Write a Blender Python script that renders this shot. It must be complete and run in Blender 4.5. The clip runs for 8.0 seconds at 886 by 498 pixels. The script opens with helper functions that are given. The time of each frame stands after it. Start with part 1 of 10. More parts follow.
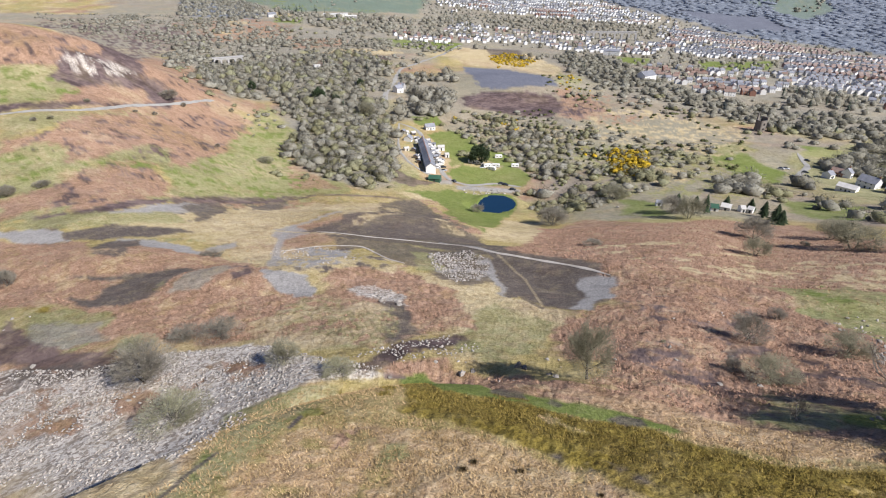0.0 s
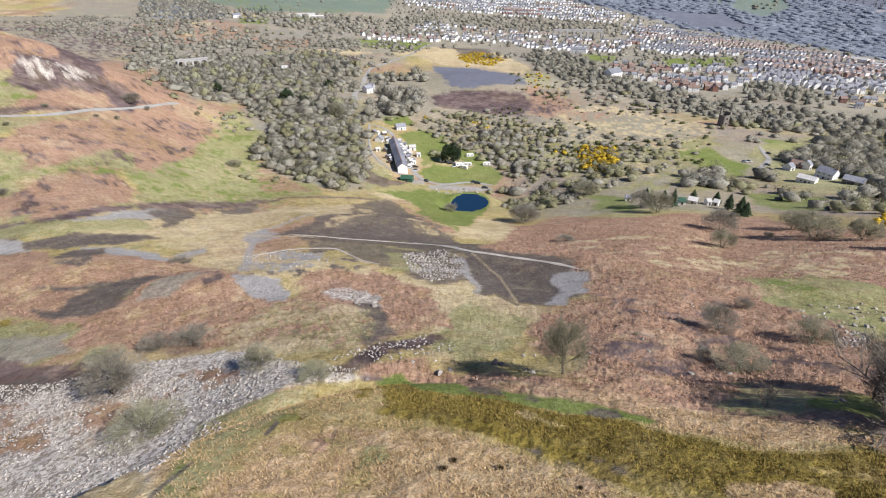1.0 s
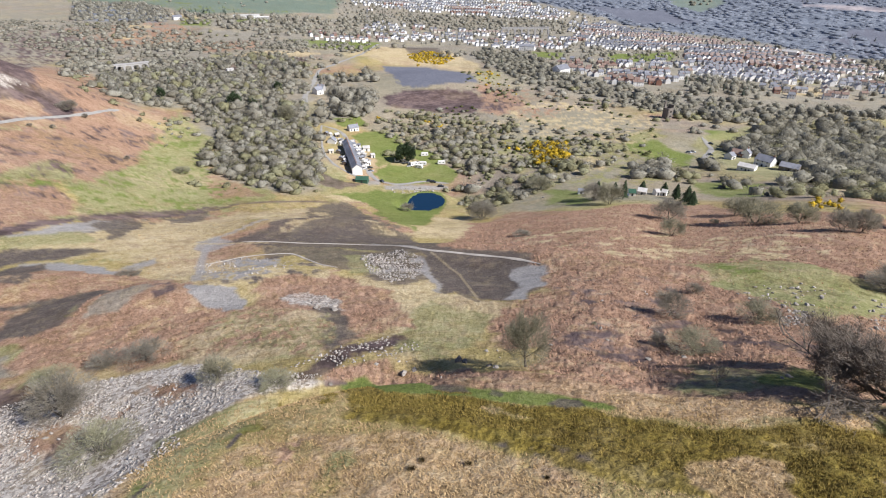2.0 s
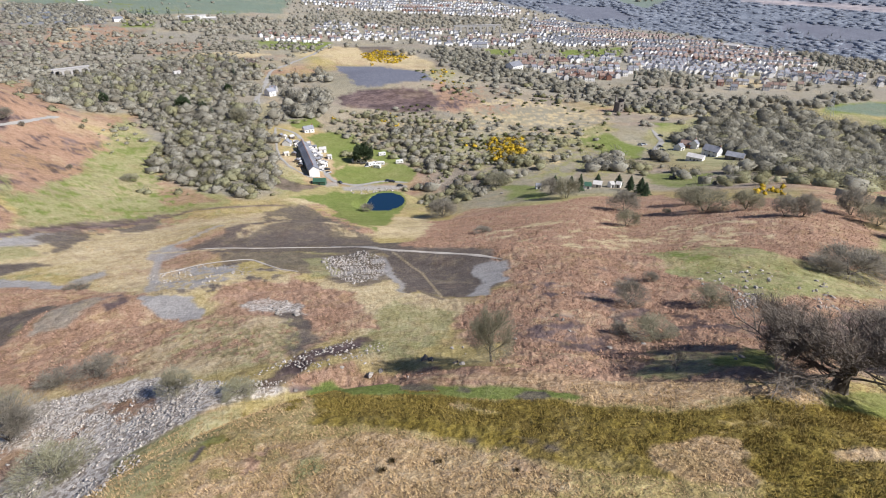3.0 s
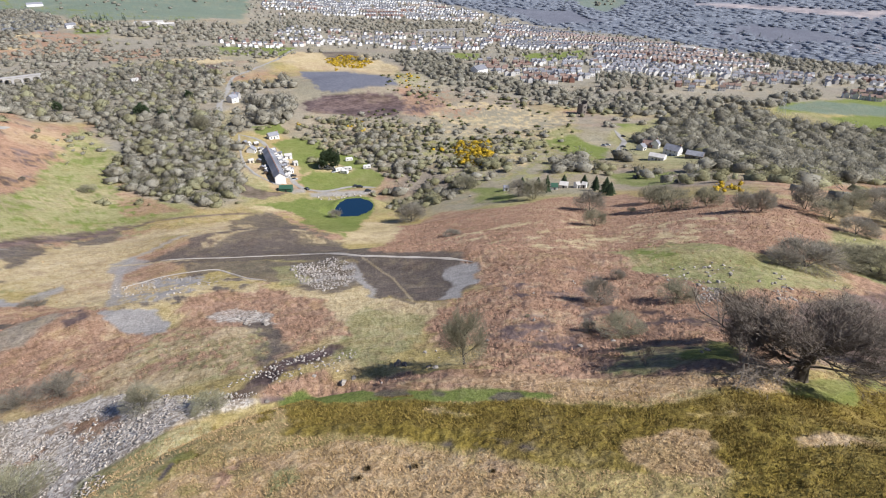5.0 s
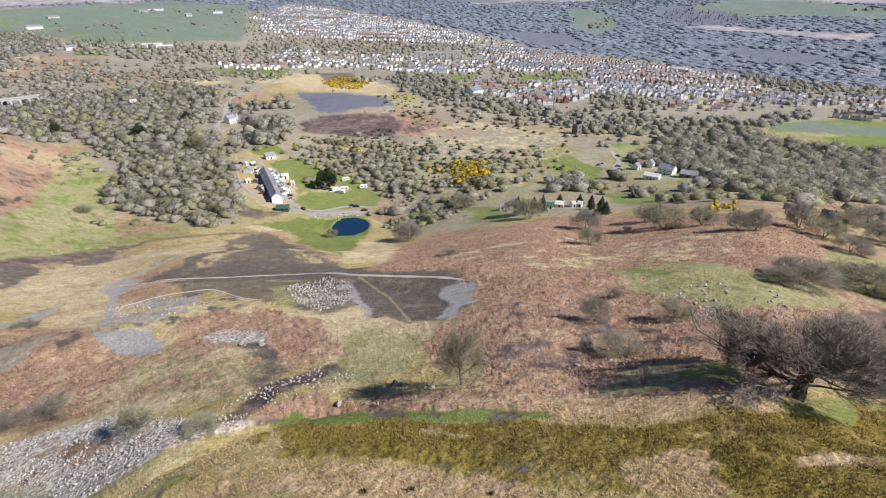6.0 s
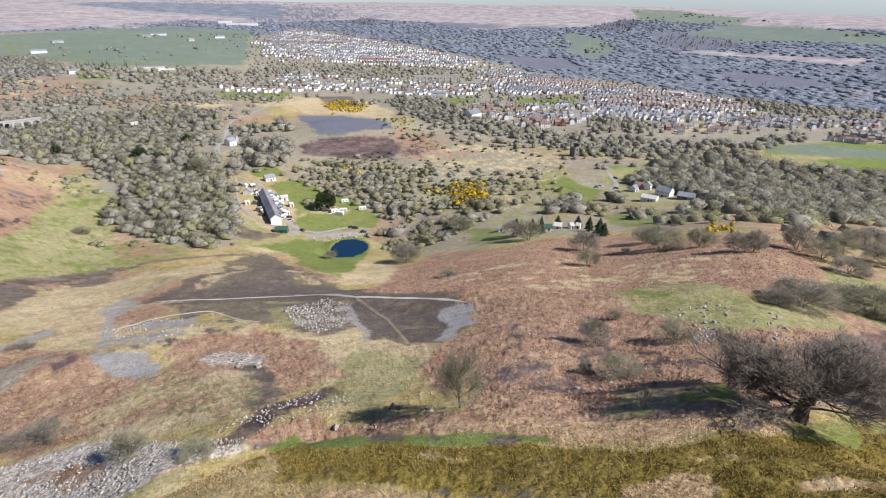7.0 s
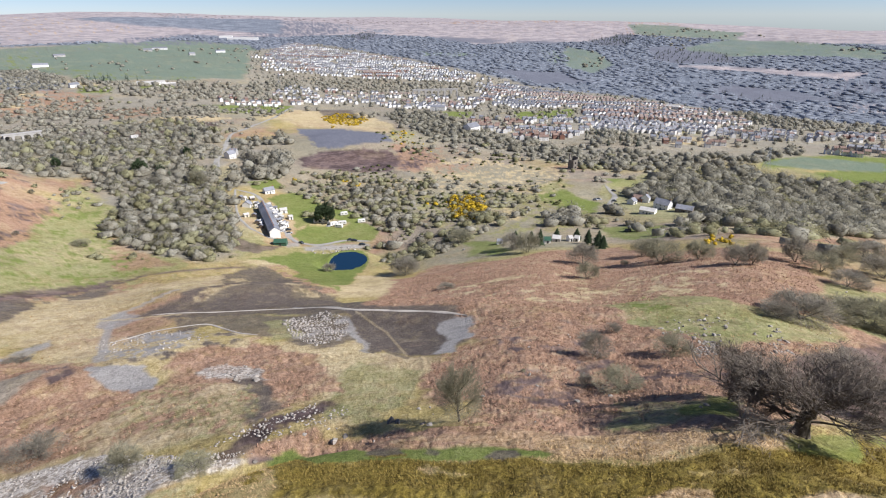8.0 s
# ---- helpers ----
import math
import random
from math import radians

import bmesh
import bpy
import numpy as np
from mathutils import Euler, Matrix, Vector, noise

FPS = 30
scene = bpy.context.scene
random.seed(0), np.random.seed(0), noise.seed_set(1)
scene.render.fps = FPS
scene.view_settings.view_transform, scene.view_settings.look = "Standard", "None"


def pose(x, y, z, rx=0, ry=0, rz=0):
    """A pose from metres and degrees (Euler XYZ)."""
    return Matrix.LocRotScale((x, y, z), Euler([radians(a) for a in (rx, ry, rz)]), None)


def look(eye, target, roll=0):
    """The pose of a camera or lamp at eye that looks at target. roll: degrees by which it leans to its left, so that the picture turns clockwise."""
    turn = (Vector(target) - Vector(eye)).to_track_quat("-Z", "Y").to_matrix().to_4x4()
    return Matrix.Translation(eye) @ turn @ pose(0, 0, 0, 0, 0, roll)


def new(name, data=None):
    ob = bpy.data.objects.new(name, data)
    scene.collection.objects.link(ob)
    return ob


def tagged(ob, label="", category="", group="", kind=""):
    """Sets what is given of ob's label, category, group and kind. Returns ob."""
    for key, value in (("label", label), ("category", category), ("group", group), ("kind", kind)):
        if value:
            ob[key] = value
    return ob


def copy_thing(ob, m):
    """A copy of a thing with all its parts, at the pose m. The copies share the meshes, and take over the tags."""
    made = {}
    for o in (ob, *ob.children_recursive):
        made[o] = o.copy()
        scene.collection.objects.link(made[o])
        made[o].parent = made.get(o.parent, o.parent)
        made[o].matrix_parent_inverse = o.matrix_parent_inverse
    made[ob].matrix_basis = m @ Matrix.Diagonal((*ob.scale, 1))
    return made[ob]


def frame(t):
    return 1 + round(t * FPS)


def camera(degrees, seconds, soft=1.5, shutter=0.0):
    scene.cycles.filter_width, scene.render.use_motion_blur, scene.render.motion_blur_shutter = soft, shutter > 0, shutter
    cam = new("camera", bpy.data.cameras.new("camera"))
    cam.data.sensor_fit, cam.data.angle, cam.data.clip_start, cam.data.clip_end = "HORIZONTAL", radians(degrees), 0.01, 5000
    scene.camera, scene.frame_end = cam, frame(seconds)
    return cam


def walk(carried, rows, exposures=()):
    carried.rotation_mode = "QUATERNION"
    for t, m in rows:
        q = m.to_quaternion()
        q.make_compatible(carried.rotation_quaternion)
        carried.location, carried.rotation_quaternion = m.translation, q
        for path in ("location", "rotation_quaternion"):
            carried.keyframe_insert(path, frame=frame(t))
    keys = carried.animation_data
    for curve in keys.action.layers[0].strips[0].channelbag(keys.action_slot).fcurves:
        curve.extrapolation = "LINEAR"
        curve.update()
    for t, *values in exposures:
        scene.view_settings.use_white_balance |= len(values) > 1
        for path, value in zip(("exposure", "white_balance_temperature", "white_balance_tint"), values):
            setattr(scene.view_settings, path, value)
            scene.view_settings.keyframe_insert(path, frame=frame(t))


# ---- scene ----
cam = camera(78.0, 8.0, soft=1.1)
walk(cam, [
    (0.0, pose(0, 0, 150, 61.200, 0.050, 0.000)),
    (0.5, pose(0, 0, 150, 61.192, 0.053, -0.478)),
    (1.0, pose(0, 0, 150, 61.141, 0.102, -3.122)),
    (1.5, pose(0, 0, 150, 61.057, 0.179, -6.034)),
    (1.7, pose(0, 0, 150, 61.065, 0.206, -6.892)),
    (2.8, pose(0, 0, 150, 60.913, 0.303, -11.770)),
    (3.0, pose(0, 0, 150, 60.885, 0.331, -12.769)),
    (3.5, pose(0, 0, 150, 60.826, 0.343, -14.495)),
    (4.0, pose(0, 0, 150, 60.807, 0.291, -15.272)),
    (4.2, pose(0, 0, 150, 60.805, 0.323, -15.531)),
    (5.3, pose(0, 0, 150, 61.752, 0.202, -16.446)),
    (5.5, pose(0, 0, 150, 62.187, 0.202, -16.514)),
    (6.0, pose(0, 0, 150, 63.271, 0.204, -16.692)),
    (6.5, pose(0, 0, 150, 64.454, 0.139, -16.754)),
    (7.0, pose(0, 0, 150, 65.526, 0.125, -16.812)),
    (7.5, pose(0, 0, 150, 66.707, 0.125, -16.856)),
    (8.0, pose(0, 0, 150, 66.848, 0.087, -16.911)),
])
# ---------------------------------------------------------------- daylight
SUN_TO = Vector((0.83, -0.56, 0.0)).normalized()      # where the sun stands, in plan
SUN_UP = radians(41)
world = bpy.data.worlds.new("sky")
scene.world = world
world.use_nodes = True
sky_nodes = world.node_tree.nodes
sky = sky_nodes.new("ShaderNodeTexSky")
sky.sky_type, sky.sun_disc = "NISHITA", False
sky.sun_elevation = SUN_UP
sky.sun_rotation = math.atan2(SUN_TO.x, SUN_TO.y)
sky.altitude, sky.air_density, sky.dust_density, sky.ozone_density = 2500, 1.0, 0.0, 3.0
sky_nodes["Background"].inputs["Strength"].default_value = 0.058
cool = sky_nodes.new("ShaderNodeMix")
cool.data_type, cool.blend_type = "RGBA", "MULTIPLY"
cool.inputs[0].default_value = 1.0
for socket in cool.inputs:
    if socket.type == "RGBA" and socket.name == "B":
        socket.default_value = (0.91, 0.95, 1.13, 1)
    if socket.type == "RGBA" and socket.name == "A":
        world.node_tree.links.new(sky.outputs["Color"], socket)
for socket in cool.outputs:
    if socket.type == "RGBA":
        world.node_tree.links.new(socket, sky_nodes["Background"].inputs["Color"])

sun_lamp = bpy.data.lights.new("sun", "SUN")
sun_lamp.energy, sun_lamp.angle, sun_lamp.color = 5.0, radians(0.53), (1.0, 0.95, 0.87)
sun_ob = new("sun", sun_lamp)
sun_dir = Vector((SUN_TO.x * math.cos(SUN_UP), SUN_TO.y * math.cos(SUN_UP), math.sin(SUN_UP)))
sun_ob.matrix_world = look(sun_dir * 100 + Vector((0, 0, 200)), (0, 0, 200))
scene.view_settings.exposure = 0.60
scene.view_settings.use_white_balance = True
scene.view_settings.white_balance_temperature = 6050
scene.view_settings.white_balance_tint = 12
# ---------------------------------------------------------------- materials
def shader(name):
    m = bpy.data.materials.new(name)
    m.use_nodes = True
    return m, m.node_tree.nodes, m.node_tree.links, m.node_tree.nodes["Principled BSDF"]


def noise_node(nodes, links, coord, size, detail=4, rough=0.55):
    n = nodes.new("ShaderNodeTexNoise")
    n.inputs["Scale"].default_value = 1.0 / size
    n.inputs["Detail"].default_value = detail
    n.inputs["Roughness"].default_value = rough
    links.new(coord, n.inputs["Vector"])
    return n.outputs["Fac"]


def ramp_node(nodes, links, fac, stops):
    r = nodes.new("ShaderNodeValToRGB")
    while len(r.color_ramp.elements) < len(stops):
        r.color_ramp.elements.new(0.5)
    for e, (p, c) in zip(r.color_ramp.elements, stops):
        e.position, e.color = p, (*c, 1)
    links.new(fac, r.inputs["Fac"])
    return r.outputs["Color"]


def math_node(nodes, links, op, a, b):
    n = nodes.new("ShaderNodeMath")
    n.operation = op
    for i, v in enumerate((a, b)):
        if isinstance(v, (int, float)):
            n.inputs[i].default_value = v
        else:
            links.new(v, n.inputs[i])
    return n.outputs[0]


def plain(name, low, high, size=1.0, rough=0.85, bump=0.0, vary=0.0, metal=0.0, island=False):
    """A surface whose colour wanders between two tones at two scales; vary: brightness spread from piece to piece."""
    m, nodes, links, bsdf = shader(name)
    coord = nodes.new("ShaderNodeNewGeometry").outputs["Position"] if island else nodes.new("ShaderNodeTexCoord").outputs["Object"]
    fine = noise_node(nodes, links, coord, size * 0.22, 3)
    broad = noise_node(nodes, links, coord, size * 2.0, 3)
    fac = math_node(nodes, links, "ADD", math_node(nodes, links, "MULTIPLY", fine, 0.5), math_node(nodes, links, "MULTIPLY", broad, 0.5))
    col = ramp_node(nodes, links, fac, [(0.34, low), (0.66, high)])
    if vary:
        if island:
            pick = nodes.new("ShaderNodeNewGeometry").outputs["Random Per Island"]
        else:
            pick = nodes.new("ShaderNodeObjectInfo").outputs["Random"]
        hsv = nodes.new("ShaderNodeHueSaturation")
        links.new(math_node(nodes, links, "ADD", math_node(nodes, links, "MULTIPLY", pick, 2 * vary), 1 - vary), hsv.inputs["Value"])
        links.new(col, hsv.inputs["Color"])
        col = hsv.outputs["Color"]
    links.new(col, bsdf.inputs["Base Color"])
    bsdf.inputs["Roughness"].default_value = rough
    bsdf.inputs["Metallic"].default_value = metal
    bsdf.inputs["Specular IOR Level"].default_value = 0.25
    if bump:
        b = nodes.new("ShaderNodeBump")
        b.inputs["Strength"].default_value = 0.6
        b.inputs["Distance"].default_value = bump
        links.new(fine, b.inputs["Height"])
        links.new(b.outputs["Normal"], bsdf.inputs["Normal"])
    return m


# ground covers: dark, middle and light tone of each
COVERS = {
    "turf": ((0.215, 0.17, 0.062), (0.375, 0.297, 0.12), (0.52, 0.415, 0.19)),
    "bracken": ((0.185, 0.108, 0.065), (0.335, 0.21, 0.137), (0.45, 0.298, 0.205)),
    "straw": ((0.32, 0.235, 0.12), (0.49, 0.388, 0.222), (0.64, 0.535, 0.355)),
    "pasture": ((0.105, 0.132, 0.032), (0.165, 0.198, 0.05), (0.225, 0.25, 0.08)),
    "moss": ((0.17, 0.157, 0.062), (0.28, 0.265, 0.12), (0.39, 0.362, 0.195)),
    "olive": ((0.09, 0.065, 0.014), (0.20, 0.148, 0.03), (0.31, 0.238, 0.06)),
    "spoil": ((0.08, 0.064, 0.055), (0.12, 0.098, 0.083), (0.19, 0.155, 0.125)),
    "gravel": ((0.23, 0.212, 0.195), (0.32, 0.298, 0.275), (0.41, 0.385, 0.355)),
    "rock": ((0.27, 0.225, 0.18), (0.47, 0.415, 0.355), (0.62, 0.56, 0.49)),
    "heath": ((0.075, 0.053, 0.05), (0.12, 0.086, 0.082), (0.19, 0.138, 0.125)),
    "woodfloor": ((0.18, 0.162, 0.122), (0.265, 0.24, 0.19), (0.355, 0.325, 0.262)),
    # far woods, with bluish haze mixed into the base colour
    "hazed_canopy": ((0.135, 0.15, 0.178), (0.175, 0.192, 0.223), (0.22, 0.237, 0.268)),
    # far moor, paled and greyed for haze in its base colour
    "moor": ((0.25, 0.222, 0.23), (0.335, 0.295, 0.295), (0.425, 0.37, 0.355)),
    # distant grass, its green turned bluish grey for haze
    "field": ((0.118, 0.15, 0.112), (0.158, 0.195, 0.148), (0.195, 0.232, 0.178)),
    "slate": ((0.105, 0.108, 0.13), (0.145, 0.148, 0.175), (0.195, 0.197, 0.225)),
    "litter": ((0.24, 0.148, 0.073), (0.43, 0.295, 0.165), (0.62, 0.455, 0.285)),
}
COVER_NAMES = list(COVERS)


def ground_material():
    m, nodes, links, bsdf = shader("ground_cover")
    coord = nodes.new("ShaderNodeNewGeometry").outputs["Position"]
    fine = noise_node(nodes, links, coord, 0.55, 5, 0.65)
    mid = noise_node(nodes, links, coord, 5.0, 5, 0.65)
    broad = noise_node(nodes, links, coord, 60.0, 5, 0.6)
    clumps = noise_node(nodes, links, coord, 2.0, 4, 0.65)
    blend = None
    grain = noise_node(nodes, links, coord, 0.16, 3, 0.6)
    stand = noise_node(nodes, links, coord, 14.0, 4, 0.7)
    for source, weight in ((grain, 0.22), (fine, 0.29), (clumps, 0.20), (mid, 0.14), (stand, 0.09), (broad, 0.06)):
        term = math_node(nodes, links, "MULTIPLY", source, weight)
        blend = term if blend is None else math_node(nodes, links, "ADD", blend, term)
    wooded = math_node(nodes, links, "ADD", math_node(nodes, links, "MULTIPLY", stand, 0.62), math_node(nodes, links, "MULTIPLY", mid, 0.38))
    crown_tone = math_node(nodes, links, "ADD", math_node(nodes, links, "MULTIPLY", stand, 0.4), math_node(nodes, links, "MULTIPLY", broad, 0.6))
    # broken stone: cells of their own tone
    cells = nodes.new("ShaderNodeTexVoronoi")
    cells.inputs["Scale"].default_value = 2.6
    links.new(coord, cells.inputs["Vector"])
    cell_split = nodes.new("ShaderNodeSeparateColor")
    links.new(cells.outputs["Color"], cell_split.inputs["Color"])
    stony = math_node(nodes, links, "ADD", math_node(nodes, links, "MULTIPLY", blend, 0.75), math_node(nodes, links, "MULTIPLY", cell_split.outputs[0], 0.25))
    total = None
    for k, (name, (dark, middle, light)) in enumerate(COVERS.items()):
        if k % 4 == 0:
            attr = nodes.new("ShaderNodeAttribute")
            attr.attribute_name = "cover_%d" % (k // 4)
            split = nodes.new("ShaderNodeSeparateColor")
            links.new(attr.outputs["Color"], split.inputs["Color"])
            shares = (split.outputs[0], split.outputs[1], split.outputs[2], attr.outputs["Alpha"])
        col = ramp_node(nodes, links, stony if name == "rock" else crown_tone if name in ("hazed_canopy", "moor") else wooded if name == "heath" else blend, [(0.42, dark), (0.50, middle), (0.585, light)])
        if name == "hazed_canopy":
            canopy_share = shares[k % 4]
        scale = nodes.new("ShaderNodeVectorMath")
        scale.operation = "SCALE"
        links.new(col, scale.inputs[0])
        links.new(shares[k % 4], scale.inputs["Scale"])
        if total is None:
            total = scale.outputs[0]
        else:
            add = nodes.new("ShaderNodeVectorMath")
            links.new(total, add.inputs[0])
            links.new(scale.outputs[0], add.inputs[1])
            total = add.outputs[0]
    links.new(total, bsdf.inputs["Base Color"])
    bsdf.inputs["Roughness"].default_value = 0.95
    bsdf.inputs["Specular IOR Level"].default_value = 0.1
    b = nodes.new("ShaderNodeBump")
    b.inputs["Strength"].default_value = 0.7
    b.inputs["Distance"].default_value = 0.35
    crowns = nodes.new("ShaderNodeTexVoronoi")
    crowns.inputs["Scale"].default_value = 1 / 16.0
    links.new(coord, crowns.inputs["Vector"])
    mass = math_node(nodes, links, "MULTIPLY", math_node(nodes, links, "SUBTRACT", math_node(nodes, links, "MULTIPLY", stand, 9.0), math_node(nodes, links, "MULTIPLY", crowns.outputs["Distance"], 11.0)), canopy_share)
    low = math_node(nodes, links, "ADD", math_node(nodes, links, "ADD", fine, math_node(nodes, links, "MULTIPLY", grain, 0.5)), math_node(nodes, links, "MULTIPLY", mid, 1.6))
    links.new(math_node(nodes, links, "ADD", low, mass), b.inputs["Height"])
    links.new(b.outputs["Normal"], bsdf.inputs["Normal"])
    return m


GROUND = ground_material()
# ---------------------------------------------------------------- the lie of the land
EYE_Z = 150.0


def lattice(ix, iy, seed):
    """Hashed random numbers on a whole-number grid, 0 to 1."""
    h = (ix.astype(np.int64) * 374761393 + iy.astype(np.int64) * 668265263 + seed * 1442695041) & 0xFFFFFFFF
    h = ((h ^ (h >> 13)) * 1274126177) & 0xFFFFFFFF
    h = ((h ^ (h >> 16)) * 2246822519) & 0xFFFFFFFF
    return (h ^ (h >> 15)) / 4294967295.0


def smooth(a, b, v):
    t = np.clip((v - a) / (b - a), 0.0, 1.0)
    return t * t * (3 - 2 * t)


def value_noise(x, y, seed):
    fx, fy = np.floor(x), np.floor(y)
    u, v = x - fx, y - fy
    u, v = u * u * (3 - 2 * u), v * v * (3 - 2 * v)
    ix, iy = fx.astype(np.int64), fy.astype(np.int64)
    a, b = lattice(ix, iy, seed), lattice(ix + 1, iy, seed)
    c, d = lattice(ix, iy + 1, seed), lattice(ix + 1, iy + 1, seed)
    return (a + (b - a) * u) * (1 - v) + (c + (d - c) * u) * v


def fbm(x, y, size, octaves=4, seed=1, gain=0.5):
    """Layered noise, -1 to 1; size is the widest wave in metres."""
    total, amp, norm = 0.0, 1.0, 0.0
    s = 1.0 / size
    for k in range(octaves):
        c, n = math.cos(k * 1.3), math.sin(k * 1.3)
        total = total + amp * (value_noise((c * x - n * y) * s + 17.3 * k, (n * x + c * y) * s + 9.1 * k, seed + k) * 2 - 1)
        norm += amp
        amp *= gain
        s *= 2.03
    return total / norm


# heights below the eye along five bearings, at growing distances
REACH = np.array([0, 30, 50, 75, 110, 150, 200, 260, 330, 420, 480, 550, 750, 1000, 1300, 1600, 2000, 2500, 3200, 4000, 4950.0])
BEARING = np.array([-38.0, -15.0, 10.0, 31.0, 52.0])
FALL = (
    np.array([-19, -36, -47, -55, -63, -72, -80, -83, -77, -66, -51, -62, -95, -115, -125, -130, -130, -115, -95, -60, -35.0]),
    np.array([-19, -33, -44, -54, -66, -79, -94, -112, -122, -128, -130, -132, -138, -142, -140, -136, -130, -115, -82, -25, 22.0]),
    np.array([-19, -33, -44, -55, -68, -83, -101, -122, -137, -142, -144, -147, -152, -165, -180, -182, -165, -138, -98, -45, -12.0]),
    np.array([-19, -32, -41, -50, -61, -75, -91, -108, -124, -136, -142, -147, -156, -171, -191, -202, -178, -138, -92, -40, -50.0]),
    np.array([-17, -28, -35, -44, -54, -64, -75, -89, -108, -128, -138, -148, -160, -176, -198, -210, -183, -138, -96, -82, -100.0]),
)
# mounds: x, y, radius along, radius across, turn in degrees, height
MOUNDS = [
    (28, 128, 30, 13, -48, 4.0), (-42, 112, 26, 14, 12, 3.0), (-95, 128, 30, 12, -8, 2.5), (-20, 200, 40, 16, -10, 3.0),
    (95, 690, 80, 70, 0, 9.0), (-290, 395, 120, 34, 35, 7.0), (-245, 372, 26, 12, 20, 5.0), (75, 88, 24, 10, -20, 1.5), (250, 420, 50, 25, 0, 4.0),
]
POND = (31.0, 293.5, 11.4, 14.2, 18.6)      # middle, half width, half length, water level above the datum


def pond_ring(x, y):
    """1 on the pond's shore, less inside."""
    u, v = (x - POND[0]) / POND[2], (y - POND[1]) / POND[3]
    u = u - 0.10 * v
    turn = np.arctan2(v, u)
    return np.hypot(u, v) / (1 + 0.07 * np.sin(2 * turn + 0.7) + 0.05 * np.sin(3 * turn + 2.0))


def ease(x, xp, fp):
    """Smooth interpolation of a profile (monotone cubic)."""
    h = np.diff(xp)
    d = np.diff(fp) / h
    m = np.empty_like(fp)
    m[0], m[-1] = d[0], d[-1]
    prod = d[:-1] * d[1:]
    m[1:-1] = np.where(prod > 0, 2 * prod / (d[:-1] + d[1:] + 1e-12), 0)
    i = np.clip(np.searchsorted(xp, x) - 1, 0, len(h) - 1)
    t = np.clip((x - xp[i]) / h[i], 0, 1)
    return ((1 + 2 * t) * (1 - t) ** 2 * fp[i] + t * (1 - t) ** 2 * h[i] * m[i]
            + t * t * (3 - 2 * t) * fp[i + 1] + t * t * (t - 1) * h[i] * m[i + 1])


def brow(x):
    """How far forward the grassy shoulder under the eye reaches, at each x."""
    return 41.5 - np.where(x < 0, 0.036, 0.0205) * (x + 1) ** 2


def land(x, y):
    """Height of the ground at plan points, in metres."""
    x, y = np.asarray(x, float), np.asarray(y, float)
    r = np.hypot(x, y)
    a = np.degrees(np.arctan2(x, y))
    rows = [ease(np.minimum(r, 4949), REACH, f) for f in FALL]
    a_in = np.clip(a, BEARING[0], BEARING[-1])
    z = np.zeros_like(r)
    for k in range(len(BEARING) - 1):
        inside = (a_in >= BEARING[k]) & (a_in <= BEARING[k + 1])
        u = smooth(BEARING[k], BEARING[k + 1], a_in)
        z = np.where(inside, rows[k] * (1 - u) + rows[k + 1] * u, z)
    # the shoulder: an even slope that ends at the brow
    slope = -19 - 0.47 * y - 0.00055 * x * x + 0.5 * fbm(x, y, 14, 3, 5)
    over = y - brow(x)
    w = smooth(-2.0, 15.0, over)
    z = slope * (1 - w) + z * w
    # stream gully beyond the brow
    z -= 2.6 * np.exp(-((over - 8) / 4.5) ** 2) * smooth(14, 2, x) * smooth(-60, -30, x)
    # behind the eye the hill goes on upwards
    back = smooth(62, 100, np.abs(a)) * smooth(6, 30, r)
    z = z * (1 - back) + np.minimum(-19 - 0.42 * y + 0.02 * np.abs(x), 60 + 20 * fbm(x, y, 400, 3, 3)) * back
    for mx, my, ra, rb, turn, h in MOUNDS:
        c, s = math.cos(radians(turn)), math.sin(radians(turn))
        u, v = ((x - mx) * c + (y - my) * s) / ra, (-(x - mx) * s + (y - my) * c) / rb
        z += h * np.exp(-(u * u + v * v) ** 1.6)
    far = smooth(60, 400, r)
    z += 1.1 * fbm(x, y, 60, 4, 11) * smooth(45, 110, r) + 5.0 * fbm(x, y, 420, 4, 21) * far
    z += 16 * fbm(x, y, 900, 4, 31) * smooth(1700, 2800, r)
    q = pond_ring(x, y)
    level = POND[4] - EYE_Z
    flat = smooth(1.75, 1.06, q)
    z = z * (1 - flat) + (level + 0.35) * flat
    z = z - 1.6 * smooth(1.04, 0.7, q)
    return EYE_Z + z
# ---------------------------------------------------------------- the ground, one sheet to the horizon
REGIONS = []
LINES = []


def cover(name, soft, share, points):
    """A patch of one cover: its outline in plan, the width of its soft edge in metres, and how fully it covers."""
    REGIONS.append((name, soft, share, points))


def strip(name, width, share, points):
    """A path, track or road: its middle line in plan."""
    LINES.append((name, width, share, points))


def edge_distance(x, y, points, closed):
    """Distance to an outline, below zero inside it."""
    p = np.array(points, float)
    q = np.roll(p, -1, 0) if closed else p[1:]
    p = p if closed else p[:-1]
    best = np.full(x.shape, 1e9)
    inside = np.zeros(x.shape, bool)
    for (ax, ay), (bx, by) in zip(p, q):
        dx, dy = bx - ax, by - ay
        t = np.clip(((x - ax) * dx + (y - ay) * dy) / (dx * dx + dy * dy + 1e-9), 0, 1)
        best = np.minimum(best, (x - ax - t * dx) ** 2 + (y - ay - t * dy) ** 2)
        if closed:
            inside ^= ((ay > y) != (by > y)) & (x < dx * (y - ay) / (dy + (abs(dy) < 1e-12) * 1e-12) + ax)
    best = np.sqrt(best)
    return np.where(inside, -best, best) if closed else best


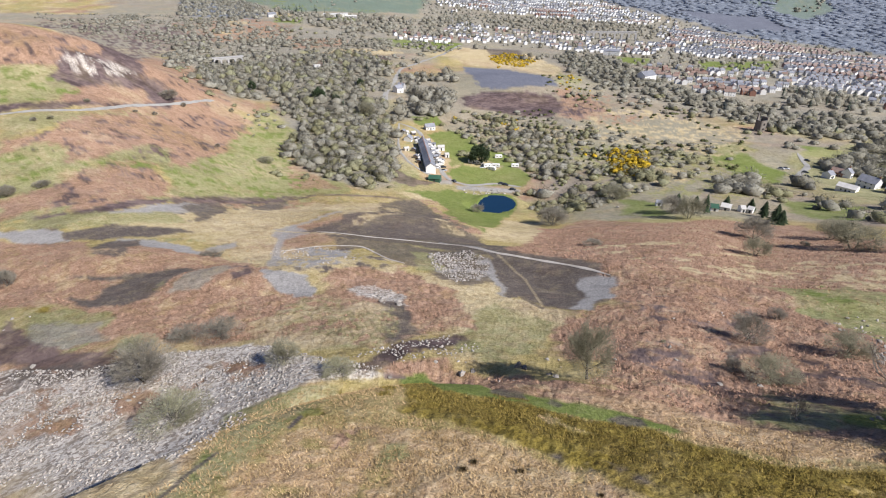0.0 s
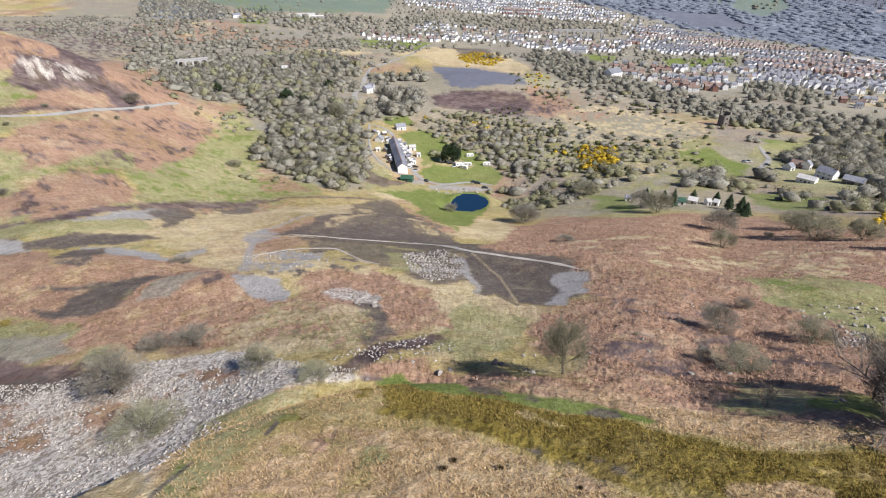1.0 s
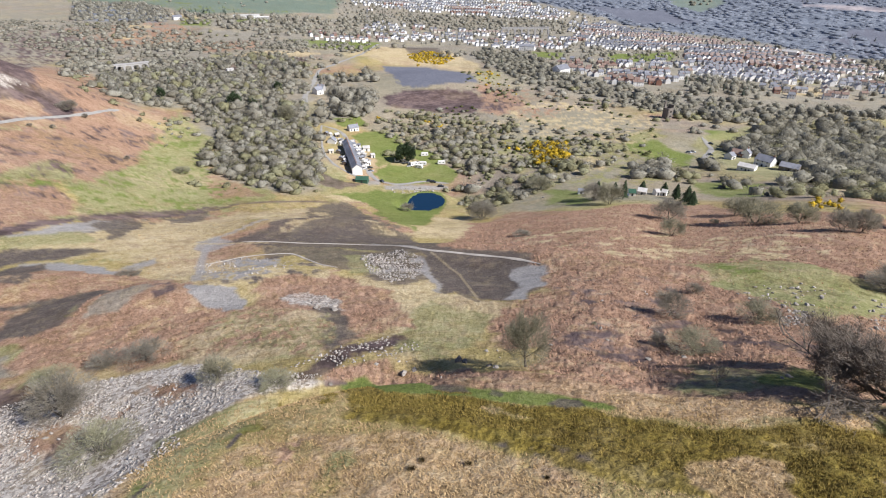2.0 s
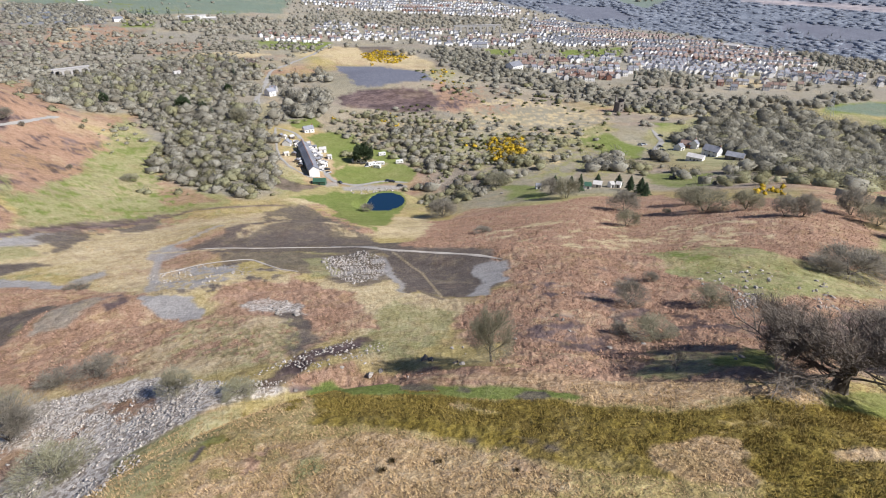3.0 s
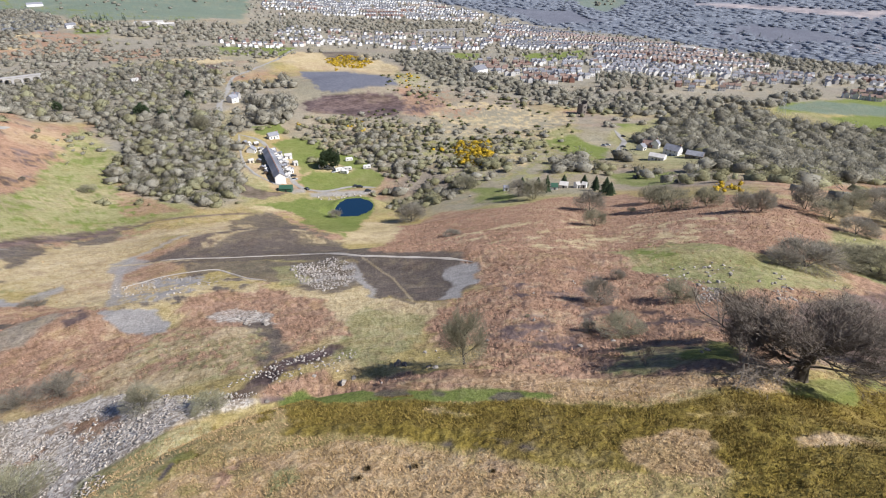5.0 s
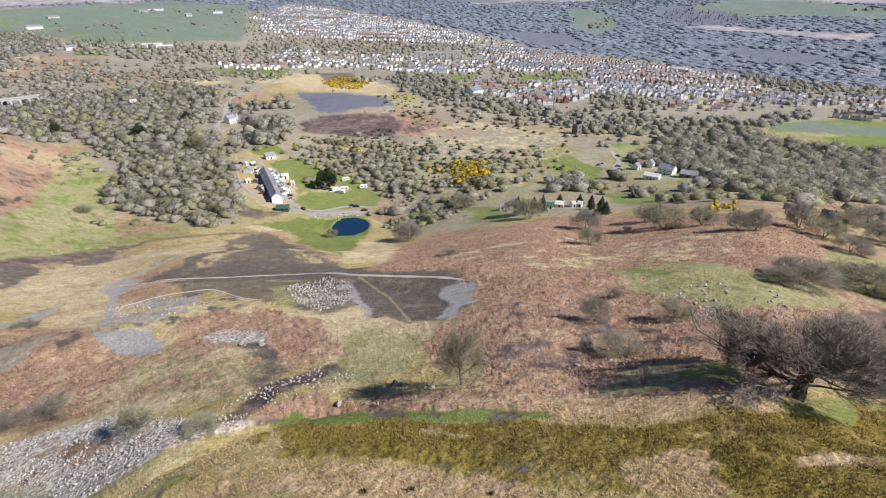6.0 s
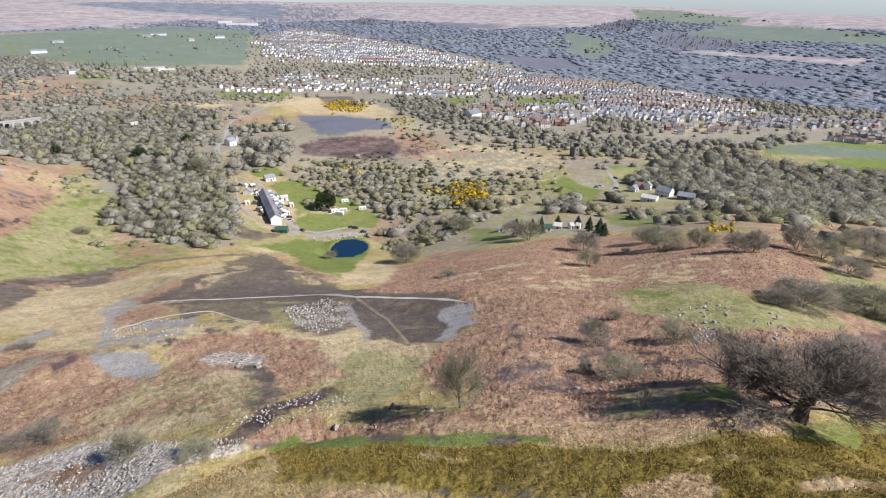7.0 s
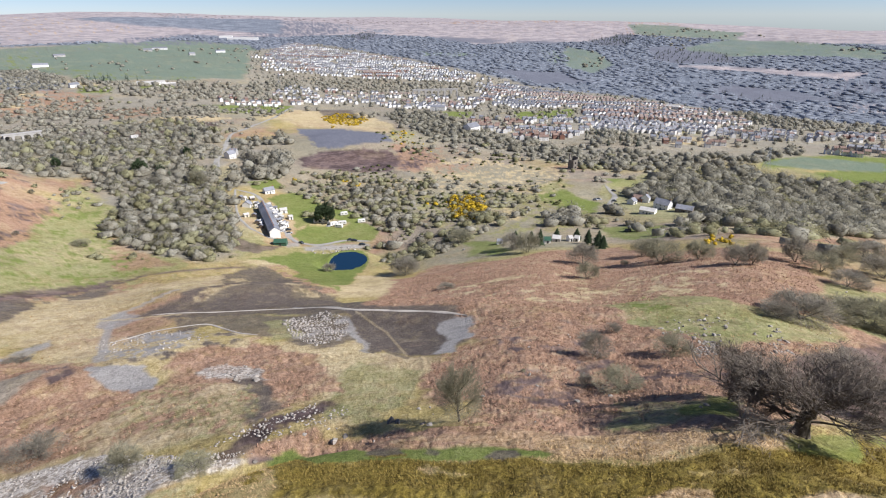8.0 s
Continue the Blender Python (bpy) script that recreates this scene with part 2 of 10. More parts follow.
def cover_shares(x, y):
    """The share of each ground cover at plan points."""
    r = np.hypot(x, y)
    n = len(COVER_NAMES)
    w = np.zeros((len(x), n))
    pick = {c: i for i, c in enumerate(COVER_NAMES)}
    # the open moor: bracken, straw and moss in drifts
    a, b = fbm(x, y, 70, 5, 41), fbm(x, y, 45, 5, 51)
    w[:, pick["turf"]] = 1
    for name, m in (("bracken", smooth(-0.05, 0.25, a)), ("straw", 0.8 * smooth(0.1, 0.4, b)), ("moss", 0.6 * smooth(0.1, 0.4, -b - 0.3 * a))):
        w *= (1 - m)[:, None]
        w[:, pick[name]] += m
    # the far tops take the pale moor tone, with haze put into its colour
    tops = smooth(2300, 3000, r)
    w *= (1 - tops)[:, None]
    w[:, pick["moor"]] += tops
    jx, jy = fbm(x, y, 11, 5, 61, 0.65), fbm(x, y, 11, 5, 71, 0.65)
    kx, ky = fbm(x, y, 120, 4, 65, 0.6), fbm(x, y, 120, 4, 75, 0.6)
    patch = fbm(x, y, 6, 5, 81, 0.72)
    gaps = fbm(x, y, 8, 5, 85, 0.75)
    wide_gaps = fbm(x, y, 50, 5, 87, 0.7)
    for name, soft, share, points in REGIONS:
        p = np.array(points)
        far = np.hypot(p[:, 0], p[:, 1]).mean()
        jitter = min(soft * 2.2 + 0.6, 8.0)
        wide = max(0.0, soft - 5) * 1.3
        reach = 2 * soft + 3 * jitter
        near = (x > p[:, 0].min() - reach) & (x < p[:, 0].max() + reach) & (y > p[:, 1].min() - reach) & (y < p[:, 1].max() + reach)
        if not near.any():
            continue
        d = edge_distance(x[near] + jitter * jx[near] + wide * kx[near], y[near] + jitter * jy[near] + wide * ky[near], points, True)
        m = smooth(soft * 0.5, -soft * 0.5, d)
        if share < 1:
            m = m * smooth(0.45 - share * 0.9, 0.75 - share * 0.9, patch[near] + 0.0) if share < 0.75 else m * share
        if name not in ("hazed_canopy", "gravel"):
            hold = 0.12 if name in ("pasture", "spoil", "heath", "field", "bracken") else 0.0 if name == "slate" else 0.3
            m = m * (1 - hold * smooth(0.02, 0.5, (gaps if far < 160 else wide_gaps)[near]))
        w[near] *= (1 - m)[:, None]
        w[near, pick[name]] += m
    # drifts of other plants through every cover of the open moor
    for name, size, seed, most in (("straw", 4, 101, 0.34), ("bracken", 6, 103, 0.22), ("olive", 4, 105, 0.22), ("heath", 6, 107, 0.2)):
        open_land = 1 - w[:, pick["hazed_canopy"]] - w[:, pick["gravel"]] - w[:, pick["slate"]] - 0.7 * w[:, pick["field"]] - 0.85 * w[:, pick["pasture"]] - 0.7 * w[:, pick["rock"]] - 0.6 * w[:, pick["spoil"]] - 0.7 * w[:, pick["olive"]] - 0.8 * w[:, pick["moor"]] - 0.5 * w[:, pick["woodfloor"]] - 0.6 * w[:, pick["heath"]]
        d = fbm(x, y, size * 1.0, 5, seed, 0.75) * smooth(500, 150, r) + fbm(x, y, size * 9.0, 5, seed + 1, 0.7) * smooth(100, 350, r)
        m = most * smooth(0.14, 0.36, d) * np.clip(open_land, 0, 1)
        w *= (1 - m)[:, None]
        w[:, pick[name]] += m
    for name, width, share, points in LINES:
        p = np.array(points)
        reach = width * 3
        near = (x > p[:, 0].min() - reach) & (x < p[:, 0].max() + reach) & (y > p[:, 1].min() - reach) & (y < p[:, 1].max() + reach)
        if not near.any():
            continue
        wob = width * 0.25
        d = edge_distance(x[near] + wob * jx[near], y[near] + wob * jy[near], points, False)
        m = smooth(width * 0.75, width * 0.3, d) * share
        w[near] *= (1 - m)[:, None]
        w[near, pick[name]] += m
    return w


def build_ground():
    fine = np.radians(np.arange(-46.0, 63.0, 0.13))
    coarse = np.radians(np.arange(66.0, 312.0, 4.0))
    az = np.concatenate([fine, coarse])
    # rings: even steps of view angle down a typical slope, and never wider than a fortieth of the distance
    rings = [14.0]
    while rings[-1] < 4950:
        r = rings[-1]
        drop = float(-ease(np.array([r]), REACH, FALL[2])[0])
        fallen = float(-ease(np.array([r * 1.01]), REACH, FALL[2])[0])
        turn = abs(math.atan2(drop, r) - math.atan2(fallen, r * 1.01)) / (r * 0.01)
        step = 0.0016 if 85 < r < 160 else 0.0024
        rings.append(r + min(max(step / max(turn, 1e-7), 0.08), r * (0.012 if r < 600 else 0.018) + 0.02))
    rings = np.array(rings)
    rr, aa = np.meshgrid(rings, az, indexing="ij")
    x, y = (rr * np.sin(aa)).ravel(), (rr * np.cos(aa)).ravel()
    z = land(x, y)
    w = cover_shares(x, y)
    name = {c: i for i, c in enumerate(COVER_NAMES)}
    close = smooth(420, 60, np.hypot(x, y))
    lump = fbm(x, y, 1.6, 4, 91, 0.6)
    small = fbm(x, y, 0.7, 3, 95, 0.6)
    z += close * (w[:, name["bracken"]] * (0.48 * lump + 0.18 * small) + w[:, name["olive"]] * (0.13 * lump + 0.22 * small)
                  + w[:, name["turf"]] * (0.12 * lump + 0.14 * small) + (w[:, name["straw"]] + w[:, name["litter"]]) * (0.14 * lump + 0.17 * small)
                  + w[:, name["rock"]] * (0.22 * lump + 0.22 * np.abs(small)) + w[:, name["heath"]] * 0.3 * lump + w[:, name["moss"]] * (0.2 * lump + 0.06 * small)
                  + w[:, name["woodfloor"]] * 0.3 * lump + w[:, name["spoil"]] * 0.08 * lump)
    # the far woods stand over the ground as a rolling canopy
    z += w[:, name["hazed_canopy"]] * smooth(600, 1200, np.hypot(x, y)) * (2.0 + 2.0 * fbm(x, y, 70, 3, 97, 0.6))
    nr, na = rr.shape
    i, j = np.meshgrid(np.arange(nr - 1), np.arange(na), indexing="ij")
    i, j = i.ravel(), j.ravel()
    k = (j + 1) % na
    quads = np.stack([i * na + j, (i + 1) * na + j, (i + 1) * na + k, i * na + k], 1)
    # the middle, under the eye
    centre = len(x)
    x, y = np.append(x, 0.0), np.append(y, 0.0)
    z = np.append(z, land(np.array([0.0]), np.array([0.0]))[0])
    w = np.vstack([w, w[:1]])
    jj = np.arange(na)
    tris = np.stack([np.full(na, centre), jj, (jj + 1) % na], 1)
    mesh = bpy.data.meshes.new("ground")
    nv, nq, nt = len(x), len(quads), len(tris)
    mesh.vertices.add(nv)
    mesh.vertices.foreach_set("co", np.stack([x, y, z], 1).astype(np.float32).ravel())
    loops = np.concatenate([quads[:, ::-1].ravel(), tris[:, ::-1].ravel()])
    mesh.loops.add(len(loops))
    mesh.loops.foreach_set("vertex_index", loops.astype(np.int32))
    mesh.polygons.add(nq + nt)
    mesh.polygons.foreach_set("loop_start", np.concatenate([np.arange(nq) * 4, nq * 4 + np.arange(nt) * 3]).astype(np.int32))
    mesh.polygons.foreach_set("use_smooth", np.ones(nq + nt, bool))
    mesh.update(calc_edges=True)
    for g in range(4):
        at = mesh.attributes.new("cover_%d" % g, "FLOAT_COLOR", "POINT")
        at.data.foreach_set("color", w[:, g * 4:g * 4 + 4].astype(np.float32).ravel())
    mesh.materials.append(GROUND)
    ob = tagged(new("ground", mesh), "open moorland hillside with bracken, grass, spoil and paths", "ground", kind="structure")
    return ob
# ground covers, in plan
cover("woodfloor", 60, 0.9, [(-1755.4, 3122.7), (-436.3, 3066.3), (1207.1, 2198.4), (2389.4, 1141.1), (953.5, 412.1), (295.5, 517.9), (115.5, 1043.1), (-600.4, 1005.8)])
# skyline in the haze-paled moor tone
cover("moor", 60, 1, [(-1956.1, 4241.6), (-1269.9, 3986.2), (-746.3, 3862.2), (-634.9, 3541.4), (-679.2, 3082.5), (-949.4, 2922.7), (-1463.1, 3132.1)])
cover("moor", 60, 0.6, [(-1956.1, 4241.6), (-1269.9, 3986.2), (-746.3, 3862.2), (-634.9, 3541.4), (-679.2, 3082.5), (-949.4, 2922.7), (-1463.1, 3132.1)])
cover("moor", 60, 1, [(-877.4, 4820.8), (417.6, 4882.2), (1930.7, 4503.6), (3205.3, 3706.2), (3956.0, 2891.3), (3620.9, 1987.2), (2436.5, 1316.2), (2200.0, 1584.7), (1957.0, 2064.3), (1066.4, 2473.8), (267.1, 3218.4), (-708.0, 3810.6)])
cover("hazed_canopy", 40, 1, [(-1327.3, 3052.8), (-862.8, 2915.9), (-559.2, 3226.8), (-105.9, 3145.1), (504.5, 3175.8), (1153.1, 2677.3), (1772.2, 2645.1), (2075.2, 2194.4), (2353.3, 1701.7), (2449.9, 1407.5), (1295.0, 695.8), (1039.0, 705.8), (923.2, 936.3), (775.1, 1392.3), (611.0, 1902.5), (342.7, 2191.7), (19.2, 2523.0), (-387.7, 2685.1), (-909.5, 2451.7), (-1088.1, 2477.1)])
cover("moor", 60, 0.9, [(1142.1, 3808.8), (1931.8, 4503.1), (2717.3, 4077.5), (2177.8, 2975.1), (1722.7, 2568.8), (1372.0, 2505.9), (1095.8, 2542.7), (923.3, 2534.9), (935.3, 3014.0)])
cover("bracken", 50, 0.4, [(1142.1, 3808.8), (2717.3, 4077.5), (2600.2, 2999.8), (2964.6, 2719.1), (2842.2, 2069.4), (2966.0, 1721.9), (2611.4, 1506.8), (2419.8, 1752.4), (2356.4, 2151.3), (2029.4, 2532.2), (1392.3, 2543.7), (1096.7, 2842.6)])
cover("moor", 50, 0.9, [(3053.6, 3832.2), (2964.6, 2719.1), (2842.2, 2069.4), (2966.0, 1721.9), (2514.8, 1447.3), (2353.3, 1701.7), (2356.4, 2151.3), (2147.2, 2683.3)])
cover("heath", 40, 0.35, [(-807.5, 4833.0), (409.6, 4798.1), (1142.1, 3808.8), (921.8, 3074.8), (292.5, 3490.9), (-533.2, 3851.8)])
cover("hazed_canopy", 40, 0.6, [(-599.3, 4384.3), (337.1, 3978.0), (794.7, 3639.9), (696.6, 3196.2), (163.0, 3461.0), (-525.8, 3790.0)])
cover("field", 40, 0.6, [(2066.7, 2926.1), (2358.2, 2544.8), (2178.3, 2307.6), (1815.7, 2468.4)])
cover("field", 40, 0.6, [(1898.4, 2000.1), (2217.6, 1615.3), (2092.7, 1518.5), (1730.2, 1758.8)])
cover("field", 40, 0.6, [(2216.7, 2078.9), (2311.5, 1733.6), (2219.6, 1660.9), (2076.0, 1884.0)])
cover("field", 40, 0.6, [(606.9, 2354.4), (845.3, 2185.8), (738.8, 2088.6), (567.3, 2202.2)])
cover("field", 40, 0.6, [(1093.0, 2233.2), (1252.2, 2136.8), (1256.1, 1891.5), (1118.3, 1783.0), (969.8, 1928.3)])
cover("field", 40, 0.6, [(1717.7, 2130.7), (1811.6, 1999.9), (1699.6, 1902.1), (1616.6, 1966.2)])
# slate tone for dark plantations here, their blue haze put into colour
cover("slate", 40, 0.8, [(1592.3, 2155.0), (1780.4, 2099.9), (1723.0, 1807.6), (1563.1, 1658.7), (1363.7, 1834.5)])
cover("slate", 40, 0.8, [(1448.2, 2427.7), (1725.1, 2676.0), (1866.3, 2634.7), (1684.4, 2415.5), (1433.2, 2303.5)])
cover("slate", 40, 0.8, [(1140.7, 2579.2), (1281.3, 2758.1), (1410.2, 2825.8), (1392.3, 2543.7), (1271.2, 2425.4)])
cover("slate", 40, 0.8, [(434.6, 3118.5), (562.8, 3156.5), (622.7, 2998.4), (447.9, 2833.4)])
cover("slate", 40, 0.8, [(1955.8, 1431.2), (2062.5, 1326.5), (1672.6, 1054.2), (1646.0, 1170.2)])
cover("slate", 40, 0.8, [(891.3, 2973.2), (1168.7, 2714.3), (1048.6, 2567.4), (819.8, 2735.1)])
cover("slate", 40, 0.8, [(1244.6, 1392.6), (1396.0, 1234.2), (1401.3, 1067.4), (1218.3, 1152.5)])
cover("slate", 40, 0.8, [(709.6, 1885.9), (941.3, 1701.8), (932.9, 1508.5), (767.8, 1554.7)])
cover("moor", 12, 0.8, [(1396.2, 1716.5), (1561.0, 1552.8), (1716.5, 1332.8), (1673.0, 1296.0), (1503.3, 1491.6), (1357.8, 1666.5)])
cover("moor", 15, 0.6, [(1322.0, 1078.2), (1442.2, 957.0), (1361.0, 897.8), (1252.4, 973.3)])
cover("woodfloor", 30, 0.85, [(-511.5, 1320.5), (-438.2, 1270.1), (-380.8, 1305.5), (-182.1, 1138.7), (-66.1, 1158.3), (14.6, 1025.4), (-60.5, 721.3), (-118.1, 680.5), (-230.8, 721.6), (-265.1, 642.7), (-290.8, 585.9), (-588.8, 1245.6)])
cover("bracken", 15, 0.7, [(-534.8, 1283.5), (-429.9, 1243.7), (-333.9, 1197.6), (-278.8, 1008.5), (-342.4, 965.4), (-422.9, 993.0)])
cover("straw", 12, 0.6, [(-481.0, 1234.9), (-415.5, 1257.3), (-293.4, 1103.8), (-291.5, 1060.3), (-402.2, 1155.2)])
cover("heath", 12, 0.7, [(-398.6, 965.5), (-312.5, 937.9), (-262.8, 884.6), (-293.7, 813.1), (-346.0, 826.5)])
cover("heath", 15, 0.6, [(-405.2, 1022.5), (-312.1, 1044.8), (-153.6, 931.9), (-141.8, 847.3), (-282.5, 859.2), (-355.0, 883.2)])
cover("heath", 8, 1, [(-158.9, 821.6), (-73.7, 821.2), (-75.8, 753.4), (-133.0, 741.5)])
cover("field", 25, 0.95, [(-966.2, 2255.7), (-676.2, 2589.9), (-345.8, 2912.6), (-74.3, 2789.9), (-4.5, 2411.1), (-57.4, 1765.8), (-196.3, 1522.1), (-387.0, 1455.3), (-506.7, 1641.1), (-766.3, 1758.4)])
cover("pasture", 40, 0.4, [(-966.2, 2255.7), (-676.2, 2589.9), (-345.8, 2912.6), (-74.3, 2789.9), (-4.5, 2411.1), (-57.4, 1765.8), (-196.3, 1522.1), (-387.0, 1455.3), (-506.7, 1641.1), (-766.3, 1758.4)])
cover("hazed_canopy", 30, 0.35, [(-1044.6, 2453.0), (-703.0, 2700.1), (-76.7, 2982.3), (-70.2, 2525.5), (-438.5, 2353.2), (-721.9, 2179.3), (-909.9, 2116.7)])
cover("pasture", 15, 0.9, [(-565.7, 1897.2), (-349.3, 1832.1), (-322.9, 1679.3), (-489.7, 1717.5)])
cover("hazed_canopy", 15, 1, [(-781.5, 1795.1), (-565.9, 1714.5), (-435.4, 1469.2), (-401.6, 1308.8), (-586.7, 1323.8)])
cover("woodfloor", 20, 1, [(-437.6, 1520.4), (-285.9, 1401.4), (-203.1, 1472.2), (-79.0, 1499.5), (65.9, 1688.4), (97.2, 1320.0), (-86.5, 1161.4), (-182.1, 1138.7), (-380.8, 1305.5)])
cover("straw", 10, 0.8, [(-493.7, 1555.8), (-351.5, 1398.3), (-381.5, 1346.5), (-437.4, 1436.7)])
cover("pasture", 8, 1, [(-391.0, 1383.9), (-320.6, 1355.6), (-299.3, 1256.1), (-355.4, 1245.9)])
cover("pasture", 12, 1, [(-130.3, 1099.4), (40.1, 1171.0), (14.1, 1008.2), (-94.7, 1001.2)])
cover("pasture", 8, 0.9, [(-271.2, 1381.3), (-209.0, 1423.1), (-201.8, 1365.4), (-259.8, 1316.5)])
cover("woodfloor", 30, 0.9, [(-70.2, 2525.5), (228.9, 2801.4), (484.1, 2235.8), (648.0, 1773.8), (764.7, 1510.1), (903.6, 1315.2), (977.7, 993.2), (1132.0, 772.2), (1255.3, 672.9), (924.0, 485.6), (762.7, 509.2), (698.0, 596.2), (510.3, 550.1), (374.6, 591.0), (326.1, 633.3), (311.1, 795.9), (264.2, 952.7), (223.5, 1161.0), (85.9, 1185.0), (-48.0, 1263.1)])
cover("pasture", 8, 1, [(452.9, 1022.2), (631.6, 1079.5), (534.5, 921.1), (403.6, 873.7)])
cover("pasture", 8, 1, [(309.3, 1014.4), (372.2, 1014.3), (326.3, 917.4), (285.6, 919.8)])
cover("straw", 10, 0.8, [(540.2, 676.5), (609.6, 651.7), (540.6, 595.1), (499.2, 600.1)])
cover("moss", 8, 0.9, [(654.4, 795.0), (694.7, 772.9), (607.9, 672.9), (585.1, 695.0)])
cover("woodfloor", 15, 1, [(349.8, 1707.5), (610.6, 1571.9), (535.9, 1377.5), (304.8, 1422.9)])
cover("woodfloor", 15, 1, [(435.8, 722.7), (510.0, 675.2), (455.2, 576.9), (368.1, 593.3)])
cover("woodfloor", 25, 1, [(231.4, 1085.6), (284.7, 951.2), (295.5, 755.4), (328.2, 606.3), (429.2, 553.1), (534.9, 529.9), (702.8, 582.2), (633.9, 521.6), (512.5, 481.4), (378.5, 456.6), (309.1, 483.3), (290.6, 534.5), (259.6, 588.4), (192.6, 695.9), (179.5, 889.2)])
cover("pasture", 12, 1, [(559.0, 502.4), (683.0, 515.2), (795.0, 473.8), (681.8, 401.6), (636.9, 419.7), (562.2, 451.8), (498.3, 455.4)])
cover("pasture", 8, 1, [(536.9, 433.3), (597.5, 433.1), (697.4, 411.6), (603.1, 351.0), (548.3, 371.4), (512.0, 395.7)])
cover("straw", 12, 0.7, [(426.4, 416.2), (482.2, 401.5), (466.4, 375.1), (406.4, 381.8)])
cover("moss", 12, 1, [(309.4, 518.2), (409.0, 495.6), (375.0, 470.2), (303.5, 485.0)])
cover("woodfloor", 20, 1, [(283.6, 387.4), (368.2, 443.5), (468.0, 459.7), (492.4, 391.5), (589.9, 342.5), (396.6, 221.3), (289.5, 215.1), (248.4, 235.4), (238.0, 269.4), (223.5, 301.5), (219.6, 329.9), (255.4, 361.9)])
cover("woodfloor", 25, 0.8, [(-3.1, 751.3), (214.3, 1005.3), (269.4, 496.2), (375.7, 448.5), (389.1, 389.4), (178.1, 167.0), (162.5, 230.4), (88.7, 246.0), (52.9, 263.6), (51.1, 339.4), (2.8, 467.9)])
cover("heath", 8, 0.7, [(112.4, 627.7), (182.3, 648.7), (170.7, 556.5), (116.2, 515.6), (93.0, 539.6)])
cover("bracken", 8, 0.5, [(138.4, 664.9), (192.6, 637.4), (176.5, 556.8), (123.4, 551.6)])
cover("heath", 6, 1, [(21.2, 615.8), (47.4, 632.0), (93.3, 634.2), (122.7, 615.1), (117.3, 560.1), (94.0, 532.9), (56.5, 549.5), (24.1, 565.5)])
cover("straw", 20, 0.6, [(126.7, 603.0), (223.5, 569.0), (277.4, 509.4), (275.2, 480.9), (213.7, 442.9), (175.8, 445.3), (123.1, 486.3), (112.8, 539.2)])
cover("woodfloor", 12, 0.6, [(112.8, 539.2), (184.4, 467.6), (216.8, 437.7), (237.0, 357.4), (209.8, 300.8), (152.9, 274.1), (125.1, 314.5), (96.5, 351.3), (79.5, 407.4)])
cover("straw", 15, 0.4, [(112.7, 466.9), (216.8, 437.7), (237.0, 357.4), (209.8, 300.8), (152.9, 274.1), (125.1, 314.5), (96.5, 351.3), (83.7, 405.6)])
cover("moss", 18, 0.55, [(108.5, 449.7), (216.8, 437.7), (237.0, 357.4), (209.8, 300.8), (152.9, 274.1), (125.1, 314.5), (96.5, 351.3), (83.7, 405.6)])
cover("pasture", 6, 1, [(205.9, 404.1), (232.5, 398.7), (237.0, 357.4), (214.6, 325.7), (191.1, 320.7), (195.2, 357.9), (193.8, 379.3)])
cover("pasture", 8, 1, [(295.7, 441.3), (334.5, 429.3), (306.7, 395.6), (278.1, 400.6)])
cover("moss", 8, 1, [(197.0, 418.8), (252.6, 440.1), (240.1, 407.7), (202.3, 396.6)])
cover("pasture", 6, 0.9, [(104.7, 301.0), (120.3, 275.1), (104.8, 238.9), (92.6, 256.6)])
cover("pasture", 6, 0.9, [(191.7, 286.0), (220.0, 262.7), (186.8, 217.5), (173.4, 241.2)])
cover("straw", 10, 1, [(26.2, 1084.0), (76.0, 1061.6), (157.2, 1041.9), (173.2, 816.9), (150.4, 748.3), (105.3, 817.6), (41.7, 838.2), (11.3, 900.6)])
cover("spoil", 8, 0.9, [(79.3, 1103.6), (145.5, 1110.8), (139.9, 931.6), (85.7, 950.7)])
cover("slate", 4, 1, [(26.0, 812.8), (56.5, 819.9), (103.6, 805.7), (129.2, 739.5), (138.4, 682.2), (130.9, 653.5), (96.1, 651.0), (68.1, 642.5), (42.9, 651.1), (39.4, 707.7)])
cover("bracken", 8, 0.9, [(129.3, 646.2), (161.3, 634.0), (169.5, 566.8), (131.9, 520.4), (113.9, 544.2), (129.3, 614.7)])
cover("moss", 8, 0.7, [(165.4, 821.3), (190.8, 748.5), (153.0, 657.8), (135.3, 674.4)])
cover("heath", 6, 1, [(21.2, 615.8), (47.4, 632.0), (93.3, 634.2), (122.7, 615.1), (117.3, 560.1), (94.0, 532.9), (56.5, 549.5), (24.1, 565.5)])
cover("woodfloor", 20, 1, [(-286.1, 710.0), (-235.2, 836.2), (-128.2, 902.5), (-62.0, 735.1), (-52.9, 546.1), (-31.8, 346.1), (-47.4, 296.2), (-75.2, 304.1), (-103.6, 348.8), (-119.3, 428.9), (-156.8, 537.5), (-184.9, 509.6), (-203.5, 442.9)])
cover("woodfloor", 20, 1, [(-69.0, 731.9), (11.3, 706.6), (8.7, 529.3), (-12.4, 489.9), (-42.2, 479.4)])
cover("woodfloor", 15, 0.8, [(69.8, 417.4), (104.6, 433.4), (88.2, 374.7), (62.1, 363.6)])
cover("bracken", 12, 0.6, [(-877.2, 1267.6), (-596.0, 1287.2), (-309.8, 1219.1), (-265.7, 1033.3), (-488.5, 1041.3), (-272.0, 389.5)])
